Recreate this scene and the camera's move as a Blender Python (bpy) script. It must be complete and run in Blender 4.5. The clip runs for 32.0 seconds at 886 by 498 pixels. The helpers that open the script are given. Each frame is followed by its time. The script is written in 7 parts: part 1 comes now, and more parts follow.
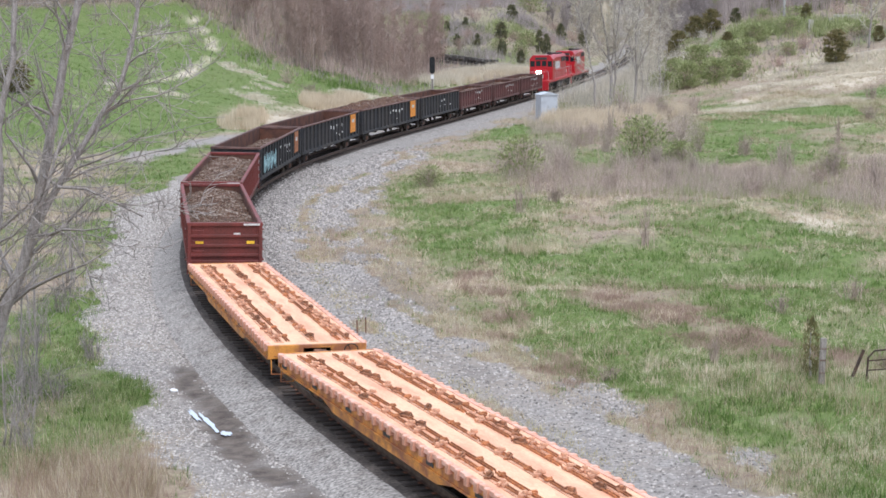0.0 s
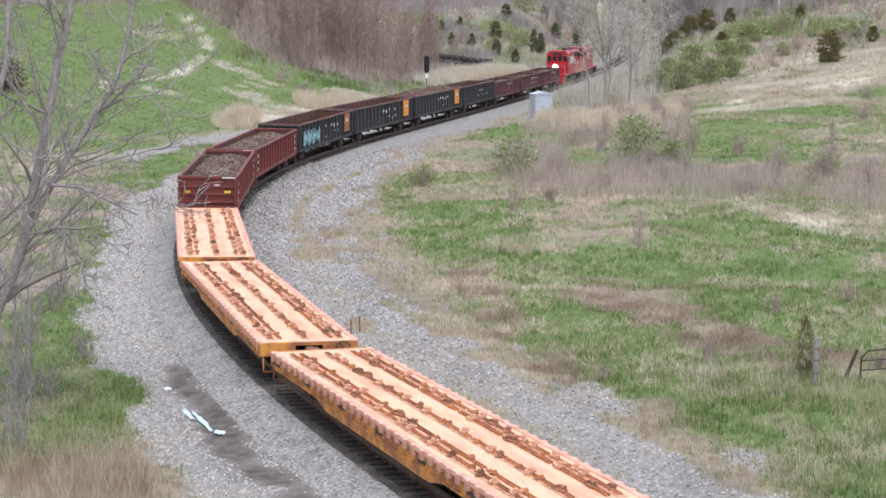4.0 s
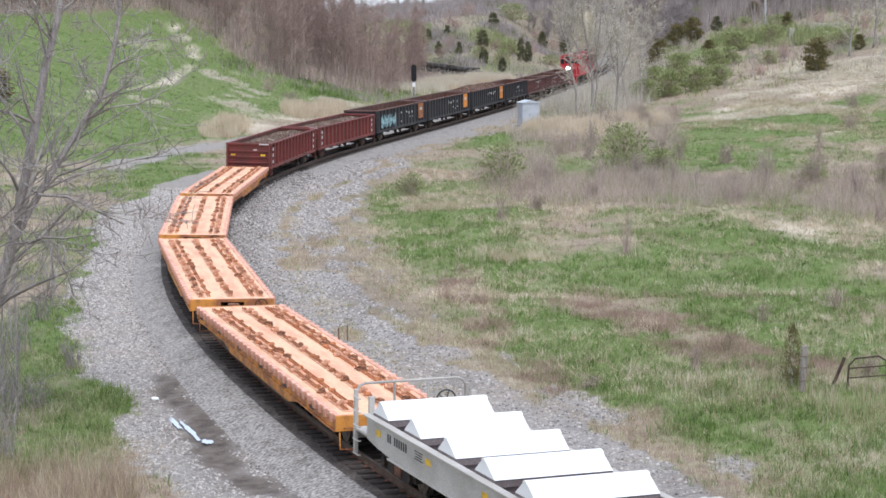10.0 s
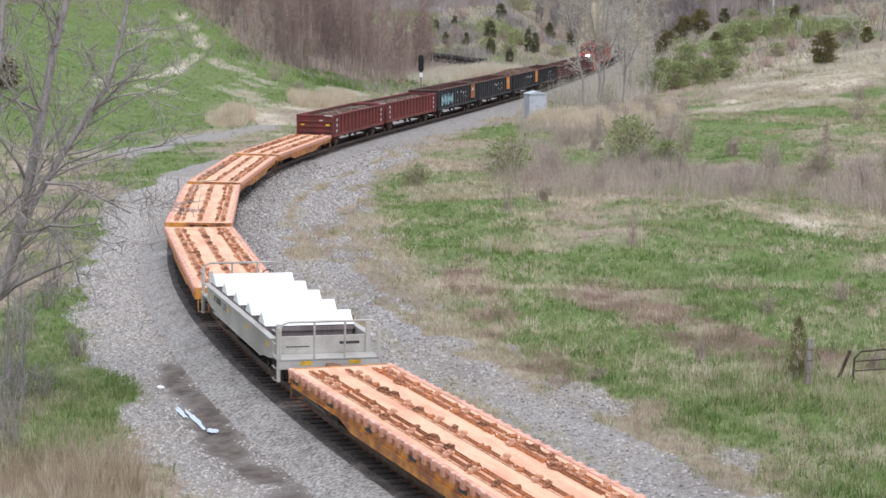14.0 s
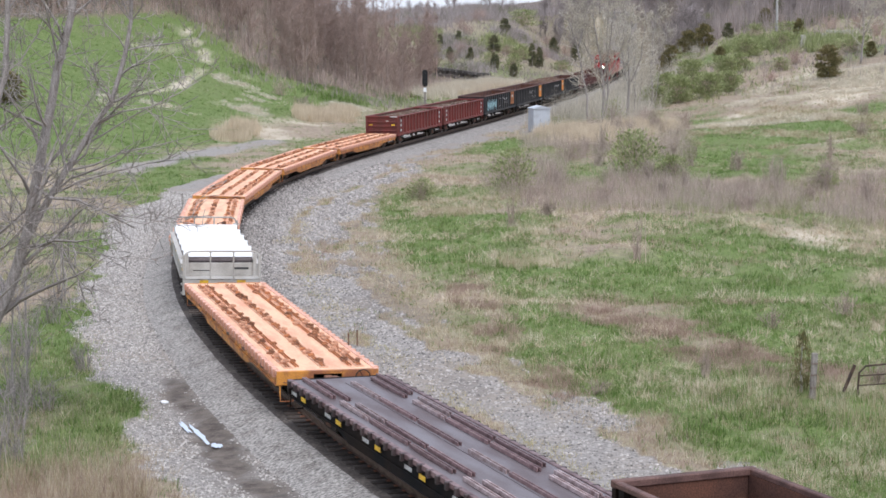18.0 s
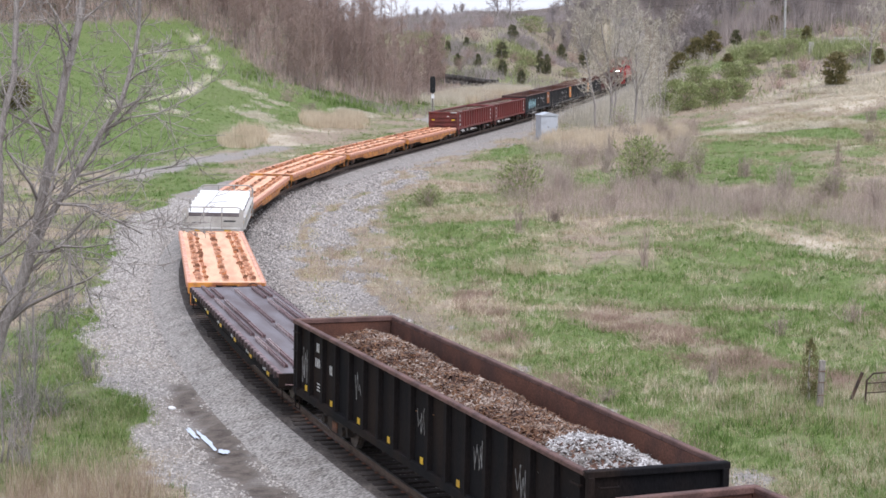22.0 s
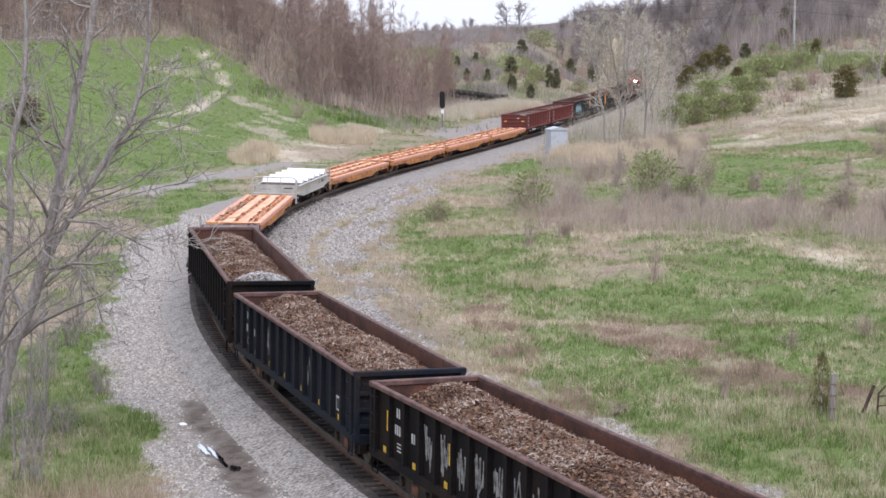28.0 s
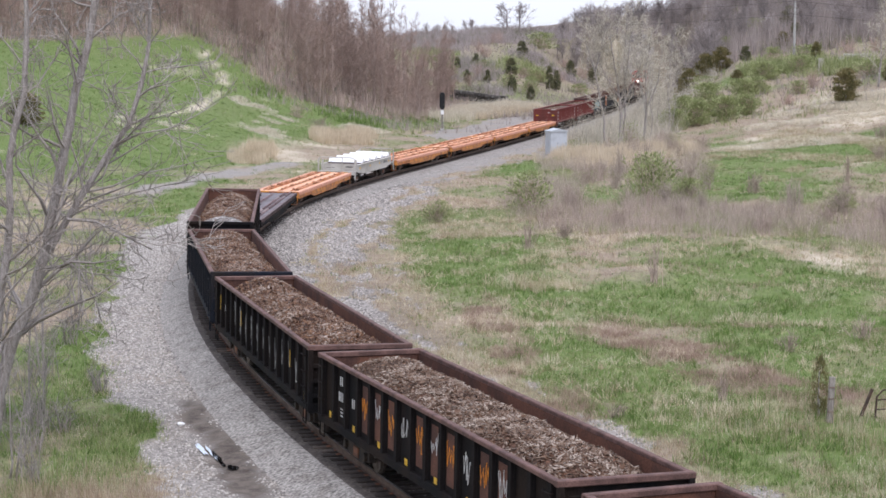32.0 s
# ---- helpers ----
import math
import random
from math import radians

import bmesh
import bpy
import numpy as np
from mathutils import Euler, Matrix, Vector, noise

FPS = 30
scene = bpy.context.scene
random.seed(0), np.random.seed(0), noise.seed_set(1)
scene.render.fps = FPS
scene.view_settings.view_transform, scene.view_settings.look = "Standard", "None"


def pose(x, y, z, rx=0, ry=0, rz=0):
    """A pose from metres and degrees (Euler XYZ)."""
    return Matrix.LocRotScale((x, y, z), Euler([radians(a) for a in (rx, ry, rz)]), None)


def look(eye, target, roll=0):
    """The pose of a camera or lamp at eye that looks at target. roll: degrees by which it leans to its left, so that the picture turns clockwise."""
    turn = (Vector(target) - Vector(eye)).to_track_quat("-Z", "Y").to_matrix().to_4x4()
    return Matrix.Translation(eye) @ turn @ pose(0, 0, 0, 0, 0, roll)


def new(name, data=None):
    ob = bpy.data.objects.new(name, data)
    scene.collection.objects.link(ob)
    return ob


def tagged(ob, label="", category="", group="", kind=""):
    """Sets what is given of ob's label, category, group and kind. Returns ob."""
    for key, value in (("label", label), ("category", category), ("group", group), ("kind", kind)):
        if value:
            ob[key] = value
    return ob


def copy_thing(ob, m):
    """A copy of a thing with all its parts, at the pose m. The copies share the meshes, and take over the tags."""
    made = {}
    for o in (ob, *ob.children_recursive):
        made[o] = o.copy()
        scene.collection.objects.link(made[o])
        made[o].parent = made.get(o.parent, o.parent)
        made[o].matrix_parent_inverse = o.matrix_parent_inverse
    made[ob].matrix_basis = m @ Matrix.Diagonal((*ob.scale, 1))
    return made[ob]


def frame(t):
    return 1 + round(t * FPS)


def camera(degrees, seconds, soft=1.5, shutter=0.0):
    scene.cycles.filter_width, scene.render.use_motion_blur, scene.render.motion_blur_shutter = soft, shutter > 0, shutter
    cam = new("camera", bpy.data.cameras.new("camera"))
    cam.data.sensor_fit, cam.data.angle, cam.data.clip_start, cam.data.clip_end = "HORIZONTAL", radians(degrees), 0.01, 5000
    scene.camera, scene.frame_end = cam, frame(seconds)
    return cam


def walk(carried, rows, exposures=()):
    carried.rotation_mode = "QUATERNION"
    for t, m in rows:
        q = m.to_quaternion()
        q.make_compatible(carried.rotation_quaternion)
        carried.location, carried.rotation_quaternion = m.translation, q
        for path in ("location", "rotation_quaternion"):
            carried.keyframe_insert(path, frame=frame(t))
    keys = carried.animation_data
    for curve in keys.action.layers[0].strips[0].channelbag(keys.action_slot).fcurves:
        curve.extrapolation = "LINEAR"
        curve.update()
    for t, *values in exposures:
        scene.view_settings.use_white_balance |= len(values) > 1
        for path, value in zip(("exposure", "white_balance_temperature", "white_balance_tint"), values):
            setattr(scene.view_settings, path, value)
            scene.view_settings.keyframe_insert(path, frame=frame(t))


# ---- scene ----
# Camera: it stands high beside the line and is turned a little by its holder.
EYE_HEIGHT = 11.25
cam = camera(26.73, 32.0, soft=1.6)
TURNS = [  # seconds, degrees down, turn, lean
    (0.0, 7.47, 0.27, 0.37), (0.5, 7.50, 0.28, 0.30), (1.0, 7.52, 0.28, 0.20), (1.5, 7.53, 0.24, 0.11),
    (2.0, 7.53, 0.18, 0.07), (2.5, 7.53, 0.16, 0.12), (3.0, 7.51, 0.15, 0.20), (3.5, 7.50, 0.14, 0.22),
    (5.5, 7.49, -0.06, 0.21), (6.0, 7.49, -0.08, 0.23), (6.5, 7.48, -0.12, 0.28), (7.0, 7.46, -0.15, 0.31),
    (7.5, 7.43, -0.17, 0.33), (8.0, 7.38, -0.20, 0.34), (8.5, 7.32, -0.23, 0.28), (9.0, 7.27, -0.25, 0.26),
    (9.5, 7.24, -0.27, 0.28), (10.0, 7.23, -0.29, 0.30), (10.5, 7.25, -0.31, 0.30), (11.0, 7.29, -0.28, 0.31),
    (11.5, 7.36, -0.19, 0.27), (12.0, 7.42, -0.09, 0.16), (12.5, 7.46, -0.02, 0.06), (13.0, 7.50, -0.01, -0.00),
    (13.5, 7.52, -0.03, -0.04), (14.0, 7.52, -0.06, -0.01), (14.5, 7.51, -0.08, 0.05), (16.5, 7.26, -0.04, -0.05),
    (17.0, 7.18, -0.01, -0.01), (17.5, 7.10, 0.03, 0.02), (18.0, 7.07, 0.06, 0.04), (18.5, 7.05, 0.09, 0.12),
    (19.0, 7.04, 0.12, 0.18), (19.5, 7.05, 0.16, 0.14), (20.0, 7.08, 0.22, 0.07), (20.5, 7.12, 0.26, 0.04),
    (21.0, 7.14, 0.28, 0.02), (21.5, 7.05, 0.29, -0.01), (22.0, 6.87, 0.30, -0.04), (22.5, 6.69, 0.33, -0.07),
    (23.0, 6.56, 0.39, -0.07), (23.5, 6.46, 0.44, -0.07), (24.0, 6.39, 0.48, -0.13), (24.5, 6.34, 0.50, -0.21),
    (25.0, 6.32, 0.52, -0.23), (25.5, 6.32, 0.52, -0.20), (27.5, 6.39, 0.58, 0.25), (28.0, 6.41, 0.58, 0.29),
    (28.5, 6.45, 0.58, 0.31), (29.0, 6.48, 0.59, 0.28), (29.5, 6.51, 0.61, 0.21), (30.0, 6.55, 0.62, 0.11),
    (30.5, 6.56, 0.62, 0.04), (31.0, 6.52, 0.61, 0.02), (31.5, 6.44, 0.60, -0.01), (32.0, 6.38, 0.59, -0.06)]
walk(cam, [(t, pose(0, 0, EYE_HEIGHT, 90 - down, lean, turn)) for t, down, turn, lean in TURNS],
     exposures=[(0, 0.60, 6050, 13), (7, 0.56, 6050, 13), (10, 0.52, 6050, 13), (12, 0.52, 6100, 13), (13, 0.43, 6150, 13), (16, 0.45, 6150, 13), (18, 0.47, 6150, 14), (21, 0.53, 6200, 16), (26, 0.53, 6200, 17), (32, 0.50, 6200, 17)])

# World and sun: a bright day under thin high cloud.
world = bpy.data.worlds.new("sky")
scene.world = world
world.use_nodes = True
wn = world.node_tree
sky = wn.nodes.new("ShaderNodeTexSky")
sky.sky_type, sky.sun_disc = "NISHITA", False
sky.sun_elevation, sky.sun_rotation = radians(61), radians(157)
sky.air_density, sky.dust_density, sky.ozone_density = 1.0, 1.2, 1.0
wn.nodes["Background"].inputs["Strength"].default_value = 0.15
cloud = wn.nodes.new("ShaderNodeTexNoise")
cloud.inputs["Scale"].default_value, cloud.inputs["Detail"].default_value = 2.5, 6
veil = wn.nodes.new("ShaderNodeMapRange")
veil.inputs[1].default_value, veil.inputs[2].default_value, veil.inputs[3].default_value, veil.inputs[4].default_value = 0.3, 0.65, 0.62, 0.96
both = wn.nodes.new("ShaderNodeMix")
both.data_type = "RGBA"
both.inputs[7].default_value = (4.7, 5.0, 5.5, 1)
wn.links.new(cloud.outputs[0], veil.inputs[0])
wn.links.new(veil.outputs[0], both.inputs[0])
wn.links.new(sky.outputs[0], both.inputs[6])
wn.links.new(both.outputs[2], wn.nodes["Background"].inputs["Color"])
sun = new("sun", bpy.data.lights.new("sun", "SUN"))
sun.data.energy, sun.data.angle, sun.data.color = 1.5, radians(38), (1.0, 0.97, 0.93)
sun.matrix_basis = look((25, -60, 120), (0, 0, 0))

# ---- materials ----
def mat(name, base, rough=0.7, metal=0.0, spots=None, spot_scale=1.5, spot_amount=0.5, grain=0.18, grain_scale=30.0,
        bump=0.15, vary=0.0, stretch=(1, 1, 1), island=0.0, emit=None):
    """A painted or natural surface: grain, a second colour in patches, fine relief, and change from piece to piece."""
    m = bpy.data.materials.new(name)
    m.use_nodes = True
    n, l = m.node_tree.nodes, m.node_tree.links
    bsdf = n["Principled BSDF"]
    bsdf.inputs["Specular IOR Level"].default_value = 0.35
    bsdf.inputs["Roughness"].default_value, bsdf.inputs["Metallic"].default_value = rough, metal
    co = n.new("ShaderNodeTexCoord")
    mp = n.new("ShaderNodeMapping")
    mp.inputs["Scale"].default_value = stretch
    l.new(co.outputs["Object"], mp.inputs[0])

    def noise_tex(scale, detail):
        t = n.new("ShaderNodeTexNoise")
        t.inputs["Scale"].default_value, t.inputs["Detail"].default_value = scale, detail
        l.new(mp.outputs[0], t.inputs["Vector"])
        return t

    def mixed(a, b, fac):
        x = n.new("ShaderNodeMix")
        x.data_type = "RGBA"
        for value, sock in ((a, x.inputs[6]), (b, x.inputs[7]), (fac, x.inputs[0])):
            if hasattr(value, "is_linked"):
                l.new(value, sock)
            elif sock == x.inputs[0]:
                sock.default_value = value
            else:
                sock.default_value = (*value, 1)
        return x.outputs[2]

    def ramp(value, lo, hi):
        r = n.new("ShaderNodeMapRange")
        r.inputs[1].default_value, r.inputs[2].default_value = lo, hi
        l.new(value, r.inputs[0])
        return r.outputs[0]

    colour = mixed(base, base, 0.0)
    if spots:
        edge = 0.72 - 0.44 * spot_amount
        colour = mixed(colour, spots, ramp(noise_tex(spot_scale, 6).outputs[0], edge - 0.1, edge + 0.12))
    fine = noise_tex(grain_scale, 5)
    hsv = n.new("ShaderNodeHueSaturation")
    l.new(colour, hsv.inputs["Color"])
    value = ramp(fine.outputs[0], 0.3, 0.7)
    scaled = n.new("ShaderNodeMapRange")
    scaled.inputs[3].default_value, scaled.inputs[4].default_value = 1 - grain * 1.5, 1 + grain * 1.5
    l.new(value, scaled.inputs[0])
    out = scaled.outputs[0]
    for kind, amount in (("obj", vary), ("isl", island)):
        if amount:
            src = n.new("ShaderNodeObjectInfo").outputs["Random"] if kind == "obj" else n.new("ShaderNodeNewGeometry").outputs["Random Per Island"]
            k = n.new("ShaderNodeMapRange")
            k.inputs[3].default_value, k.inputs[4].default_value = 1 - amount, 1 + amount
            l.new(src, k.inputs[0])
            times = n.new("ShaderNodeMath")
            times.operation = "MULTIPLY"
            l.new(out, times.inputs[0]), l.new(k.outputs[0], times.inputs[1])
            out = times.outputs[0]
    l.new(out, hsv.inputs["Value"])
    l.new(hsv.outputs[0], bsdf.inputs["Base Color"])
    if bump:
        b = n.new("ShaderNodeBump")
        b.inputs["Strength"].default_value, b.inputs["Distance"].default_value = bump, 0.02
        l.new(fine.outputs[0], b.inputs["Height"]), l.new(b.outputs[0], bsdf.inputs["Normal"])
    if emit:
        bsdf.inputs["Emission Color"].default_value, bsdf.inputs["Emission Strength"].default_value = (*emit[0], 1), emit[1]
    return m


def leafy(name, colours, rough=0.8, through_light=0.25):
    """Blades and leaves: each one takes a colour between the given ones."""
    m = bpy.data.materials.new(name)
    m.use_nodes = True
    n, l = m.node_tree.nodes, m.node_tree.links
    r = n.new("ShaderNodeValToRGB")
    el = r.color_ramp.elements
    while len(el) < len(colours):
        el.new(0.5)
    for i, c in enumerate(colours):
        el[i].position, el[i].color = i / (len(colours) - 1), (*c, 1)
    geo = n.new("ShaderNodeNewGeometry")
    co = n.new("ShaderNodeTexCoord")
    patch = n.new("ShaderNodeTexNoise")
    patch.inputs["Scale"].default_value, patch.inputs["Detail"].default_value = 0.7, 5
    l.new(co.outputs["Object"], patch.inputs["Vector"])
    shift = n.new("ShaderNodeMapRange")
    shift.inputs[1].default_value, shift.inputs[2].default_value, shift.inputs[3].default_value, shift.inputs[4].default_value = 0.32, 0.68, -0.38, 0.38
    l.new(patch.outputs[0], shift.inputs[0])
    total = n.new("ShaderNodeMath")
    total.use_clamp = True
    l.new(geo.outputs["Random Per Island"], total.inputs[0]), l.new(shift.outputs[0], total.inputs[1])
    l.new(total.outputs[0], r.inputs[0])
    bsdf = n["Principled BSDF"]
    bsdf.inputs["Roughness"].default_value = rough
    bsdf.inputs["Specular IOR Level"].default_value = 0.2
    l.new(r.outputs[0], bsdf.inputs["Base Color"])
    if through_light:
        tr = n.new("ShaderNodeBsdfTranslucent")
        l.new(r.outputs[0], tr.inputs[0])
        mx = n.new("ShaderNodeMixShader")
        mx.inputs[0].default_value = through_light
        l.new(bsdf.outputs[0], mx.inputs[1]), l.new(tr.outputs[0], mx.inputs[2])
        l.new(mx.outputs[0], n["Material Output"].inputs[0])
    return m


M = {}
# Orange deck paint, paled in colour to carry the sky's sheen.
M["deck"] = mat("sheen_paled_orange_deck", (0.87, 0.53, 0.33), 0.6, spots=(0.74, 0.36, 0.22), spot_scale=0.9, spot_amount=0.4, grain=0.10, grain_scale=14, stretch=(2.2, 0.5, 1))
M["deck_rust"] = mat("rubbed_rusty_deck_strip", (0.68, 0.38, 0.24), 0.75, spots=(0.38, 0.18, 0.11), spot_scale=4.0, spot_amount=0.45, grain=0.2)
M["deck_edge"] = mat("pink_primer_deck_edge", (0.80, 0.47, 0.36), 0.7, spots=(0.6, 0.3, 0.2), spot_scale=2, grain=0.12)
M["orange"] = mat("orange_yellow_car_paint", (0.70, 0.30, 0.06), 0.55, spots=(0.34, 0.13, 0.06), spot_scale=2.2, spot_amount=0.55, grain=0.12)
M["yellow"] = mat("yellow_paint", (0.80, 0.50, 0.04), 0.5, spots=(0.5, 0.28, 0.05), spot_scale=3, spot_amount=0.25)
M["brown_iron"] = mat("rusty_iron", (0.23, 0.10, 0.055), 0.8, spots=(0.12, 0.06, 0.04), spot_scale=6, grain=0.25)
M["fitting"] = mat("rusty_orange_fitting", (0.50, 0.20, 0.08), 0.75, spots=(0.28, 0.11, 0.05), spot_scale=7, grain=0.2, vary=0.3)
M["worn_fitting"] = mat("dull_brown_fitting", (0.36, 0.165, 0.085), 0.8, spots=(0.2, 0.09, 0.05), spot_scale=6, grain=0.2, vary=0.3)
M["dark_deck"] = mat("dark_brown_steel_deck", (0.19, 0.17, 0.178), 0.5, spots=(0.12, 0.09, 0.09), spot_scale=0.8, grain=0.15, stretch=(2, 0.5, 1))
M["dark_rail"] = mat("purple_brown_deck_rail", (0.27, 0.18, 0.175), 0.5, spots=(0.14, 0.08, 0.08), spot_scale=3, vary=0.2)
M["dark_tooth"] = mat("dark_brown_pocket_paint", (0.10, 0.07, 0.068), 0.6, spots=(0.05, 0.036, 0.035), spot_scale=5, vary=0.25)
M["black"] = mat("weathered_black_car_paint", (0.0095, 0.009, 0.010), 0.8, spots=(0.022, 0.015, 0.012), spot_scale=0.9, spot_amount=0.45, grain=0.25, stretch=(1, 1, 0.35))
M["slate"] = mat("faded_blue_black_car_paint", (0.014, 0.017, 0.025), 0.72, spots=(0.027, 0.022, 0.020), spot_scale=0.9, spot_amount=0.4, grain=0.25, stretch=(1, 1, 0.35))
# Black lifted to blue-grey in colour to stand in for distance haze.
M["hazed_black"] = mat("hazed_black_car_paint", (0.030, 0.031, 0.035), 0.7, spots=(0.055, 0.048, 0.044), spot_scale=0.9, spot_amount=0.45, grain=0.25, stretch=(1, 1, 0.35))
M["red"] = mat("oxide_red_car_paint", (0.20, 0.040, 0.034), 0.55, spots=(0.125, 0.036, 0.03), spot_scale=0.8, spot_amount=0.45, grain=0.18, stretch=(1, 1, 0.4))
M["maroon"] = mat("brown_car_paint", (0.135, 0.055, 0.050), 0.6, spots=(0.085, 0.045, 0.04), spot_scale=0.8, spot_amount=0.5, grain=0.2)
M["rust"] = mat("rusty_car_inside", (0.15, 0.066, 0.042), 0.85, spots=(0.085, 0.042, 0.032), spot_scale=1.2, spot_amount=0.5, grain=0.25)
M["rim"] = mat("rust_brown_top_chord", (0.165, 0.092, 0.076), 0.7, spots=(0.09, 0.05, 0.042), spot_scale=2.2, grain=0.2)
M["under"] = mat("grimy_underframe", (0.028, 0.024, 0.021), 0.85, spots=(0.055, 0.04, 0.03), spot_scale=3)
M["steel"] = mat("worn_wheel_steel", (0.22, 0.19, 0.17), 0.45, metal=0.8, spots=(0.1, 0.07, 0.05), spot_scale=5)
M["grey"] = mat("weathered_beige_grey_paint", (0.50, 0.475, 0.43), 0.55, spots=(0.36, 0.33, 0.29), spot_scale=1.0, spot_amount=0.4, grain=0.08, stretch=(1, 0.5, 1))
M["white"] = mat("white_cradle_paint", (0.86, 0.86, 0.85), 0.5, spots=(0.74, 0.73, 0.71), spot_scale=0.9, spot_amount=0.2, grain=0.03)
M["taupe"] = mat("brown_grey_cradle_side", (0.22, 0.185, 0.18), 0.6, spots=(0.16, 0.13, 0.125), spot_scale=2)
M["mark"] = mat("faded_white_marking", (0.62, 0.62, 0.60), 0.6, spots=(0.35, 0.33, 0.31), spot_scale=8, spot_amount=0.4)
M["mark_orange"] = mat("orange_marking", (0.75, 0.27, 0.03), 0.55, spots=(0.45, 0.18, 0.05), spot_scale=5, spot_amount=0.3)
M["mark_teal"] = mat("pale_blue_spray_paint", (0.35, 0.55, 0.58), 0.55, spots=(0.12, 0.2, 0.22), spot_scale=4, spot_amount=0.45)
M["mark_dark"] = mat("black_marking", (0.05, 0.05, 0.05), 0.6)
M["loco_red"] = mat("bright_red_engine_paint", (0.42, 0.014, 0.022), 0.35, spots=(0.36, 0.02, 0.025), spot_scale=0.7, spot_amount=0.3, grain=0.08)
M["loco_black"] = mat("sooty_engine_frame", (0.03, 0.03, 0.032), 0.6, spots=(0.06, 0.05, 0.045), spot_scale=2)
M["glass"] = mat("dark_cab_glass", (0.02, 0.025, 0.03), 0.08, grain=0.0, bump=0)
M["headlight"] = mat("lit_headlight", (1, 1, 0.95), 0.3, bump=0, emit=((1.0, 0.97, 0.88), 10.0))
M["rail"] = mat("rail_steel", (0.20, 0.14, 0.11), 0.5, metal=0.4, spots=(0.11, 0.07, 0.05), spot_scale=4)
M["rail_head"] = mat("polished_rail_head", (0.45, 0.43, 0.41), 0.3, metal=0.9, bump=0.03)
M["tie"] = mat("creosoted_timber_tie", (0.060, 0.047, 0.040), 0.9, spots=(0.115, 0.095, 0.08), spot_scale=3, spot_amount=0.4, grain=0.3, grain_scale=18, vary=0.35, stretch=(0.4, 4, 4))
M["ballast"] = mat("grey_track_ballast", (0.30, 0.28, 0.255), 0.95, spots=(0.21, 0.19, 0.17), spot_scale=1.6, spot_amount=0.3, grain=0.45, grain_scale=11, bump=0.9)
# Oil-stained stone, darkened further in colour for the cars' shadow.
M["oily_shaded"] = mat("oily_shaded_track_bed", (0.07, 0.058, 0.05), 0.9, spots=(0.125, 0.105, 0.09), spot_scale=1.2, spot_amount=0.35, grain=0.4, grain_scale=11, bump=0.9)
M["pink_brush"] = mat("pinkish_brown_shrub_twigs", (0.45, 0.33, 0.28), 0.9, grain=0.2, island=0.3, vary=0.2, bump=0)
M["pale_stone"] = mat("pale_lichened_stone", (0.50, 0.47, 0.41), 0.9, spots=(0.36, 0.35, 0.27), spot_scale=2, grain=0.2)
M["stone"] = mat("crushed_grey_stone", (0.375, 0.35, 0.32), 0.9, grain=0.15, grain_scale=9, island=0.5, bump=0.1)
M["dark_stone"] = mat("grimy_ballast_stone", (0.33, 0.305, 0.28), 0.9, grain=0.15, grain_scale=9, island=0.65, bump=0.1)
M["post_wood"] = mat("weathered_grey_post", (0.33, 0.30, 0.27), 0.9, spots=(0.2, 0.17, 0.15), spot_scale=5, grain=0.25, stretch=(4, 4, 0.6))
M["concrete"] = mat("pale_concrete", (0.46, 0.45, 0.43), 0.9, spots=(0.36, 0.34, 0.32), spot_scale=2)
M["cabinet"] = mat("silver_grey_cabinet_paint", (0.50, 0.53, 0.56), 0.4, spots=(0.40, 0.42, 0.44), spot_scale=1.1, spot_amount=0.3, grain=0.05)
M["signal_black"] = mat("black_signal_head", (0.015, 0.015, 0.016), 0.5)
M["bark"] = mat("pale_grey_bark", (0.38, 0.345, 0.32), 0.9, spots=(0.26, 0.23, 0.21), spot_scale=5, grain=0.25, grain_scale=22, stretch=(3, 3, 0.6))
M["twig"] = mat("grey_brown_twigs", (0.33, 0.295, 0.27), 0.9, grain=0.2, island=0.3, bump=0)
M["twig_pale"] = mat("pale_budding_twigs", (0.53, 0.485, 0.40), 0.9, grain=0.2, island=0.3, bump=0)
M["wood_bark"] = mat("mauve_brown_bark", (0.38, 0.30, 0.26), 0.9, grain=0.2, grain_scale=8, vary=0.2, bump=0)
M["wood_twig"] = mat("mauve_brown_twigs", (0.37, 0.272, 0.228), 0.9, grain=0.2, island=0.3, vary=0.18, bump=0)
# Brown brightened so that it includes haze over the upper slope.
M["brush"] = mat("dry_brown_brush", (0.40, 0.315, 0.265), 0.9, grain=0.2, island=0.35, vary=0.2, bump=0)
# Twig colour paled and cooled to carry the haze of distance.
M["ridge_twig"] = mat("haze_grey_ridge_twigs", (0.36, 0.315, 0.30), 0.9, grain=0.2, island=0.3, vary=0.2, bump=0)
M["olive"] = leafy("olive_thicket_leaves", [(0.10, 0.115, 0.06), (0.17, 0.185, 0.085), (0.27, 0.28, 0.14)], through_light=0.1)
# Needle colours raised to include the haze on the far slope.
M["cedar"] = leafy("juniper_needles", [(0.085, 0.09, 0.055), (0.16, 0.16, 0.085), (0.25, 0.235, 0.13)], through_light=0.1)
M["cedar_brown"] = leafy("bronzed_juniper_needles", [(0.10, 0.10, 0.046), (0.19, 0.165, 0.07), (0.29, 0.24, 0.115)], through_light=0.1)
M["bush_leaf"] = leafy("young_shrub_leaves", [(0.20, 0.23, 0.10), (0.32, 0.36, 0.15), (0.45, 0.47, 0.26)])
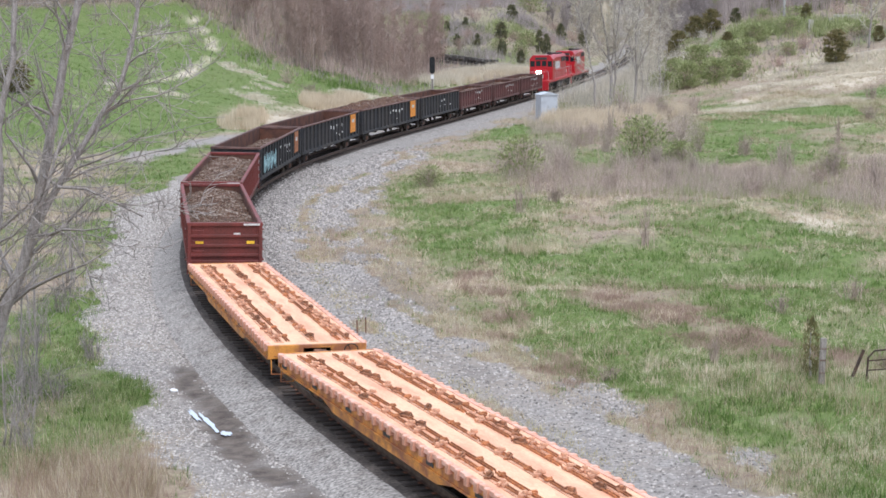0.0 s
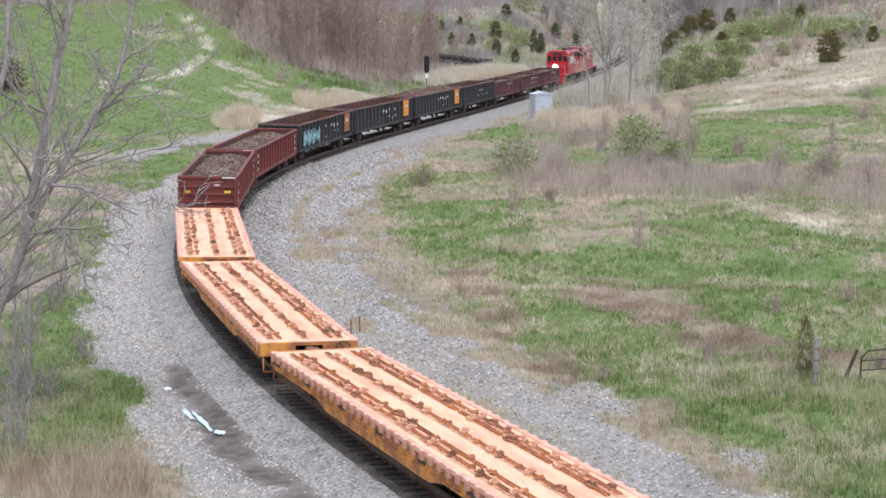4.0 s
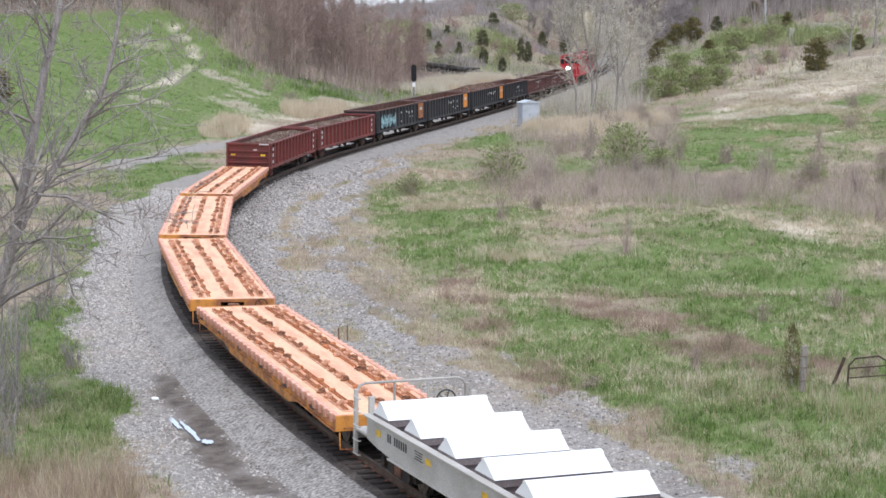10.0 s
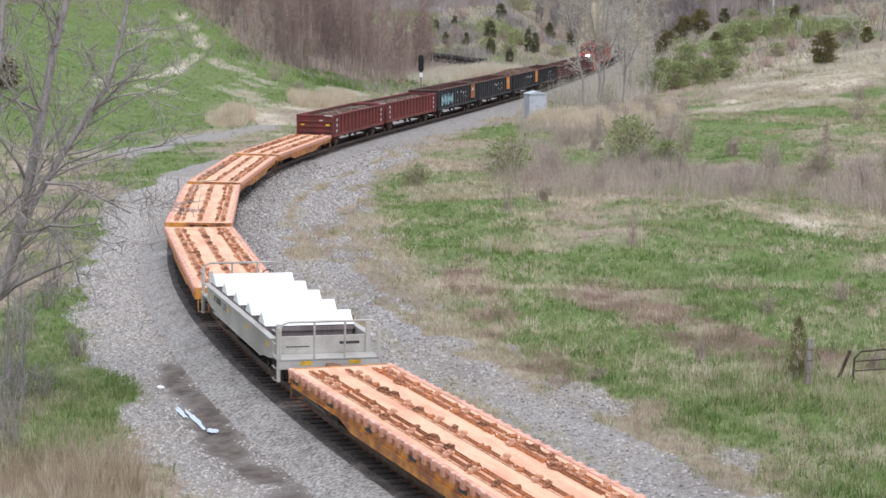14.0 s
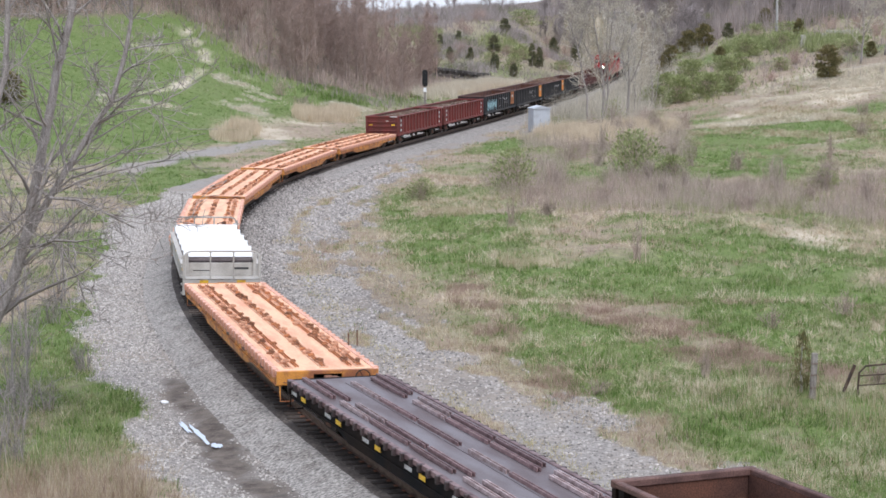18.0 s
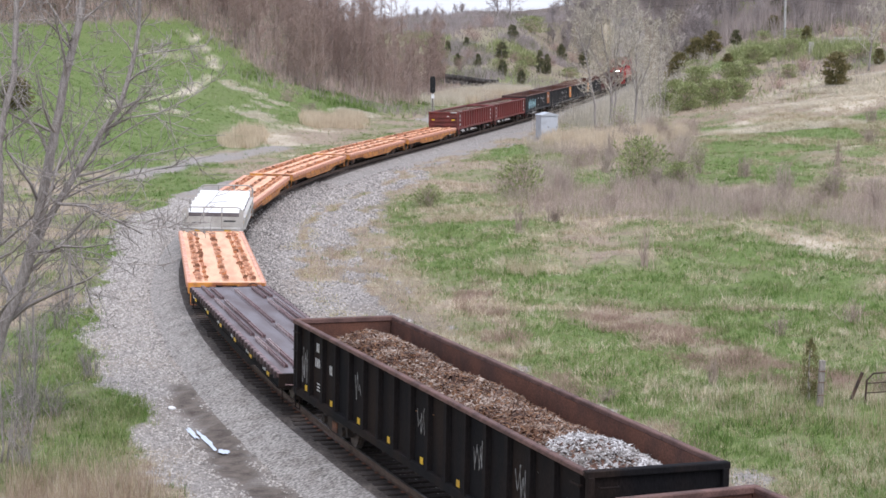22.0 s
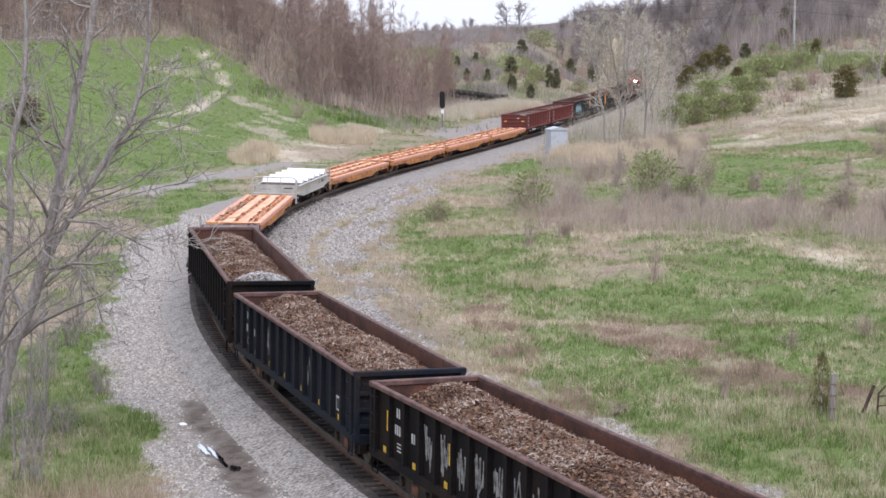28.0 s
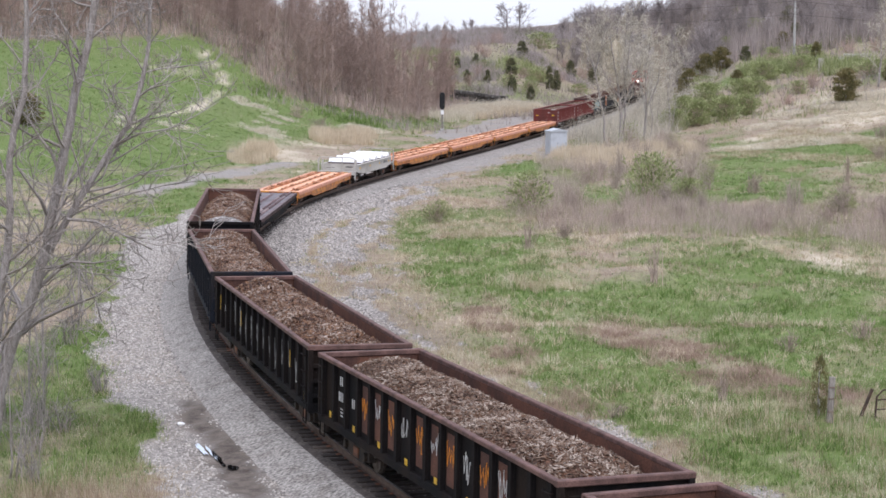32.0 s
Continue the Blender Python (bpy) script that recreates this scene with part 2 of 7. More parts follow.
M["grass"] = leafy("spring_grass_blades", [(0.075, 0.13, 0.03), (0.14, 0.235, 0.052), (0.21, 0.305, 0.085), (0.39, 0.38, 0.22)])
M["hay"] = leafy("dry_straw_blades", [(0.30, 0.23, 0.14), (0.46, 0.38, 0.25), (0.60, 0.51, 0.36), (0.72, 0.65, 0.50)])
M["bleached"] = leafy("bleached_grass_blades", [(0.55, 0.48, 0.36), (0.70, 0.64, 0.51), (0.80, 0.75, 0.64)])
M["reed"] = leafy("pale_tan_reed_blades", [(0.54, 0.44, 0.30), (0.67, 0.57, 0.42), (0.78, 0.69, 0.54)])
M["straw_yellow"] = leafy("yellowed_verge_grass", [(0.36, 0.30, 0.14), (0.52, 0.43, 0.21), (0.62, 0.54, 0.32), (0.34, 0.36, 0.14)])
M["weed"] = leafy("pinkish_brown_dead_weeds", [(0.28, 0.19, 0.15), (0.40, 0.29, 0.23), (0.52, 0.40, 0.32)])
M["puddle"] = mat("still_puddle_water", (0.9, 0.92, 0.94), 0.03, metal=1.0, grain=0.0, bump=0)
M["scrap"] = mat("rusty_scrap_bed", (0.12, 0.06, 0.036), 0.9, spots=(0.10, 0.055, 0.04), spot_scale=2, grain=0.4, grain_scale=12, bump=0.8)


def scrap_material(name, colours):
    m = leafy(name, colours, 0.6, 0)
    return m


M["chips"] = scrap_material("mixed_rusty_scrap", [(0.05, 0.024, 0.016), (0.125, 0.06, 0.034), (0.25, 0.13, 0.066), (0.16, 0.11, 0.08), (0.42, 0.34, 0.28)])
M["chips_grey"] = scrap_material("bright_shredded_scrap", [(0.16, 0.14, 0.12), (0.32, 0.30, 0.28), (0.48, 0.46, 0.44), (0.66, 0.65, 0.64)])
M["chips_dull"] = scrap_material("dull_grey_brown_rubble", [(0.07, 0.042, 0.028), (0.16, 0.088, 0.052), (0.20, 0.14, 0.10), (0.40, 0.33, 0.27)])
for k in ("chips", "chips_grey", "chips_dull"):
    M[k].node_tree.nodes["Principled BSDF"].inputs["Specular IOR Level"].default_value = 0.4


def ground_material():
    """One sheet of ground: bare soil, gravel, spring grass and straw, mixed by where each grows."""
    m = bpy.data.materials.new("meadow_and_gravel_ground")
    m.use_nodes = True
    n, l = m.node_tree.nodes, m.node_tree.links
    bsdf = n["Principled BSDF"]
    bsdf.inputs["Roughness"].default_value = 0.95
    bsdf.inputs["Specular IOR Level"].default_value = 0.15
    at = n.new("ShaderNodeAttribute")
    at.attribute_name = "zone"
    sep = n.new("ShaderNodeSeparateColor")
    l.new(at.outputs["Color"], sep.inputs[0])
    co = n.new("ShaderNodeTexCoord")

    def tex(scale, detail=6, rough=0.6):
        t = n.new("ShaderNodeTexNoise")
        t.inputs["Scale"].default_value, t.inputs["Detail"].default_value, t.inputs["Roughness"].default_value = scale, detail, rough
        l.new(co.outputs["Object"], t.inputs["Vector"])
        return t.outputs[0]

    def two(a, b, fac, lo=0.35, hi=0.65):
        r = n.new("ShaderNodeMapRange")
        r.inputs[1].default_value, r.inputs[2].default_value = lo, hi
        l.new(fac, r.inputs[0])
        x = n.new("ShaderNodeMix")
        x.data_type = "RGBA"
        for v, s in ((a, x.inputs[6]), (b, x.inputs[7])):
            if isinstance(v, tuple):
                s.default_value = (*v, 1)
            else:
                l.new(v, s)
        l.new(r.outputs[0], x.inputs[0])
        return x.outputs[2]

    def plus(a, b, k):
        x = n.new("ShaderNodeMath")
        x.operation = "MULTIPLY_ADD"
        l.new(b, x.inputs[0])
        x.inputs[1].default_value = k
        l.new(a, x.inputs[2])
        return x.outputs[0]

    big, mid, fine, tiny = tex(0.35), tex(1.7), tex(7.0), tex(24.0, 4)
    soil = two((0.22, 0.165, 0.125), (0.40, 0.315, 0.245), mid)
    soil = two(soil, (0.46, 0.39, 0.30), fine, 0.48, 0.72)
    green = two((0.10, 0.145, 0.045), (0.19, 0.25, 0.085), fine)
    green = two(green, (0.33, 0.33, 0.16), mid, 0.55, 0.8)
    stones = two((0.18, 0.163, 0.148), (0.39, 0.365, 0.335), fine, 0.3, 0.62)
    stones = two(stones, (0.44, 0.42, 0.39), tiny, 0.56, 0.74)
    stones = two(stones, (0.24, 0.215, 0.19), mid, 0.52, 0.78)
    stones = two(stones, (0.33, 0.285, 0.235), big, 0.46, 0.70)
    pale = two((0.42, 0.36, 0.27), (0.68, 0.61, 0.48), fine)
    dirt = two((0.085, 0.07, 0.06), (0.20, 0.17, 0.145), mid)
    dirt = two(dirt, (0.29, 0.26, 0.23), tiny, 0.56, 0.76)
    c = two(soil, green, plus(plus(sep.outputs[1], mid, 0.9), fine, 0.7), 0.75, 1.65)
    c = two(c, pale, plus(sep.outputs[2], fine, 0.6), 0.5, 1.3)
    c = two(c, stones, sep.outputs[0], 0.35, 0.65)
    mud = n.new("ShaderNodeAttribute")
    mud.attribute_name = "mud"
    c = two(c, dirt, plus(mud.outputs["Fac"], mid, 0.5), 0.5, 1.05)
    l.new(c, bsdf.inputs["Base Color"])
    b = n.new("ShaderNodeBump")
    b.inputs["Strength"].default_value, b.inputs["Distance"].default_value = 0.8, 0.05
    l.new(plus(fine, tiny, 0.7), b.inputs["Height"])
    l.new(b.outputs[0], bsdf.inputs["Normal"])
    return m


M["tall_brush"] = mat("grey_brown_brush_stems", (0.42, 0.345, 0.29), 0.9, grain=0.2, island=0.35, vary=0.2, bump=0)
M["dark_iron"] = mat("dark_rusted_iron", (0.10, 0.06, 0.045), 0.8, spots=(0.05, 0.035, 0.03), spot_scale=6)
# The far wood's haze is mixed into these greyed, lightened colours.
M["far_twig"] = leafy("hazy_far_twigs", [(0.26, 0.222, 0.205), (0.35, 0.295, 0.27), (0.43, 0.375, 0.34)], through_light=0)
M["mark_faint"] = mat("worn_pale_spray_paint", (0.30, 0.30, 0.29), 0.8, spots=(0.12, 0.11, 0.10), spot_scale=5, spot_amount=0.5)
for k in ("black", "slate"):
    M[k].node_tree.nodes["Principled BSDF"].inputs["Specular IOR Level"].default_value = 0.12
M["ground"] = ground_material()


# ---- builders ----
def mesh_of(name, verts, faces, material=None, smooth=False):
    """A mesh from arrays: verts (n, 3) and faces (m, k)."""
    verts, faces = np.asarray(verts, np.float32), np.asarray(faces, np.int32)
    me = bpy.data.meshes.new(name)
    m, k = faces.shape
    me.vertices.add(len(verts)), me.loops.add(m * k), me.polygons.add(m)
    me.vertices.foreach_set("co", verts.ravel())
    me.loops.foreach_set("vertex_index", faces.ravel())
    me.polygons.foreach_set("loop_start", np.arange(0, m * k, k, dtype=np.int32))
    me.polygons.foreach_set("use_smooth", np.full(m, smooth))
    me.update(calc_edges=True)
    if material:
        me.materials.append(material)
    return me


def mesh_bm(name, bm, material):
    bmesh.ops.recalc_face_normals(bm, faces=bm.faces)
    me = bpy.data.meshes.new(name)
    bm.to_mesh(me)
    bm.free()
    me.materials.append(material)
    return me


def place(name, me, parent=None, m=None, label=""):
    ob = new(name, me)
    if parent:
        ob.parent = parent
    if m is not None:
        ob.matrix_basis = m
    if label:
        tagged(ob, label)
    return ob


def part(name, bm, material, parent, label="", m=None):
    return place(name, mesh_bm(name, bm, material), parent, m, label)


def thing(name, label, category, group="", kind="", m=None):
    ob = new(name)
    ob.empty_display_size = 0.2
    if m is not None:
        ob.matrix_basis = m
    return tagged(ob, label, category, group, kind)


def box(bm, x0, x1, y0, y1, z0, z1):
    v = [bm.verts.new((x, y, z)) for z in (z0, z1) for x, y in ((x0, y0), (x1, y0), (x1, y1), (x0, y1))]
    for f in ((0, 3, 2, 1), (4, 5, 6, 7), (0, 1, 5, 4), (1, 2, 6, 5), (2, 3, 7, 6), (3, 0, 4, 7)):
        bm.faces.new([v[i] for i in f])
    return bm


def boxes(*dims, bevel=0.0):
    bm = bmesh.new()
    for d in dims:
        box(bm, *d)
    if bevel:
        bmesh.ops.bevel(bm, geom=bm.edges[:], offset=bevel, segments=1, affect="EDGES")
    return bm


def prism(bm, profile, axis, lo, hi):
    """A closed outline drawn out along an axis: x: (y, z) pairs, y: (x, z) pairs, z: (x, y) pairs."""
    def at(p, d):
        return {"x": (d, p[0], p[1]), "y": (p[0], d, p[1]), "z": (p[0], p[1], d)}[axis]
    a, b = [bm.verts.new(at(p, lo)) for p in profile], [bm.verts.new(at(p, hi)) for p in profile]
    bm.faces.new(a), bm.faces.new(b[::-1])
    for i in range(len(a)):
        j = (i + 1) % len(a)
        bm.faces.new((a[i], b[i], b[j], a[j]))
    return bm


def tube(bm, points, r, n=6, r_end=None):
    """A round bar through the points."""
    rings = []
    pts = [Vector(p) for p in points]
    for i, p in enumerate(pts):
        d = (pts[min(i + 1, len(pts) - 1)] - pts[max(i - 1, 0)]).normalized()
        a = d.orthogonal().normalized()
        b = d.cross(a)
        k = r if r_end is None else r + (r_end - r) * i / (len(pts) - 1)
        ring = [bm.verts.new(p + (a * math.cos(2 * math.pi * j / n) + b * math.sin(2 * math.pi * j / n)) * k) for j in range(n)]
        if rings:
            off = min(range(n), key=lambda o: (ring[o].co - p - (rings[-1][0].co - pts[i - 1])).length)
            ring = ring[off:] + ring[:off]
        rings.append(ring)
    for q, s in zip(rings, rings[1:]):
        for j in range(n):
            bm.faces.new((q[j], q[(j + 1) % n], s[(j + 1) % n], s[j]))
    bm.faces.new(rings[0][::-1]), bm.faces.new(rings[-1])
    return bm


def value_noise(x, y, scale, seed):
    """Smooth noise from 0 to 1 over the plan, for arrays."""
    x, y = np.asarray(x) / scale, np.asarray(y) / scale
    i, j = np.floor(x).astype(np.int64), np.floor(y).astype(np.int64)
    u, v = x - i, y - j
    u, v = u * u * (3 - 2 * u), v * v * (3 - 2 * v)

    def h(a, b):
        k = (a * 374761393 + b * 668265263 + seed * 974634777) & 0x7FFFFFFF
        k = ((k ^ (k >> 13)) * 1274126177) & 0x7FFFFFFF
        return ((k ^ (k >> 16)) & 0xFFFF) / 65535.0
    return (h(i, j) * (1 - u) + h(i + 1, j) * u) * (1 - v) + (h(i, j + 1) * (1 - u) + h(i + 1, j + 1) * u) * v


def fbm(x, y, scale, seed):
    return (value_noise(x, y, scale, seed) + 0.5 * value_noise(x, y, scale / 2.1, seed + 7) + 0.25 * value_noise(x, y, scale / 4.3, seed + 13)) / 1.75


def step(v):
    v = np.clip(v, 0, 1)
    return v * v * (3 - 2 * v)


# ---- the line of the track ----
KNOTS = np.linspace(-60, 200, 12)
BEND = np.array([0.195, 0.309, 0.473, 0.607, 0.509, 0.600, 0.371, -0.008, -0.029, -0.05, -0.05, -0.05]) / 100
S = np.arange(-320.0, 620.0, 1.0)
bend = np.interp(S, KNOTS, BEND)
HEAD = np.cumsum(bend)
HEAD += -0.251 - HEAD[320]
TX, TY = np.cumsum(np.sin(HEAD)), np.cumsum(np.cos(HEAD))
TX, TY = TX - TX[320] - 7.547, TY - TY[320] + 67.546
CANT = 0.0228 * step(np.clip(np.interp(S, [-60, 20, 75, 110, 400], [0.7, 1, 1, 0, 0]), 0, 1))


def on_track(s, off=0.0, up=0.0):
    """A place beside the line, off metres to the right of its middle and up metres over the rails."""
    x, y, h, c = (np.interp(s, S, a) for a in (TX, TY, HEAD, CANT))
    return x + np.cos(h) * off, y - np.sin(h) * off, up - c * off


def station(x, y):
    """Distance along the line and offset to its right, for arrays."""
    x, y = np.ravel(x).astype(float), np.ravel(y).astype(float)
    s, u = np.empty(len(x)), np.empty(len(x))
    for a in range(0, len(x), 20000):
        b = slice(a, a + 20000)
        i = np.argmin((x[b, None] - TX[None, ::2]) ** 2 + (y[b, None] - TY[None, ::2]) ** 2, axis=1) * 2
        dx, dy = x[b] - TX[i], y[b] - TY[i]
        s[b] = S[i] + dx * np.sin(HEAD[i]) + dy * np.cos(HEAD[i])
        u[b] = dx * np.cos(HEAD[i]) - dy * np.sin(HEAD[i])
    return s, u


# ---- the lie of the land ----
def land(x, y):
    """Height of the ground, for arrays."""
    s, u = station(x, y)
    x, y = np.ravel(x), np.ravel(y)
    far = np.abs(u) + 70 * step((y - 485) / 70)
    clear = step((far - 6.5) / 8)
    z = np.full(len(x), -0.62)
    q = (x + 30) * -0.966 + (y - 125) * 0.258  # behind the foot of the meadow bank
    left = 11.6 * step(q / 62) * step((-u - 8) / 10)
    left += 9.0 * step((q - 8) / 60) * step((y - 232) / 50) * step((-u - 14) / 26)
    left *= step((-x - 1) / 16) * (1 - 0.8 * step((y - 300) / 90))
    right = 4.6 * step((y - 118) / 150) * step((u - 12) / 46) + 8.0 * step((y - 215) / 120) * step((u - 6) / 18) + 24 * step((y - 320) / 300) * step((u - 25) / 120) * (1 - 0.8 * step((y - 600) / 250))
    back = 13.5 * step((y - 300) / 240) * step((far - 9) / 22) * (1 - 0.45 * step((4 - x) / 26))
    bluff = 9.5 * (1 - step((np.hypot(x, y) - 3) / 18))
    z += (left + right + back) * clear + bluff
    rough = step((far - 6) / 4)
    z += rough * (0.55 * (fbm(x, y, 9, 3) - 0.5) + 0.22 * (fbm(x, y, 2.2, 5) - 0.5)) + 0.05 * (fbm(x, y, 1.1, 9) - 0.5)
    z += step((u - 9) / 5) * (0.5 * (fbm(x, y, 22, 4) - 0.4) + 1.15 * step((200 - y) / 40) * (fbm(x, y / 1.6, 4.5, 6) - 0.5))
    z -= 0.14 * np.exp(-((u + 3.7) / 0.55) ** 2 - ((s + 15) / 6.5) ** 2)
    z += 2.2 * step((y - 260) / 150) * (fbm(x, y, 70, 21) - 0.5) * clear
    return z


GREEN = [(3.8, 69.6, 2.6, 8), (5.5, 60.7, 2.8, 6), (7.3, 50.8, 3.2, 5), (0.5, 98.6, 4.2, 11), (13.2, 72.3, 3.8, 8), (36.8, 174.6, 8, 26),
         (14.8, 132.6, 3, 14), (23.2, 147.9, 7, 13), (10.4, 47.0, 3, 5), (6.1, 174.6, 3.6, 10), (-10.6, 54.5, 2.0, 7), (-13.6, 72, 1.6, 16),
         (-3.2, 113.1, 1.8, 7), (16, 88, 4, 8), (-17, 100, 3, 12), (5.6, 85.5, 4, 5), (11, 83, 5, 6), (14.5, 67, 4, 7), (4.0, 62, 2.2, 5), (-15.3, 82, 1.3, 14), (-13.5, 60, 1.8, 8), (-9.6, 49.5, 1.2, 3), (-24, 150, 4, 12), (-28, 166, 4, 14), (-23, 182, 3, 8), (-20, 134, 3, 10), (-18, 118, 2, 8), (27.2, 175.6, 8, 12), (33, 186, 7, 8), (24, 160, 6, 7), (38, 205, 8, 6), (8, 56, 4, 7), (11.5, 50, 4, 5), (6.5, 66, 2.5, 7), (9, 61, 3, 4), (13, 54.5, 4, 4.5), (9, 55, 2.6, 4), (18, 64, 4, 6)]
PINK = [(6.0, 75.4, 1.6, 3.0), (7.4, 71.8, 1.8, 2.6), (8.8, 68.5, 2.0, 2.8), (10.2, 65.0, 2.2, 2.6), (11.6, 61.5, 2.6, 2.6), (2.0, 71, 0.9, 6), (3.6, 60.5, 0.8, 4), (6.3, 53, 1.0, 3), (14.5, 77, 3, 1.2), (19, 71, 3, 1.5), (1.2, 80, 1.0, 5)]
STRAW = [(3.7, 89.3, 1.4, 2.6), (3.8, 78.6, 1.2, 1.4), (50, 235, 10, 22), (38, 208, 7, 12), (62, 242, 12, 16), (-18.6, 196, 5, 22), (-8.8, 45, 1.0, 2.5), (1.0, 60, 1.2, 5), (20, 60, 2.5, 2), (44, 226, 10, 5), (58, 237, 12, 6), (33, 196, 9, 3.5)]

BANK_STRAW = [(-25.8, 231.8, 2.6, 3), (-21.6, 224, 2.4, 5), (-28.2, 234, 1.2, 2.5), (-23.8, 213, 1.8, 4), (-33.6, 191.4, 2.6, 2.0), (-29.2, 197.4, 3.6, 2.2), (-21.4, 209, 2, 4), (-12, 232, 3, 5)]


def patches(x, y, spots):
    k = np.zeros(len(x))
    wx, wy = (fbm(x, y, 5, 31) - 0.5) * 5, (fbm(x, y, 5, 33) - 0.5) * 9
    for cx, cy, rx, ry in spots:
        k = np.maximum(k, 1.25 - np.hypot((x + wx - cx) / rx, (y + wy - cy) / ry) * 0.75)
    return np.clip(k, 0, 1)


TRAIL = [(-36, 194), (-32.4, 206.5), (-30.7, 216.6), (-30.8, 235.4), (-31.0, 242.6), (-31.8, 247.2), (-34.6, 253.5), (-35.5, 258)]


def along_trail(x, y):
    """Distance from the trodden path on the bank."""
    best = np.full(len(x), 99.0)
    for (ax, ay), (bx, by) in zip(TRAIL, TRAIL[1:]):
        k = np.clip(((x - ax) * (bx - ax) + (y - ay) * (by - ay)) / ((bx - ax) ** 2 + (by - ay) ** 2), 0, 1)
        best = np.minimum(best, np.hypot(x - ax - k * (bx - ax), y - ay - k * (by - ay)))
    return best + (fbm(x, y, 4, 111) - 0.5) * 0.5


def wooded(x, y, u):
    """Where the bare wood stands on the bank."""
    edge = np.interp(x, [-90, -62, -55, -49, -43, -37, -31, -23.5, -16, -6, 2], [226, 233, 239, 245, 252, 260, 256, 245, 246, 262, 330])
    return step((y - edge) / 4) * step((-u - 12) / 3) * step((352 - y) / 8)


def zones(x, y):
    """How much gravel, green, straw and mud there is at each place of the plan."""
    x, y = np.ravel(x), np.ravel(y)
    s, u = station(x, y)
    rag = (fbm(s * 0.35, u, 1.7, 41) - 0.5) * 4.4 + (fbm(x, y, 0.9, 43) - 0.5) * 2.2
    right_edge = np.interp(s, [-60, -25, 5, 26, 60, 90, 112, 125, 140, 156, 400], [7.2, 7.8, 8.8, 9.2, 8.2, 6.6, 5.4, 8.5, 9.5, 4.0, 3.5])
    left_edge = np.interp(s, [-60, -20, 0, 25, 45, 62, 80, 110, 150, 166, 226, 250, 400], [-5.9, -5.8, -5.2, -5.5, -6.3, -7.2, -6.2, -5.6, -7, -14.5, -14.5, -5, -4.5])
    gravel = step((right_edge - u + rag) / 2.2 + 0.5) * step((u - left_edge + rag * 0.7) / 1.6 + 0.5)
    side_road = (0.4 + 1.2 * fbm(x, y, 4, 45)) * np.exp(-((u + 15.0 - 0.02 * (s - 92)) / 2.3) ** 2) * step((s - 66) / 12) * step((118 - s) / 10)
    gravel = np.maximum(gravel, np.clip(side_road * 1.1 - 0.1 + rag * 0.12, 0, 1))
    line = np.exp(-((u - 5.0 - 0.8 * np.sin(s / 9)) / 0.45) ** 2) * step((s - 16) / 8)
    weeds = step((u - 3.4) / 0.8) * np.maximum(step((fbm(s * 0.3, u, 1.5, 51) - 0.585 + 0.03 * (u - 5.0)) / 0.08), line * step((fbm(x, y, 2.2, 53) - 0.40) / 0.1)) * (s > -40)
    gravel = gravel * (1 - 0.85 * weeds)
    n = fbm(x, y, 7, 61)
    green = np.clip(patches(x, y, GREEN) * 1.1 + (n - 0.38) * 1.7 + (fbm(x, y, 1.6, 63) - 0.5) * 0.8 - 0.35 * patches(x, y, STRAW) - 0.9 * patches(x, y, PINK) ** 2, 0, 1)
    a, b = 0.93 * x - 0.37 * y, 0.37 * x + 0.93 * y
    streak = step((u - 14) / 8)
    green = np.where(u > 0, green * (0.25 + 0.75 * step((u - right_edge + 0.4) / 1.8)), green)
    green = np.clip(green + streak * (fbm(a, b / 4.5, 4, 65) - 0.5) * 1.5, 0, 1)
    straw = np.clip(streak * (fbm(a, b / 5, 3.2, 73) - 0.58) * 2.6 + patches(x, y, STRAW) * 0.9 + (fbm(x, y, 5, 71) - 0.62) * 2.0, 0, 1)
    q = (x + 30) * -0.966 + (y - 125) * 0.258
    bank = step((q - 4) / 10) * step((-u - 10) / 6)
    green = np.maximum(green, bank * (0.85 + 0.5 * (fbm(x, y, 9, 81) - 0.4)))
    trail = np.maximum(0.85 * np.exp(-(along_trail(x, y) / 0.6) ** 2), 0.6 * patches(x, y, BANK_STRAW) * step((fbm(x, y, 3, 85) - 0.44) / 0.08))
    straw = np.maximum(straw * (1 - bank * 0.75), np.clip(trail * 1.3 + bank * (fbm(x, y, 5, 83) - 0.62) * 2.2, 0, 1))
    woods = wooded(x, y, u)
    green, straw = green * (1 - 0.8 * woods), straw * (1 - woods)
    farther = step((y - 270) / 80)
    green = green * (1 - farther) + farther * np.clip(0.40 + (fbm(x, y, 26, 91) - 0.5) * 2.0, 0.1, 0.8)
    straw = straw * (1 - 0.7 * farther)
    mud = np.exp(-((u + 3.3 + 0.015 * (s + 16) + 1.6 * (fbm(x, y, 1.6, 95) - 0.5)) / 0.75) ** 2) * step((s + 42) / 6) * step((-3 - s) / 5) * np.clip(0.2 + 1.5 * fbm(x, y, 1.5, 97), 0, 1)
    ruts = 0.42 * np.exp(-((u + 5.0 + 0.5 * np.sin(s / 14)) / 0.5) ** 2) * step((62 - s) / 10) * fbm(s * 0.4, u, 1.2, 99) * 1.6
    verge = 0.75 * step((u - 4.4) / 1.2) * step((right_edge + 1.5 - u) / 2) * step((fbm(s * 0.35, u, 1.8, 94) - 0.42) / 0.25)
    grime = np.maximum(np.maximum(0.55 * step((2.6 - np.abs(u)) / 0.8), ruts), 0.6 * verge)
    far_lane = np.exp(-((y - 432.3 - (x - 17.9) * 3.305 + 6 * (fbm(x, y, 12, 117) - 0.5)) / 4.0) ** 2) * step((x - 16) / 3) * step((44 - x) / 4)
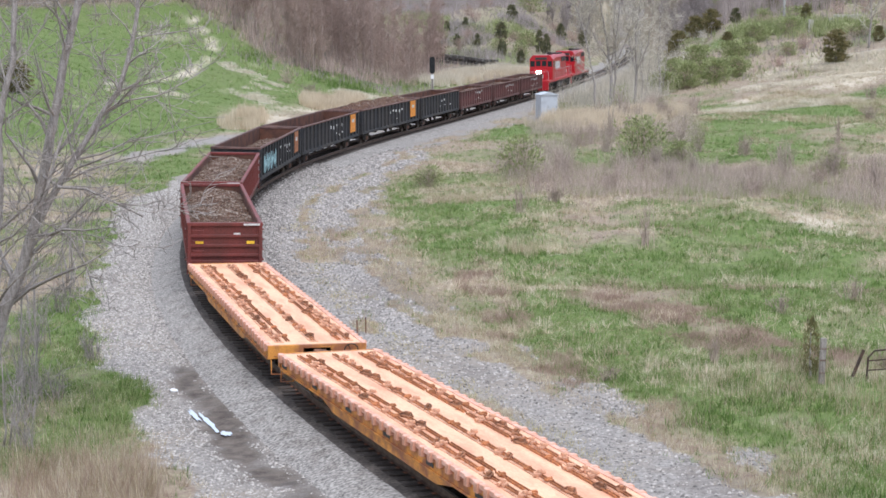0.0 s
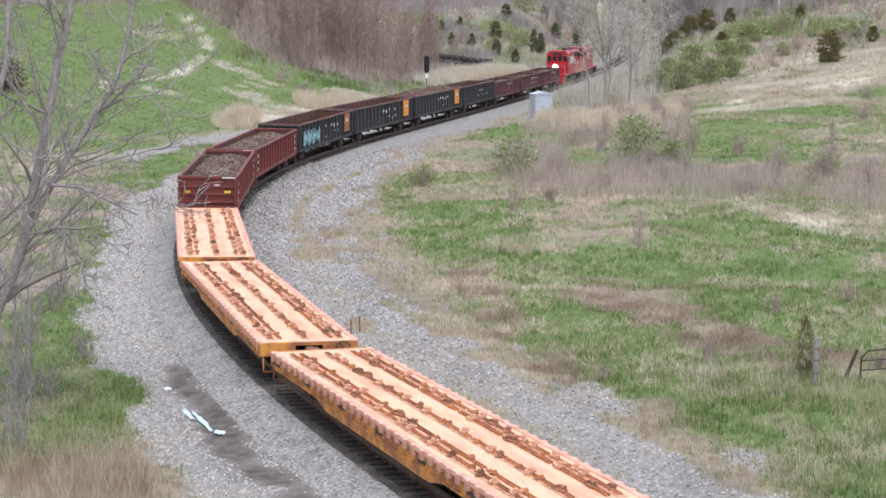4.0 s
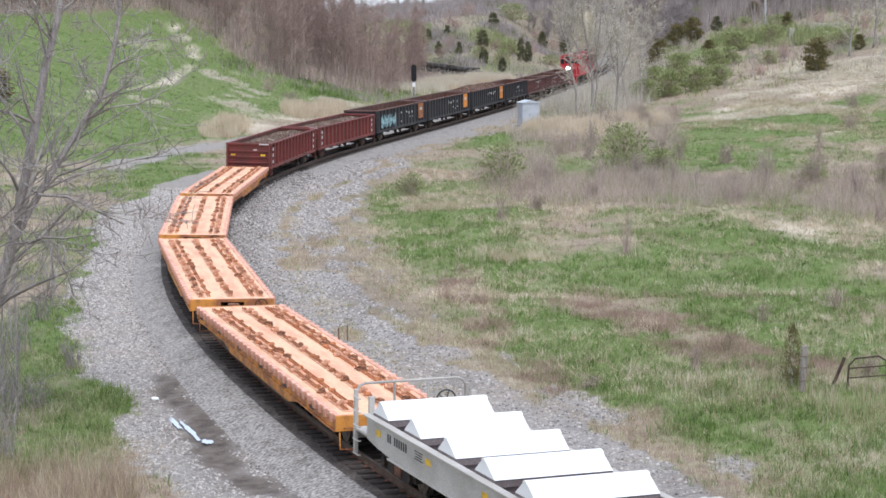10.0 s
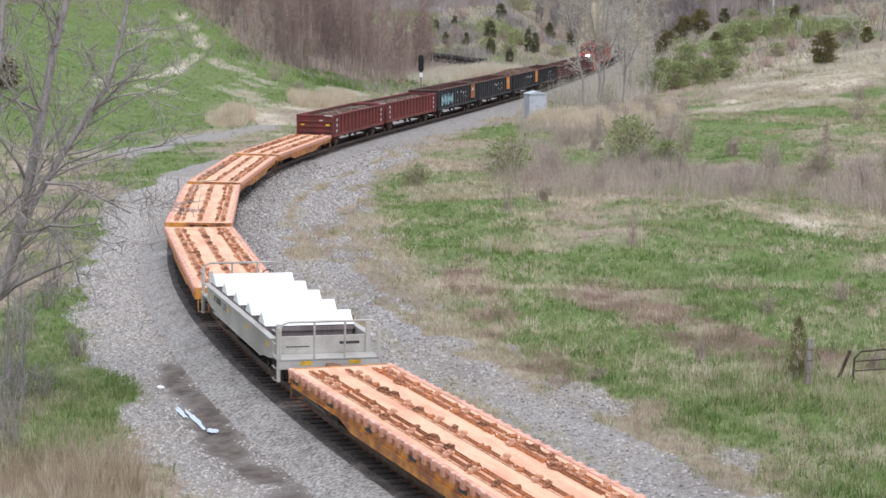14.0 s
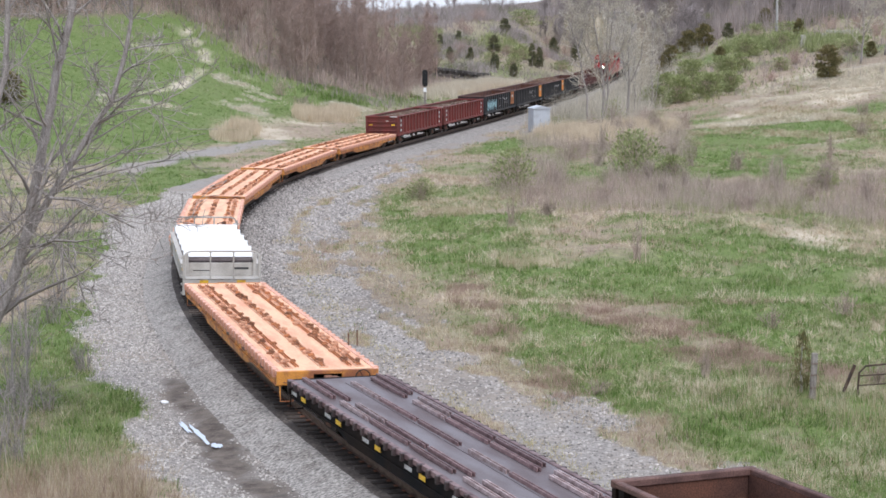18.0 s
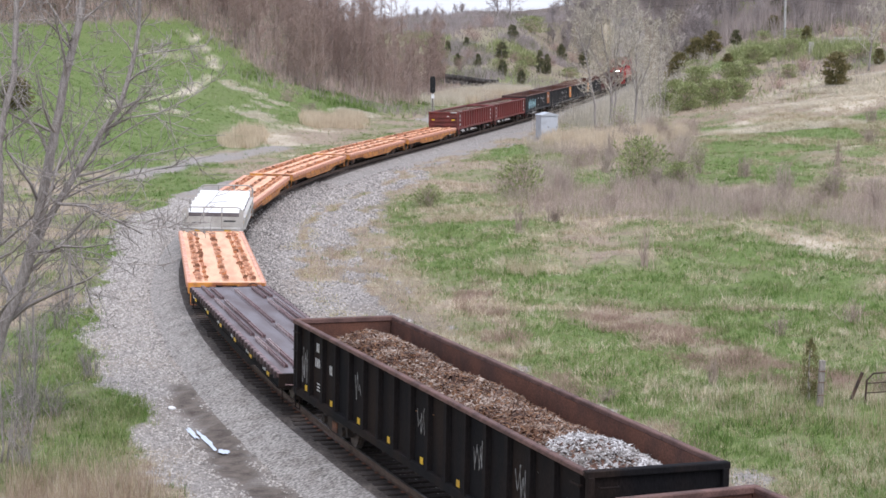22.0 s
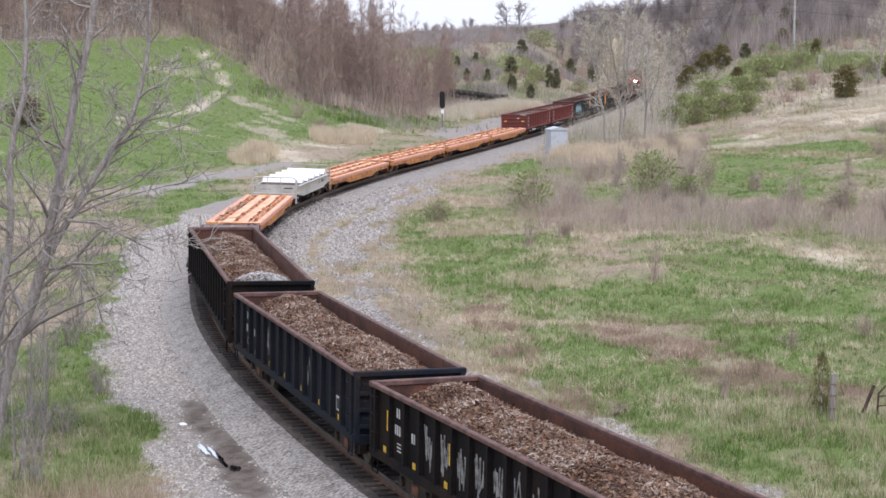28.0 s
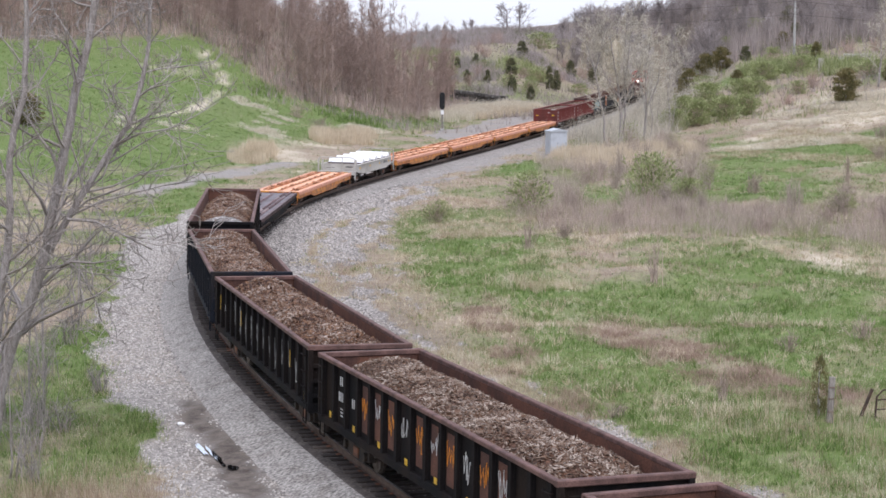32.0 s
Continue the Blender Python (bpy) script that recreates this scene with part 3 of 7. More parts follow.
    straw, green = np.maximum(straw, far_lane), green * (1 - far_lane)
    hill_wood = np.maximum(step((y - 310) / 20) * step((x - 44) / 10), 0.8 * step((y - 440) / 60) * (1 - far_lane))
    green = green * (1 - 0.75 * hill_wood)
    mud = np.maximum(mud, np.maximum(0.6 * hill_wood, 0.55 * woods) * (0.6 + 0.8 * fbm(x, y, 9, 115)))
    return np.clip(gravel, 0, 1), green, straw, np.clip(np.maximum(mud, grime), 0, 1), s, u


def spread(lo, hi, middle_lo, middle_hi, fine, grow):
    """Rows of a grid: fine in the middle stretch, then wider and wider."""
    mid = list(np.arange(middle_lo, middle_hi, fine))
    out, v, d = [], mid[-1], fine
    while v < hi:
        d *= grow
        v += d
        out.append(min(v, hi))
    low, v, d = [], mid[0], fine
    while v > lo:
        d *= grow
        v -= d
        low.append(max(v, lo))
    return np.array(low[::-1] + mid + out)


gx = spread(-2600, 2600, -26, 34, 0.5, 1.06)
gy = spread(-900, 3200, 38, 150, 0.5, 1.035)
GX, GY = np.meshgrid(gx, gy)
gz = land(GX, GY)
idx = np.arange(GX.size).reshape(GX.shape)
ground_mesh = mesh_of("ground", np.stack([GX.ravel(), GY.ravel(), gz], 1),
                      np.stack([idx[:-1, :-1].ravel(), idx[:-1, 1:].ravel(), idx[1:, 1:].ravel(), idx[1:, :-1].ravel()], 1), M["ground"], True)
zg, zgreen, zstraw, zmud, zs, zu = zones(GX, GY)
col = ground_mesh.attributes.new("zone", "FLOAT_COLOR", "POINT")
col.data.foreach_set("color", np.stack([zg, zgreen, zstraw, np.ones(len(zg))], 1).astype(np.float32).ravel())
ground_mesh.attributes.new("mud", "FLOAT", "POINT").data.foreach_set("value", zmud.astype(np.float32))
tagged(new("ground", ground_mesh), "meadow ground with gravel verges and spring grass", "ground", kind="structure")


# ---- track ----
def sweep(name, outline, s0, s1, step_m, material, parent=None, jitter=0.0, label="", smooth=False):
    """An outline of (offset, height) pairs carried along the line."""
    ss = np.arange(s0, s1, step_m)
    rows = []
    for i, (o, h) in enumerate(outline):
        x, y, z = on_track(ss, o, h)
        if jitter:
            z = z + jitter * (fbm(x, y, 0.7, 101 + i) - 0.5)
        rows.append(np.stack([x, y, z], 1))
    v = np.stack(rows, 1).reshape(-1, 3)
    k = len(outline)
    a = (np.arange(len(ss) - 1)[:, None] * k + np.arange(k - 1)[None, :]).ravel()
    return place(name, mesh_of(name, v, np.stack([a, a + k, a + k + 1, a + 1], 1), material, smooth), parent, label=label)


ballast = sweep("ballast", [(-3.1, -0.80), (-2.65, -0.61), (-2.2, -0.42), (-1.75, -0.27), (-1.45, -0.245)], -75, 430, 0.5, M["ballast"], jitter=0.005, smooth=True)
tagged(ballast, "grey crushed stone ballast shoulder of the railway", "ballast", kind="structure")
inner = sweep("ballast", [(1.45, -0.245), (1.75, -0.27), (2.3, -0.42), (3.0, -0.56), (3.7, -0.78)], -75, 430, 0.5, M["ballast"], jitter=0.005, smooth=True)
tagged(inner, "grey crushed stone ballast shoulder of the railway", "ballast", kind="structure")
# Bed strip: oil stain plus the train's shadow, both in its colour.
bed = sweep("track_bed", [(-1.75, -0.30), (-1.5, -0.240), (-1.3, -0.23), (-0.6, -0.24), (0, -0.24), (0.6, -0.24), (1.3, -0.23), (1.5, -0.240), (1.75, -0.30)], -75, 430, 0.5, M["oily_shaded"], jitter=0.008)
tagged(bed, "oil-stained stone bed between the rails, coloured darker for the cars' shadow", "track bed", kind="structure")
track = thing("track", "single railway track with timber ties", "railway track", kind="structure")
for side in (-1, 1):
    c = side * 0.755
    sweep("rail", [(c - 0.07, -0.185), (c + 0.07, -0.185), (c + 0.07, -0.17), (c + 0.012, -0.15), (c + 0.012, -0.045), (c + 0.036, -0.035), (c + 0.036, -0.006), (c + 0.03, -0.004)],
          -75, 420, 2.0, M["rail"], track)
    sweep("rail", [(c - 0.07, -0.17), (c - 0.012, -0.15), (c - 0.012, -0.045), (c - 0.036, -0.035), (c - 0.036, -0.006)], -75, 420, 2.0, M["rail"], track)
    sweep("rail_head", [(c - 0.036, -0.005), (c - 0.03, 0.0), (c + 0.03, 0.0), (c + 0.036, -0.005)], -75, 420, 2.0, M["rail_head"], track, label="polished rail head")


# ---- the train ----
def shared_truck_meshes():
    wheel = bmesh.new()
    tube(wheel, [(-1.0, 0, 0), (1.0, 0, 0)], 0.08, 8)
    for x in (-0.755, 0.755):
        tube(wheel, [(x - 0.065, 0, 0), (x + 0.065, 0, 0)], 0.42, 18)
        tube(wheel, [(x - 0.09 * (x > 0) - 0.0 , 0, 0), (x + 0.09 * (x < 0) + 0.001, 0, 0)], 0.455, 18)
    frame_bm = bmesh.new()
    prism(frame_bm, [(-1.15, 0.36), (-1.15, 0.60), (-0.55, 0.66), (-0.3, 0.74), (0.3, 0.74), (0.55, 0.66), (1.15, 0.60), (1.15, 0.36), (0.95, 0.34), (0.45, 0.22), (-0.45, 0.22), (-0.95, 0.34)], "x", -0.09, 0.09)
    spring = boxes((-0.11, 0.11, -0.22, 0.22, 0.28, 0.56), bevel=0.02)
    cap = bmesh.new()
    tube(cap, [(-0.06, 0, 0), (0.06, 0, 0)], 0.12, 10)
    return (mesh_bm("wheelset", wheel, M["steel"]), mesh_bm("side_frame", frame_bm, M["under"]), mesh_bm("spring_nest", spring, M["brown_iron"]), mesh_bm("bearing_cap", cap, M["under"]))


WHEELSET, SIDE_FRAME, SPRING, CAP = shared_truck_meshes()


def add_truck(car, y):
    bm = boxes((-1.05, 1.05, -0.17, 0.17, 0.42, 0.70), (-0.25, 0.25, -0.25, 0.25, 0.70, 0.82), bevel=0.02)
    truck = part("truck", bm, M["under"], car, "grimy cast steel two-axle truck", pose(0, y, 0))
    for side in (-1, 1):
        place("side_frame", SIDE_FRAME, truck, pose(side * 1.0, 0, 0))
        place("spring_nest", SPRING, truck, pose(side * 1.02, 0, 0))
        for yy in (-0.88, 0.88):
            place("bearing_cap", CAP, truck, pose(side * 1.12, yy, 0.46))
    for yy in (-0.88, 0.88):
        place("wheelset", WHEELSET, truck, pose(0, yy, 0.455))


def add_coupler(car, end, length, reach=0.62):
    e = end * length / 2
    bm = boxes((-0.12, 0.12, min(e, e + end * reach), max(e, e + end * reach), 0.74, 0.98), (-0.2, 0.2, min(e + end * (reach - 0.28), e + end * reach), max(e + end * (reach - 0.28), e + end * reach), 0.68, 1.02), bevel=0.025)
    part("coupler", bm, M["brown_iron"], car, "rusty knuckle coupler")
    hose = bmesh.new()
    tube(hose, [(0.35, e, 0.8), (0.4, e + end * 0.25, 0.45), (0.3, e + end * 0.5, 0.36), (0.15, e + end * 0.62, 0.45)], 0.03, 5)
    part("brake_hose", hose, M["mark_dark"], car)


def ladder(car, x, y, z0, z1, n, material, along="y", width=0.42, out=0.08):
    for i in range(n):
        z = z0 + (z1 - z0) * i / (n - 1)
        bm = bmesh.new()
        if along == "y":
            tube(bm, [(x - out, y - width / 2, z), (x, y - width / 2, z), (x, y + width / 2, z), (x - out, y + width / 2, z)], 0.018, 5)
        else:
            tube(bm, [(x - width / 2, y - out, z), (x - width / 2, y, z), (x + width / 2, y, z), (x + width / 2, y - out, z)], 0.018, 5)
        part("grab_iron", bm, material, car)


def mark(car, name, material, x, y, z, w, h, label=""):
    """A painted mark on a car's side (x at the side's face)."""
    d = 0.006 if x > 0 else -0.006
    return part(name, boxes((min(x, x + d), max(x, x + d), y - w / 2, y + w / 2, z - h / 2, z + h / 2)), material, car, label)


def scribble(car, material, x, y0, y1, z0, z1, n, seed, thick=0.012):
    """Sprayed scrawl: one unbroken flat stroke that runs to and fro over its panel."""
    rnd = random.Random(seed)
    d = 0.012 if x > 0 else -0.012
    pts = []
    for i in range(n * 2 + 1):
        y = y0 + (y1 - y0) * (i + rnd.uniform(-0.7, 0.7)) / (n * 2)
        z = (z0 + (z1 - z0) * rnd.uniform(0, 0.4)) if i % 2 else (z1 - (z1 - z0) * rnd.uniform(0, 0.4))
        pts.append((x + d, min(max(y, y0), y1), z))
        pts.append((x + d, min(max(y + rnd.uniform(-0.06, 0.06), y0), y1), z + rnd.uniform(-0.10, 0.10)))
    bm = tube(bmesh.new(), pts, thick, 5)
    for v in bm.verts:
        v.co.x = x + d + (v.co.x - x - d) * min(1.0, 0.008 / thick)
    return part("graffiti", bm, material, car, "sprayed graffiti scrawl")


FLAT_L, FLAT_W, DECK = 18.73, 3.05, 1.10


def flatcar(name, label, deck, rail, edge, sill, fitting, dark):
    car = thing(name, label, "flatcar", "flatcars of the train")
    h, w = FLAT_L / 2, FLAT_W / 2
    part("deck", boxes((-w + 0.14, w - 0.14, -h + 0.05, h - 0.05, DECK - 0.09, DECK), bevel=0.01), deck, car, "" if dark else "pink-orange steel deck, sky sheen paled into its colour")
    for x in (-w + 0.07, w - 0.07):
        part("deck_edge", boxes((x - 0.07, x + 0.07, -h + 0.03, h - 0.03, DECK - 0.1, DECK + 0.025), bevel=0.012), edge, car)
    for x in (-1, 1):
        bm = bmesh.new()
        prism(bm, [(-h + 0.15, DECK - 0.1), (h - 0.15, DECK - 0.1), (h - 0.15, DECK - 0.42), (h - 4.2, DECK - 0.46), (h - 5.4, DECK - 0.68), (-h + 5.4, DECK - 0.68), (-h + 4.2, DECK - 0.46), (-h + 0.15, DECK - 0.42)], "x", x * (w - 0.10) - 0.03, x * (w - 0.10) + 0.03)
        part("side_sill", bm, sill, car)
        bm = bmesh.new()
        prism(bm, [(-h + 0.2, 0), (h - 0.2, 0), (h - 0.2, 0.05), (-h + 0.2, 0.05)], "x", x * (w - 0.09) - 0.07, x * (w - 0.09) + 0.07)
        bmesh.ops.translate(bm, verts=bm.verts[:], vec=(0, 0, DECK - 0.45))
        part("sill_flange", bm, sill, car)
    bm = boxes((-0.35, -0.27, -h + 0.3, h - 0.3, DECK - 0.78, DECK - 0.1), (0.27, 0.35, -h + 0.3, h - 0.3, DECK - 0.78, DECK - 0.1), (-0.42, 0.42, -h + 0.3, h - 0.3, DECK - 0.82, DECK - 0.78))
    part("center_sill", bm, M["under"], car)
    for i in range(9):
        y = -h + 2.2 + i * (FLAT_L - 4.4) / 8
        part("cross_bearer", boxes((-w + 0.15, w - 0.15, y - 0.08, y + 0.08, DECK - 0.38, DECK - 0.1)), M["under"], car)
    for e in (-1, 1):
        y = e * (h - 0.06)
        part("end_sill", boxes((-w + 0.02, -0.42, y - 0.06, y + 0.06, DECK - 0.40, DECK + 0.012), (0.42, w - 0.02, y - 0.06, y + 0.06, DECK - 0.40, DECK + 0.012), (-0.42, 0.42, y - 0.06, y + 0.06, DECK - 0.10, DECK + 0.012), bevel=0.012), sill, car)
        for x in (-1, 1):
            bm = bmesh.new()
            tube(bm, [(x * (w - 0.12), e * (h - 0.02), DECK - 0.42), (x * (w - 0.12), e * (h + 0.06), DECK - 0.85), (x * (w - 0.5), e * (h + 0.06), DECK - 0.85), (x * (w - 0.5), e * (h - 0.02), DECK - 0.42)], 0.022, 5)
            part("sill_step", bm, sill, car)
            part("uncoupling_rod", tube(bmesh.new(), [(x * (w - 0.2), e * (h + 0.05), DECK - 0.3), (x * 0.7, e * (h + 0.16), DECK - 0.32), (x * 0.15, e * (h + 0.2), DECK - 0.28)], 0.018, 5), fitting, car)
        add_coupler(car, e, FLAT_L)
    # stake pockets: teeth all along both edges
    tooth = mesh_bm("stake_pocket", boxes((-0.075, 0.075, -0.10, 0.10, -0.20, 0.035), bevel=0.012) if not dark else boxes((-0.10, 0.075, -0.06, 0.06, -0.16, 0.03), bevel=0.012), edge if not dark else M["dark_tooth"])
    for x in (-1, 1):
        for i in range(32):
            place("stake_pocket", tooth, car, pose(x * (w - 0.02), -h + 0.35 + i * (FLAT_L - 0.7) / 31, DECK))
    # tie-down tracks with their winches
    strip = mesh_bm("tie_down_strip", boxes((-0.13, 0.13, -h + 0.5, h - 0.9, -0.01, 0.012)), M["deck_rust"] if not dark else deck)
    seg = FLAT_L / 6 - 0.35
    bar = mesh_bm("tie_down_channel", boxes((-0.05, -0.025, -seg / 2, seg / 2, 0, 0.05), (0.025, 0.05, -seg / 2, seg / 2, 0, 0.05), bevel=0.005) if not dark else boxes((-0.06, -0.02, -seg / 2, seg / 2, 0, 0.10), (0.02, 0.06, -seg / 2, seg / 2, 0, 0.10), bevel=0.008), rail)
    bars = [bar]
    if dark:
        # Paler rail copy: rubbed paint, with sunlit highlights put into the colour.
        bars.append(mesh_bm("tie_down_channel", boxes((-0.06, -0.02, -seg / 2, seg / 2 - 0.5, 0, 0.10), (0.02, 0.06, -seg / 2, seg / 2 - 0.5, 0, 0.10), bevel=0.008), mat("rubbed_sunlit_deck_rail", (0.46, 0.37, 0.36), 0.5, spots=(0.25, 0.17, 0.16), spot_scale=3, vary=0.2)))
    wb = boxes((-0.055, 0.055, -0.10, 0.10, 0, 0.06), (-0.10, 0.10, -0.025, 0.025, 0.02, 0.065), bevel=0.01)
    tube(wb, [(-0.05, 0.02, 0.06), (0.07, -0.02, 0.07)], 0.035, 6)
    winches = [mesh_bm("chain_winch", wb, fitting)]
    if not dark:
        wb = boxes((-0.09, 0.09, -0.16, 0.16, 0, 0.05), (-0.03, 0.05, -0.10, 0.06, 0.04, 0.14), bevel=0.012)
        tube(wb, [(0.02, -0.20, 0.03), (0.10, -0.05, 0.10), (0.03, 0.14, 0.09), (-0.07, 0.24, 0.02)], 0.025, 5)
        winches.append(mesh_bm("chain_winch", wb, M["worn_fitting"]))
        wb = boxes((-0.05, 0.05, -0.05, 0.05, 0, 0.15), (-0.13, 0.04, -0.14, -0.07, 0, 0.08), bevel=0.012)
        tube(wb, [(-0.13, 0.02, 0.05), (0.13, 0.05, 0.09)], 0.045, 7)
        winches.append(mesh_bm("chain_winch", wb, M["deck_rust"]))
    rnd = random.Random(7)
    rows = ((-1.06, 19), (-0.78, 11), (0.0, 21), (0.80, 11), (1.08, 19)) if not dark else ((-1.10, 0), (-0.80, 0), (0.04, 0), (0.80, 0), (1.10, 0))
    for x, n in rows:
        if abs(x) < 0.1 or (not dark and abs(x) > 0.9):
            place("tie_down_strip", strip, car, pose(x, 0, DECK + 0.004))
        for i in range(6):
            place("tie_down_channel", bars[(i * 5 + round(abs(x) * 10)) % 3 % len(bars)], car, pose(x, -h + 0.55 + (i + 0.5) * (FLAT_L - 1.1) / 6 + (0.4 if dark and abs(x) > 1 else 0), DECK + 0.006))
        for i in range(n):
            place("chain_winch", rnd.choice(winches + winches[:1] + winches[2:]), car, pose(x + rnd.uniform(-0.05, 0.05), -h + 0.9 + (i + rnd.uniform(0.1, 0.9)) * (FLAT_L - 1.9) / n, DECK + 0.012, 0, 0, rnd.uniform(-35, 35)))
    for i in range(6):
        y = -h + 1.5 + i * 3.1
        mark(car, "reflector", M["yellow"], -w + 0.04 - 0.075, y, DECK - 0.24, 0.42, 0.12, "yellow reflector strip") if dark else None
        mark(car, "stencil", M["mark"] if dark else M["mark_dark"], -w + 0.065, y + 1.2, DECK - 0.3, 0.5, 0.10)
    # hand brake
    wheel = bmesh.new()
    ring = [(0.9 + 0.0, -h - 0.03 , DECK - 0.15)] and [(w - 0.5 + 0.22 * math.cos(a * math.pi / 6), -h - 0.10, DECK - 0.2 + 0.22 * math.sin(a * math.pi / 6)) for a in range(13)]
    tube(wheel, ring, 0.02, 5)
    for a in range(3):
        tube(wheel, [(w - 0.5 + 0.22 * math.cos(a * 2.09), -h - 0.10, DECK - 0.2 + 0.22 * math.sin(a * 2.09)), (w - 0.5, -h - 0.10, DECK - 0.2)], 0.016, 4)
    part("brake_wheel", wheel, M["under"], car)
    part("brake_cylinder", tube(bmesh.new(), [(-0.9, 1.0, 0.66), (-0.9, 2.0, 0.66)], 0.19, 10), M["under"], car)
    for y in (-FLAT_L * 0.36, FLAT_L * 0.36):
        add_truck(car, y)
    return car


def heap(name, car, length, width, top, rise, n, bed, chips, seed, label, grey_end=False):
    """A heaped load: an uneven bed and loose pieces lying on it."""
    rnd = np.random.RandomState(seed)
    xs, ys = np.linspace(-width / 2, width / 2, 13), np.linspace(-length / 2, length / 2, 61)
    X, Y = np.meshgrid(xs, ys)

    def lie(x, y):
        crown = np.clip(1 - (2 * x / width) ** 2, 0, 1) * np.clip((1 - np.abs(2 * y / length)) * 5, 0, 1) ** 0.7
        return top - 0.35 + rise * crown * (0.75 + 0.5 * value_noise(x + 50, y + 50, 3.3, seed)) + 0.16 * value_noise(x + 9, y + 9, 0.6, seed + 1) - 0.3 * np.clip(np.abs(2 * y / length) * 6 - 5.2, 0, 1)
    ii = np.arange(X.size).reshape(X.shape)
    bedm = mesh_of("load_bed", np.stack([X.ravel(), Y.ravel(), lie(X.ravel(), Y.ravel())], 1), np.stack([ii[:-1, :-1].ravel(), ii[:-1, 1:].ravel(), ii[1:, 1:].ravel(), ii[1:, :-1].ravel()], 1), bed)
    load = place(name, bedm, car, label=label)
    px, py = rnd.uniform(-width / 2, width / 2, n), rnd.uniform(-length / 2 + 0.1, length / 2 - 0.1, n)
    corners = np.array([(-1, -0.7, -0.5), (1, -0.5, 0.2), (0.3, 1, -0.4), (-0.2, 0.1, 1)], float)
    quads = np.array([(0, 2, 1), (0, 1, 3), (1, 2, 3), (2, 0, 3)])
    size = np.stack([rnd.uniform(0.02, 0.10, n), rnd.uniform(0.015, 0.05, n), rnd.uniform(0.006, 0.03, n)], 1) * rnd.choice([0.7, 1, 1.5], (n, 1), p=[0.5, 0.4, 0.1])
    a, t, r = rnd.uniform(0, 6.28, n), rnd.normal(0, 0.5, n), rnd.normal(0, 0.5, n)
    v = corners[None] * size[:, None]
    v = np.stack([v[..., 0] * np.cos(t)[:, None] - v[..., 2] * np.sin(t)[:, None], v[..., 1], v[..., 0] * np.sin(t)[:, None] + v[..., 2] * np.cos(t)[:, None]], -1)
    v = np.stack([v[..., 0], v[..., 1] * np.cos(r)[:, None] - v[..., 2] * np.sin(r)[:, None], v[..., 1] * np.sin(r)[:, None] + v[..., 2] * np.cos(r)[:, None]], -1)
    v = np.stack([v[..., 0] * np.cos(a)[:, None] - v[..., 1] * np.sin(a)[:, None], v[..., 0] * np.sin(a)[:, None] + v[..., 1] * np.cos(a)[:, None], v[..., 2]], -1)
    v += np.stack([px, py, lie(px, py) + 0.02], 1)[:, None]
    grey = (py < -length / 2 + 2.6 + 1.2 * value_noise(px, py, 1.0, 5)) if grey_end else np.zeros(n, bool)
    for pick, m, what in ((~grey, chips, "loose_scrap"), (grey, M["chips_grey"], "shredded_metal")):
        if pick.any():
            vv = v[pick]
            f = (np.arange(len(vv))[:, None, None] * 4 + quads[None]).reshape(-1, 3)
            tagged(place(what, mesh_of(what, vv.reshape(-1, 3), f, m), load), kind="stuff")
    return load


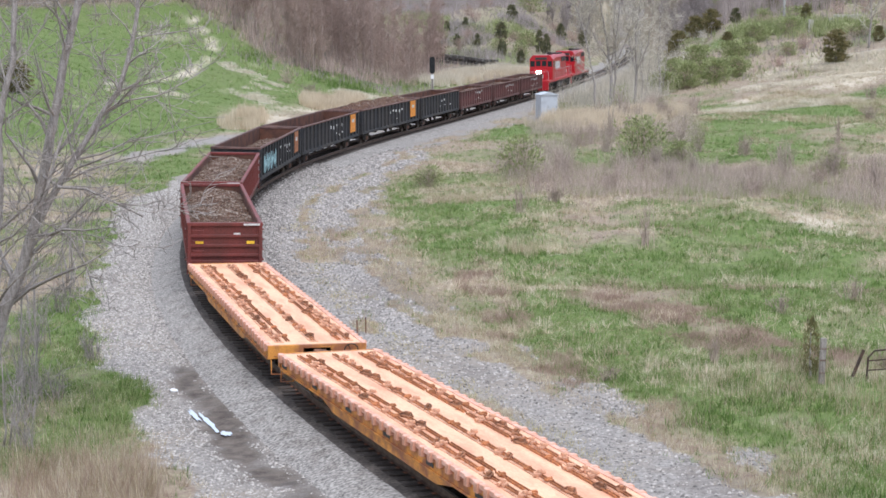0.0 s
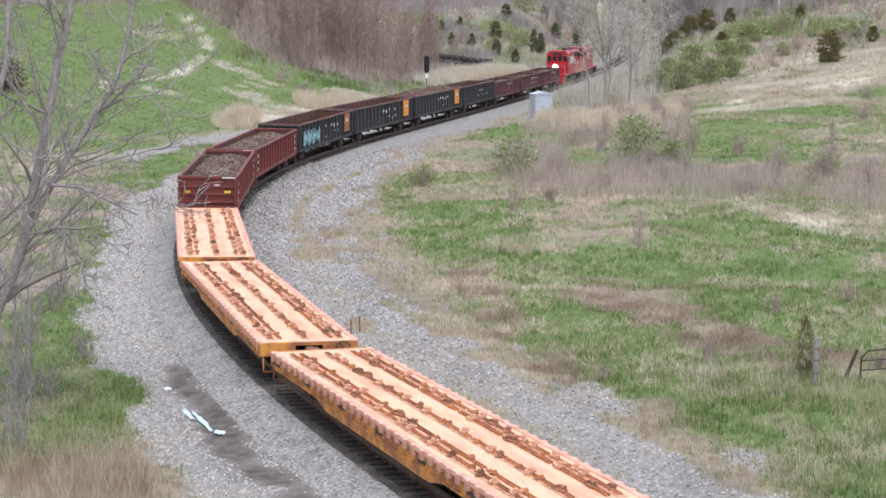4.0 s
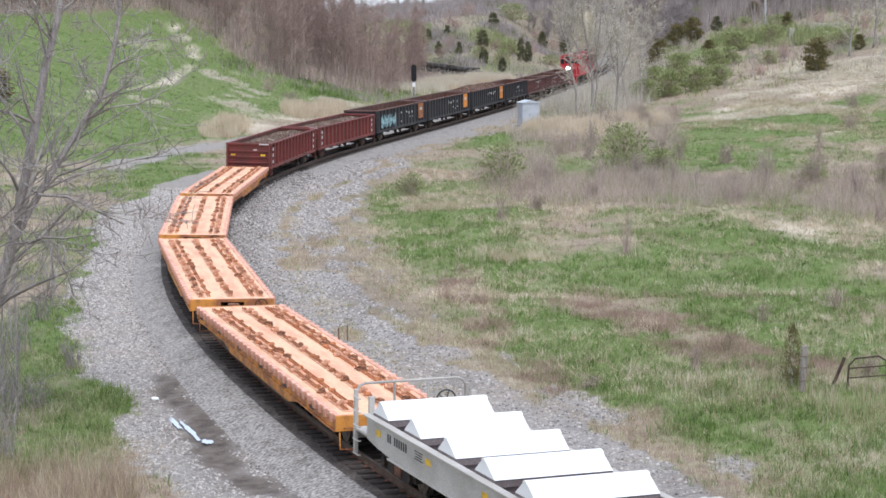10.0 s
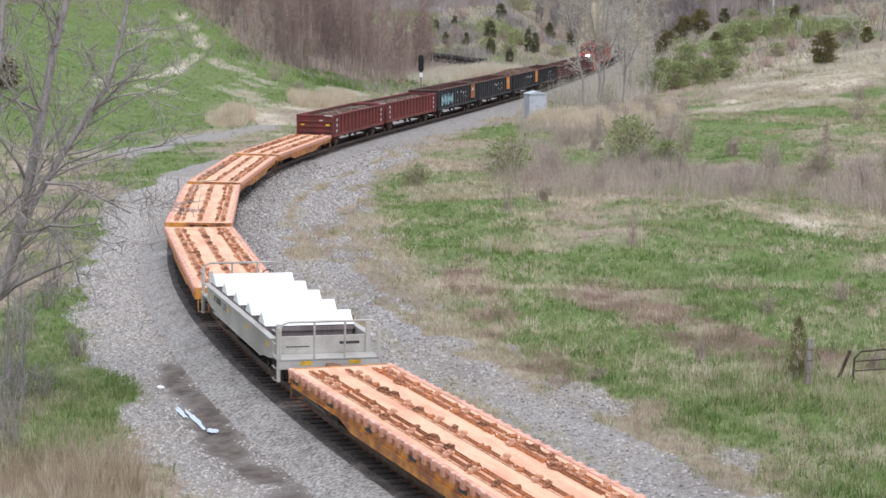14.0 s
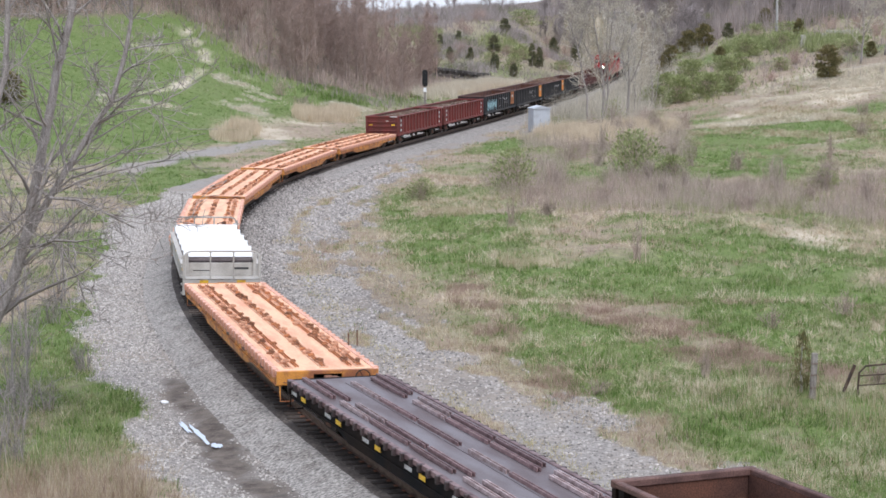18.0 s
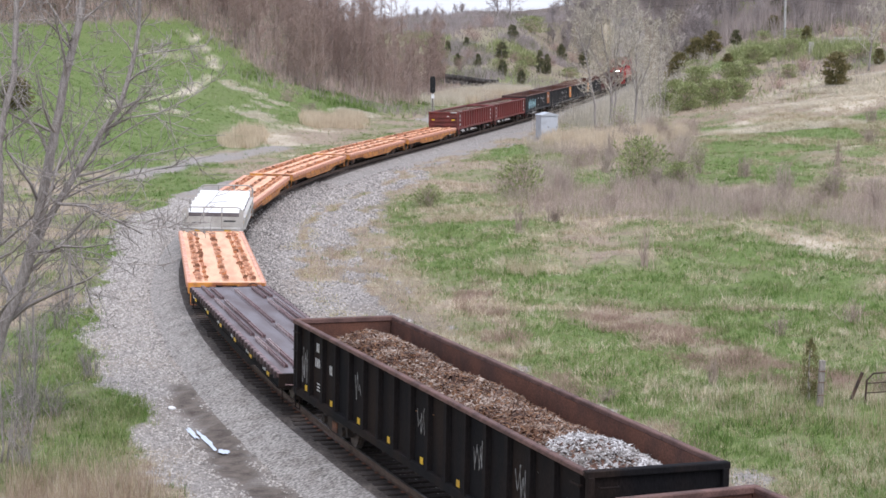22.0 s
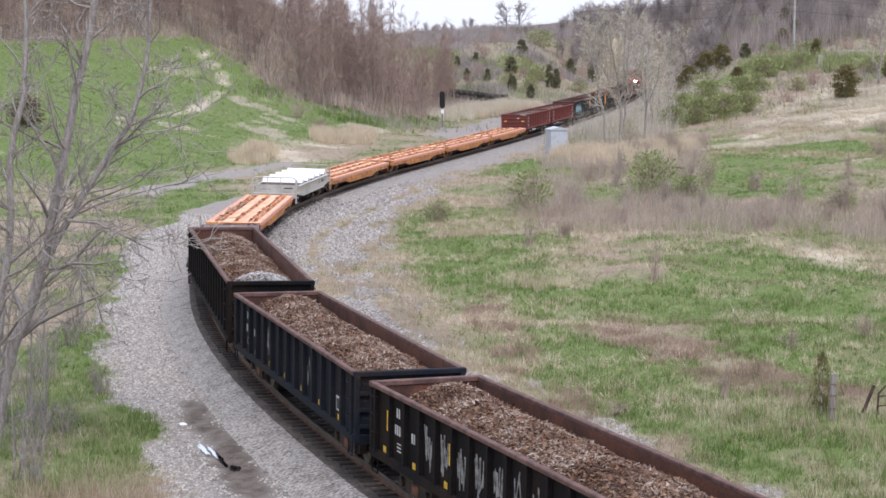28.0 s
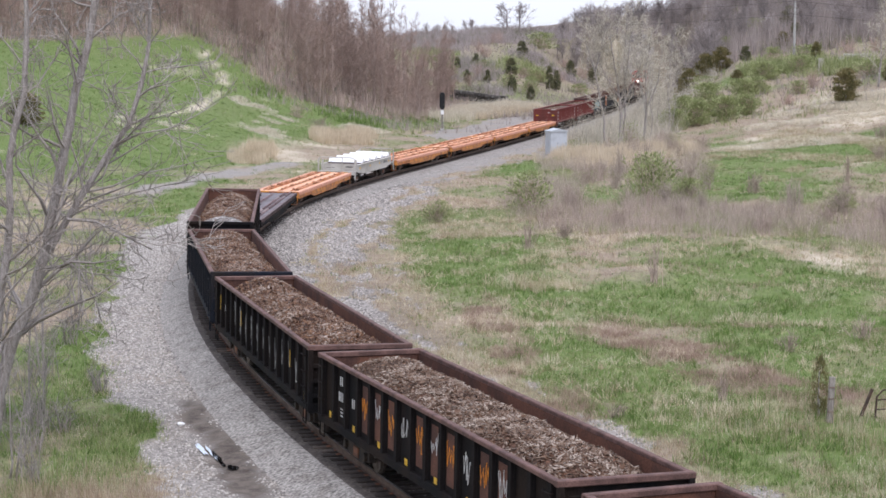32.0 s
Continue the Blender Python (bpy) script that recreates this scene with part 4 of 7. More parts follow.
def gondola(name, label, length, top, body, rim, ribs, low=1.0, group="gondola cars of the train"):
    """An open car with ribbed sides; top is the height of its rim over the rails."""
    car = thing(name, label, "gondola car", group)
    h, w = length / 2, 1.52
    wall = w - 0.16
    part("floor", boxes((-wall, wall, -h + 0.1, h - 0.1, low, low + 0.08)), M["rust"], car)
    for x in (-1, 1):
        x0, x1 = sorted((x * wall, x * (wall + 0.035)))
        part("side_wall", boxes((x0, x1, -h + 0.1, h - 0.1, low, top - 0.1)), body, car)
        x0, x1 = sorted((x * (wall - 0.012), x * (wall - 0.002)))
        part("side_lining", boxes((x0, x1, -h + 0.12, h - 0.12, low + 0.1, top - 0.1)), M["rust"], car, "rusty dented inside sheet")
        x0, x1 = sorted((x * (wall + 0.0), x * (w + 0.0)))
        part("top_chord", boxes((x0, x1, -h + 0.05, h - 0.05, top - 0.11, top), bevel=0.02), rim, car, "worn rusty top chord")
        x0, x1 = sorted((x * (wall - 0.02), x * (w - 0.01)))
        part("side_sill", boxes((x0, x1, -h + 0.08, h - 0.08, low - 0.12, low + 0.10), bevel=0.015), body, car)
    bm = bmesh.new()
    prism(bm, [(-0.105, 0.0), (-0.085, 0.125), (0.085, 0.125), (0.105, 0.0)], "z", low + 0.08, top - 0.11)
    rib = mesh_bm("rib", bm, body)
    for side in (-1, 1):
        for i in range(ribs):
            y = -h + 0.35 + i * (length - 0.7) / (ribs - 1)
            place("rib", rib, car, pose(side * (wall + 0.03), y, 0, 0, 0, -90 if side > 0 else 90))
    for e in (-1, 1):
        y0, y1 = sorted((e * (h - 0.1), e * (h - 0.06)))
        part("end_wall", boxes((-wall, wall, y0, y1, low, top - 0.08)), body, car)
        y0, y1 = sorted((e * (h - 0.115), e * (h - 0.103)))
        part("end_lining", boxes((-wall + 0.02, wall - 0.02, y0, y1, low + 0.1, top - 0.1)), M["rust"], car)
        y0, y1 = sorted((e * (h - 0.15), e * (h + 0.04)))
        part("end_chord", boxes((-w, w, y0, y1, top - 0.13, top + 0.012), bevel=0.02), rim if e > 0 or (top < 2.9 and body != M["slate"]) else body, car)
        y0, y1 = sorted((e * (h - 0.08), e * (h + 0.03)))
        for k in range(3):
            z = low + 0.25 + k * (top - low - 0.45) / 3
            part("end_rib", boxes((-wall - 0.05, wall + 0.05, y0, y1, z, z + 0.12), bevel=0.02), body, car)
        part("end_sill", boxes((-w + 0.05, w - 0.05, y0, y1, low - 0.16, low + 0.1), bevel=0.015), body, car)
        for x in (-1, 1):
            part("corner_post", boxes((x * (w - 0.1) - 0.07, x * (w - 0.1) + 0.07, min(y0, y1) - 0.02, max(y0, y1) + 0.01, low - 0.1, top - 0.1), bevel=0.015), body, car)
            ladder(car, x * (w + 0.05), e * (h - 0.4), low + 0.1, top - 0.3, 4, body, "y", 0.4, x * 0.08)
            part("sill_step", tube(bmesh.new(), [(x * (w - 0.03), e * (h - 0.6), low - 0.1), (x * (w - 0.03), e * (h - 0.6), low - 0.48), (x * (w - 0.03), e * (h - 0.2), low - 0.48), (x * (w - 0.03), e * (h - 0.2), low - 0.1)], 0.02, 5), body, car)
        ladder(car, -w + 0.45, e * (h + 0.1), low + 0.1, top - 0.3, 4, body, "x", 0.4, e * 0.08)
        add_coupler(car, e, length)
    part("center_sill", boxes((-0.35, 0.35, -h + 0.2, h - 0.2, low - 0.4, low)), M["under"], car)
    for i in range(7):
        y = -h + 2.6 + i * (length - 5.2) / 6
        part("cross_bearer", boxes((-w + 0.2, w - 0.2, y - 0.07, y + 0.07, low - 0.28, low)), M["under"], car)
    part("brake_cylinder", tube(bmesh.new(), [(-0.8, 0.8, 0.66), (-0.8, 1.7, 0.66)], 0.18, 10), M["under"], car)
    for y in (-length * 0.36, length * 0.36):
        add_truck(car, y)
    return car


COIL_L = 12.9


def coil_car():
    car = thing("coil_car", "beige-grey coil car with five empty white transverse cradles", "coil car")
    h, w = COIL_L / 2, 1.50
    for x in (-1, 1):
        bm = bmesh.new()
        prism(bm, [(-h + 0.9, 1.0), (-h + 0.9, 1.55), (h - 0.9, 1.55), (h - 0.9, 1.0), (h - 1.6, 0.90), (h - 2.6, 0.84), (-h + 2.6, 0.84), (-h + 1.6, 0.90)], "x", x * (w - 0.05) - 0.03, x * (w - 0.05) + 0.03)
        part("side_sill", bm, M["grey"], car, "deep beige-grey side girder")
        part("top_flange", boxes((x * (w - 0.02) - 0.1, x * (w - 0.02) + 0.1, -h + 0.85, h - 0.85, 1.55, 1.60), bevel=0.01), M["grey"], car)
        part("bottom_flange", boxes((x * (w - 0.05) - 0.08, x * (w - 0.05) + 0.08, -h + 2.4, h - 2.4, 0.80, 0.84)), M["grey"], car)
        for i in range(4):
            mark(car, "reflector", M["yellow"], x * (w - 0.02), -h + 1.7 + i * (COIL_L - 3.4) / 3, 1.28, 0.32, 0.15, "yellow reflector square")
        for k in range(9):
            if k != 2:
                mark(car, "stencil", M["mark_dark"], x * (w - 0.02), h - 2.35 - k * 0.145, 1.30, 0.085, 0.2)
        for k in range(4):
            mark(car, "stencil", M["mark_dark"], x * (w - 0.02), h - 4.3, 1.38 - 0.06 * k, 0.5 - 0.06 * (k % 3), 0.022)
    part("floor", boxes((-w + 0.08, w - 0.08, -h + 0.9, h - 0.9, 0.95, 1.02)), M["taupe"], car)
    pitch = (COIL_L - 2.6) / 5
    for i in range(5):
        crest = -h + 2.12 + (i + 0.5) * pitch
        near_eave, far_eave = crest - 0.56, crest + 0.46
        base = part("cradle", boxes((-w + 0.15, w - 0.15, near_eave + 0.07, far_eave - 0.07, 1.02, 1.47), bevel=0.01), M["taupe"], car, "brown-grey cradle base under a white gabled top")
        part("cradle_lip", boxes((-w + 0.12, w - 0.12, near_eave, far_eave, 1.474, 1.645), bevel=0.012), M["taupe"], base, "brown-grey band under the white top")
        bm = bmesh.new()
        prism(bm, [(near_eave - 0.025, 1.65), (crest - 0.05, 1.985), (crest + 0.05, 1.985), (far_eave + 0.025, 1.65)], "x", -w + 0.13, w - 0.13)
        bmesh.ops.bevel(bm, geom=bm.edges[:], offset=0.008, segments=1, affect="EDGES")
        part("cradle_top", bm, M["white"], base, "white gabled cradle top")
        bm = bmesh.new()
        prism(bm, [(crest - 0.12, 1.943), (crest - 0.05, 1.998), (crest + 0.05, 1.998), (crest + 0.12, 1.943)], "x", -w + 0.12, w - 0.12)
        part("ridge_cap", bm, M["white"], base)
    for e in (-1, 1):
        y = e * (h - 0.45)
        part("platform", boxes((-w, w, y - 0.45, y + 0.45, 1.04, 1.10), bevel=0.01), M["grey"], car)
        y0, y1 = sorted((e * (h - 0.06), e * h))
        part("end_sill", boxes((-w, w, y0, y1, 0.82, 1.10), bevel=0.01), M["grey"], car)
        y0, y1 = sorted((e * (h - 0.95), e * (h - 0.89)))
        part("bulkhead", boxes((-w + 0.1, w - 0.1, y0, y1, 1.1, 1.62), bevel=0.01), M["grey"], car)
        bm = bmesh.new()
        z = 2.18
        tube(bm, [(-w + 0.05, e * (h - 0.05), 1.1), (-w + 0.05, e * (h - 0.05), z - 0.2), (-w + 0.12, e * (h - 0.05), z - 0.06), (-w + 0.28, e * (h - 0.05), z),
                  (w - 0.28, e * (h - 0.05), z), (w - 0.12, e * (h - 0.05), z - 0.06), (w - 0.05, e * (h - 0.05), z - 0.2), (w - 0.05, e * (h - 0.05), 1.1)], 0.038, 6)
        rail = part("end_railing", bm, M["grey"], car, "bent beige pipe railing")
        for x in (-0.45, 0.45):
            part("railing_bar", tube(bmesh.new(), [(x, e * (h - 0.05), 1.1), (x, e * (h - 0.05), z)], 0.032, 6), M["grey"], rail)
        for x in (-1, 1):
            part("corner_post", boxes((x * (w - 0.02) - 0.05, x * (w - 0.02) + 0.05, e * (h - 0.1) - 0.05, e * (h - 0.1) + 0.05, 0.45, 2.05), bevel=0.01), M["grey"], car)
            part("corner_post", boxes((x * (w - 0.16) - 0.07, x * (w - 0.16) + 0.07, e * (h - 0.82) - 0.05, e * (h - 0.82) + 0.05, 1.1, 2.0), bevel=0.01), M["grey"], car)
            ladder(car, x * (w + 0.07), e * (h - 0.35), 0.5, 1.9, 5, M["grey"], "y", 0.4, x * 0.06)
        y0, y1 = sorted((e * h, e * (h + 0.006)))
        for x in (-0.7, 0.75):
            part("reflector", boxes((x - 0.17, x + 0.17, y0, y1, 0.93, 1.05)), M["yellow"], car, "yellow reflector square")
        y0, y1 = sorted((e * (h - 0.89), e * (h - 0.884)))
        part("stencil", boxes((0.5, 1.1, y0, y1, 1.36, 1.44)), M["mark_dark"], car)
        part("stencil", boxes((-1.1, -0.4, y0, y1, 1.30, 1.33)), M["mark_dark"], car)
        add_coupler(car, e, COIL_L)
    wheel = bmesh.new()
    y = h - 0.5
    tube(wheel, [(0.75 + 0.26 * math.cos(a * math.pi / 7), y, 1.72 + 0.26 * math.sin(a * math.pi / 7)) for a in range(15)], 0.022, 5)
    for a in range(5):
        tube(wheel, [(0.75 + 0.26 * math.cos(a * 1.257), y, 1.72 + 0.26 * math.sin(a * 1.257)), (0.75, y, 1.72)], 0.016, 4)
    part("brake_wheel", wheel, M["mark_dark"], car, "black spoked hand brake wheel")
    part("brake_stand", boxes((0.69, 0.81, y + 0.03, y + 0.15, 1.1, 1.75), bevel=0.01), M["grey"], car)
    part("center_sill", boxes((-0.35, 0.35, -h + 0.2, h - 0.2, 0.62, 0.95)), M["under"], car)
    for yy in (-COIL_L * 0.34, COIL_L * 0.34):
        add_truck(car, yy)
    return car


LOCO_L = 20.2


def locomotive():
    """A six-axle road engine with its cab at the end that faces back along the train."""
    car = thing("locomotive", "bright red six-axle diesel road locomotive, headlight lit", "locomotive", "engines at the head of the train")
    h = LOCO_L / 2
    part("walkway", boxes((-1.55, 1.55, -h + 0.2, h - 0.2, 1.28, 1.52), bevel=0.02), M["loco_red"], car)
    part("frame", boxes((-1.2, 1.2, -h + 0.3, h - 0.3, 1.0, 1.28)), M["loco_black"], car)
    tank = bmesh.new()
    prism(tank, [(-1.3, 0.4), (-1.45, 0.6), (-1.45, 1.05), (1.45, 1.05), (1.45, 0.6), (1.3, 0.4)], "y", -2.4, 2.4)
    part("fuel_tank", tank, M["loco_black"], car)
    hood = bmesh.new()
    prism(hood, [(-0.95, 1.52), (-0.95, 3.75), (-0.75, 4.0), (0.75, 4.0), (0.95, 3.75), (0.95, 1.52)], "y", -h + 5.6, h - 1.0)
    part("long_hood", hood, M["loco_red"], car, "long red engine hood")
    nose = bmesh.new()
    prism(nose, [(-0.9, 1.52), (-0.9, 2.45), (-0.75, 2.62), (0.75, 2.62), (0.9, 2.45), (0.9, 1.52)], "y", -h + 1.1, -h + 3.2)
    part("short_hood", nose, M["loco_red"], car, "low red nose")
    cab = bmesh.new()
    prism(cab, [(-1.5, 1.52), (-1.5, 3.72), (-1.1, 4.12), (1.1, 4.12), (1.5, 3.72), (1.5, 1.52)], "y", -h + 3.2, -h + 5.6)
    cab_ob = part("cab", cab, M["loco_red"], car, "red driver's cab")
    y = -h + 3.2
    for x in (-1.12, 1.12):
        part("window", boxes((x - 0.28, x + 0.28, y - 0.012, y + 0.02, 2.9, 3.5)), M["glass"], cab_ob)
    for x in (-0.38, 0.38):
        part("window", boxes((x - 0.3, x + 0.3, y - 0.012, y + 0.02, 2.95, 3.5)), M["glass"], cab_ob)
    for x in (-1, 1):
        for yy in (-h + 3.9, -h + 4.9):
            x0, x1 = sorted((x * 1.49, x * 1.512))
            part("side_window", boxes((x0, x1, yy - 0.36, yy + 0.36, 2.85, 3.5)), M["glass"], cab_ob)
    part("number_board", boxes((-0.75, 0.75, y - 0.1, y + 0.02, 3.64, 3.9), bevel=0.01), M["loco_black"], cab_ob)
    for x in (-0.16, 0.16):
        part("headlight", tube(bmesh.new(), [(x, -h + 1.02, 2.38), (x, -h + 1.12, 2.38)], 0.17, 12), M["headlight"], car, "lit round headlight")
    part("logo", boxes((-0.7, -0.1, -h + 1.092, -h + 1.1, 1.75, 2.1), (0.0, 0.6, -h + 1.092, -h + 1.1, 1.75, 2.1)), M["mark"], car, "white painted emblem")
    for x in (-1, 1):
        x0, x1 = sorted((x * 0.95, x * 0.957))
        part("side_emblem", boxes((x0, x1, -1.5, 3.5, 2.5, 3.3)), M["mark"], car, "white painted side emblem")
        for i in range(10):
            x0, x1 = sorted((x * 0.95, x * 0.965))
            part("hood_door", boxes((x0, x1, -h + 6.2 + i * 1.1, -h + 7.2 + i * 1.1, 1.65, 2.35)), M["loco_red"], car)
        for i in range(2):
            x0, x1 = sorted((x * 0.96, x * 1.0))
            part("radiator_grille", boxes((x0, x1, h - 5.5 + i * 2.1, h - 3.6 + i * 2.1, 3.2, 3.7)), M["loco_black"], car)
        rail = bmesh.new()
        tube(rail, [(x * 1.5, -h + 5.8, 2.5), (x * 1.5, h - 0.6, 2.5)], 0.02, 5)
        rl = part("railing", rail, M["mark"], car, "white walkway railing")
        for i in range(9):
            part("stanchion", tube(bmesh.new(), [(x * 1.5, -h + 5.8 + i * 1.7, 1.5), (x * 1.5, -h + 5.8 + i * 1.7, 2.5)], 0.02, 5), M["mark"], rl)
        part("step_well", boxes((x * 1.1 - 0.3, x * 1.1 + 0.3, -h + 0.3, -h + 0.9, 0.35, 1.28)), M["loco_black"], car)
        part("step_well", boxes((x * 1.1 - 0.3, x * 1.1 + 0.3, h - 0.9, h - 0.3, 0.35, 1.28)), M["loco_black"], car)
    for k in range(3):
        part("roof_fan", tube(bmesh.new(), [(0, h - 5.2 + k * 1.5, 4.0), (0, h - 5.2 + k * 1.5, 4.14)], 0.6, 16), M["loco_black"], car)
    part("exhaust_stack", boxes((-0.3, 0.3, 0.2, 0.9, 4.0, 4.3), bevel=0.02), M["loco_black"], car)
    for e in (-1, 1):
        y0, y1 = sorted((e * (h - 0.2), e * h))
        part("pilot", boxes((-1.45, 1.45, y0, y1, 0.3, 1.5), bevel=0.03), M["loco_red" if e < 0 else "loco_black"], car)
        bm = bmesh.new()
        tube(bm, [(-1.4, e * (h - 0.15), 1.5), (-1.4, e * (h - 0.15), 2.45), (-0.4, e * (h - 0.15), 2.45), (-0.4, e * (h - 0.15), 1.9), (0.4, e * (h - 0.15), 1.9), (0.4, e * (h - 0.15), 2.45), (1.4, e * (h - 0.15), 2.45), (1.4, e * (h - 0.15), 1.5)], 0.02, 5)
        part("end_railing", bm, M["mark"], car)
        add_coupler(car, e, LOCO_L, 0.4)
        for dy in (-1.2, 1.2):
            add_truck(car, e * 6.4 + dy)
    for ob in [c for c in car.children_recursive if c.data and c.parent in (car, cab_ob)]:
        if not ob.name.startswith(("truck", "coupler")):
            for v in ob.data.vertices:
                v.co.z += max(0.0, v.co.z - 1.3) * 0.2
    return car


HIGH_L, MID_L = 19.3, 16.0
GON_TOP, HIGH_TOP, MID_TOP = 2.62, 2.98, 2.74
orange_flat = flatcar("flatcar", "orange-yellow flatcar with a sheen-pale coloured deck and rusty chain tie-downs", M["deck"], M["fitting"], M["deck_edge"], M["orange"], M["fitting"], False)
dark_flat = flatcar("flatcar", "dark brown flatcar with purple-brown deck rails", M["dark_deck"], M["dark_rail"], M["dark_rail"], M["black"], M["dark_rail"], True)
HEAD_LENGTHS = [16.8, 18.6, 18.5, 19.4, 19.4, 15.2, 15.0, 15.0, 15.0]
HEAD_PLACES = [15.3, 34.05, 53.5, 73.3, 93.9, 112.2, 128.3, 144.65, 160.9]
RUBBLE_CAR, PANEL_CAR = "oxide-red gondola car heaped with dull rubble", "black gondola car with an orange panel"
red_gon = gondola("gondola_car", RUBBLE_CAR, 16.8, GON_TOP, M["red"], M["red"], 15)
long_red_gon = gondola("gondola_car", RUBBLE_CAR, 18.6, GON_TOP, M["red"], M["red"], 16)
sprayed_gon = gondola("gondola_car", "black gondola car with pale blue graffiti and a faded panel", 18.5, GON_TOP + 0.25, M["hazed_black"], M["rim"], 16)
black_gon = gondola("gondola_car", PANEL_CAR, 19.4, GON_TOP + 0.25, M["hazed_black"], M["rim"], 17)
short_gon = gondola("gondola_car", "short black gondola car, its paint coloured blue-grey for haze", 15.2, GON_TOP + 0.25, M["hazed_black"], M["rim"], 14)
brown_gon = gondola("gondola_car", "brown weathered gondola car", 15.0, GON_TOP, M["maroon"], M["rim"], 14)
high_gon = gondola("gondola_car", "black high-sided gondola car heaped with rusty scrap", HIGH_L, HIGH_TOP, M["black"], M["rim"], 17)
slate_gon = gondola("gondola_car", "blue-black high-sided gondola car heaped with rusty scrap", MID_L, MID_TOP, M["slate"], M["rim"], 15)
mid_gon = gondola("gondola_car", "black ribbed gondola car heaped with rusty scrap", MID_L, MID_TOP, M["black"], M["rim"], 16)
engine = locomotive()
coil = coil_car()
here = Matrix.Identity(4)
CARS = []  # (thing, distance of its middle at the start, distance from the middle to each truck)
gons = [red_gon, long_red_gon, sprayed_gon, black_gon, copy_thing(black_gon, here), short_gon, brown_gon, copy_thing(brown_gon, here), copy_thing(brown_gon, here)]
for ob, s, long in zip(gons, HEAD_PLACES, HEAD_LENGTHS):
    CARS.append((ob, s, long * 0.36))
CARS.append((engine, 173.6 + LOCO_L / 2, 6.4))
CARS.append((copy_thing(engine, here), 174.8 + LOCO_L * 1.5, 6.4))
flats = [orange_flat] + [copy_thing(orange_flat, here) for _ in range(4)]
for ob, s in zip(flats, (-3.28, -23.16, -43.15, -63.44, -97.39)):
    CARS.append((ob, s, FLAT_L * 0.36))
CARS.append((coil, -80.4, COIL_L * 0.34))
CARS.append((dark_flat, -117.2, FLAT_L * 0.36))
high = [high_gon, slate_gon, mid_gon, copy_thing(mid_gon, here), copy_thing(mid_gon, here)]
for ob, s, long in zip(high, (-137.75, -156.4, -173.6, -190.6, -207.6), (HIGH_L, MID_L, MID_L, MID_L, MID_L)):
    CARS.append((ob, s, long * 0.36))

# loads and painted marks, car by car
for i, ob in enumerate(gons):
    inside = HEAD_LENGTHS[i] - 0.5
    top = GON_TOP + (0.25 if 2 <= i <= 5 else 0)
    if i in (0, 1):
        heap("rubble_load", ob, inside, 2.66, top - 0.15, 0.28, 7000, M["scrap"], M["chips_dull"], 20 + i, "dull grey-brown rubble")
    elif i == 2:
        heap("rubble_load", ob, inside, 2.66, top - 0.75, 0.3, 4000, M["scrap"], M["chips_dull"], 20 + i, "dull grey-brown rubble")
    elif i == 4:
        heap("scrap_load", ob, inside, 2.66, top + 0.05, 0.5, 4000, M["scrap"], M["chips"], 20 + i, "heaped dark scrap")
    elif i > 5:
        heap("scrap_load", ob, inside, 2.66, top - 0.3, 0.3, 2500, M["scrap"], M["chips_dull"], 20 + i, "dull scrap")
side = 1.518
for i, z in ((2, 2.2), (3, 2.25), (4, 2.25)):
    mark(gons[i], "panel", M["mark_orange"] if i > 2 else M["fitting"], side, HEAD_LENGTHS[i] / 2 - 2.5, 2.05, 1.9, 1.4, "orange painted panel")
    mark(gons[i], "stencil", M["mark"], side + 0.008, HEAD_LENGTHS[i] / 2 - 2.5, 2.25, 0.9, 0.25)
for k in range(4):
    scribble(gons[2], M["mark_teal"], side, -8.0 + k * 1.35, -6.8 + k * 1.35, 1.2, 2.35, 9, 3 + k, 0.055)
rnd = random.Random(44)
for i in range(2, 9):
    for k in range(5):
        if rnd.random() < 0.75:
            mark(gons[i], "stencil", M["mark"], side, -0.8 + k * 1.0 + rnd.uniform(-0.1, 0.1), 2.2 + rnd.uniform(-0.1, 0.1), rnd.uniform(0.25, 0.5), rnd.uniform(0.15, 0.26))
        if rnd.random() < 0.6:
            mark(gons[i], "stencil", M["mark"], side, -0.6 + k * 1.0 + rnd.uniform(-0.2, 0.2), 1.6 + rnd.uniform(-0.15, 0.15), rnd.uniform(0.2, 0.5), rnd.uniform(0.06, 0.14))
for i in (0, 1):
    for y in (-HEAD_LENGTHS[i] / 2 + 0.9, HEAD_LENGTHS[i] / 2 - 1.2):
        for z in (1.35, 1.8, 2.2):
            mark(gons[i], "stencil", M["mark"], side, y, z, 0.35, 0.22)
    e = -HEAD_LENGTHS[i] / 2 - 0.036
    for x in (-1.02, 1.02):
        part("reflector", boxes((x - 0.16, x + 0.16, e - 0.006, e, 1.78, 1.9)), M["yellow"], gons[i], "yellow reflector")
    part("emblem", boxes((0.35, 0.62, e + 0.025, e + 0.031, 2.06, 2.22)), M["mark"], gons[i], "faded white emblem")
    part("stencil", boxes((0.75, 1.4, e - 0.012, e - 0.002, 2.52, 2.60)), M["mark"], gons[i])
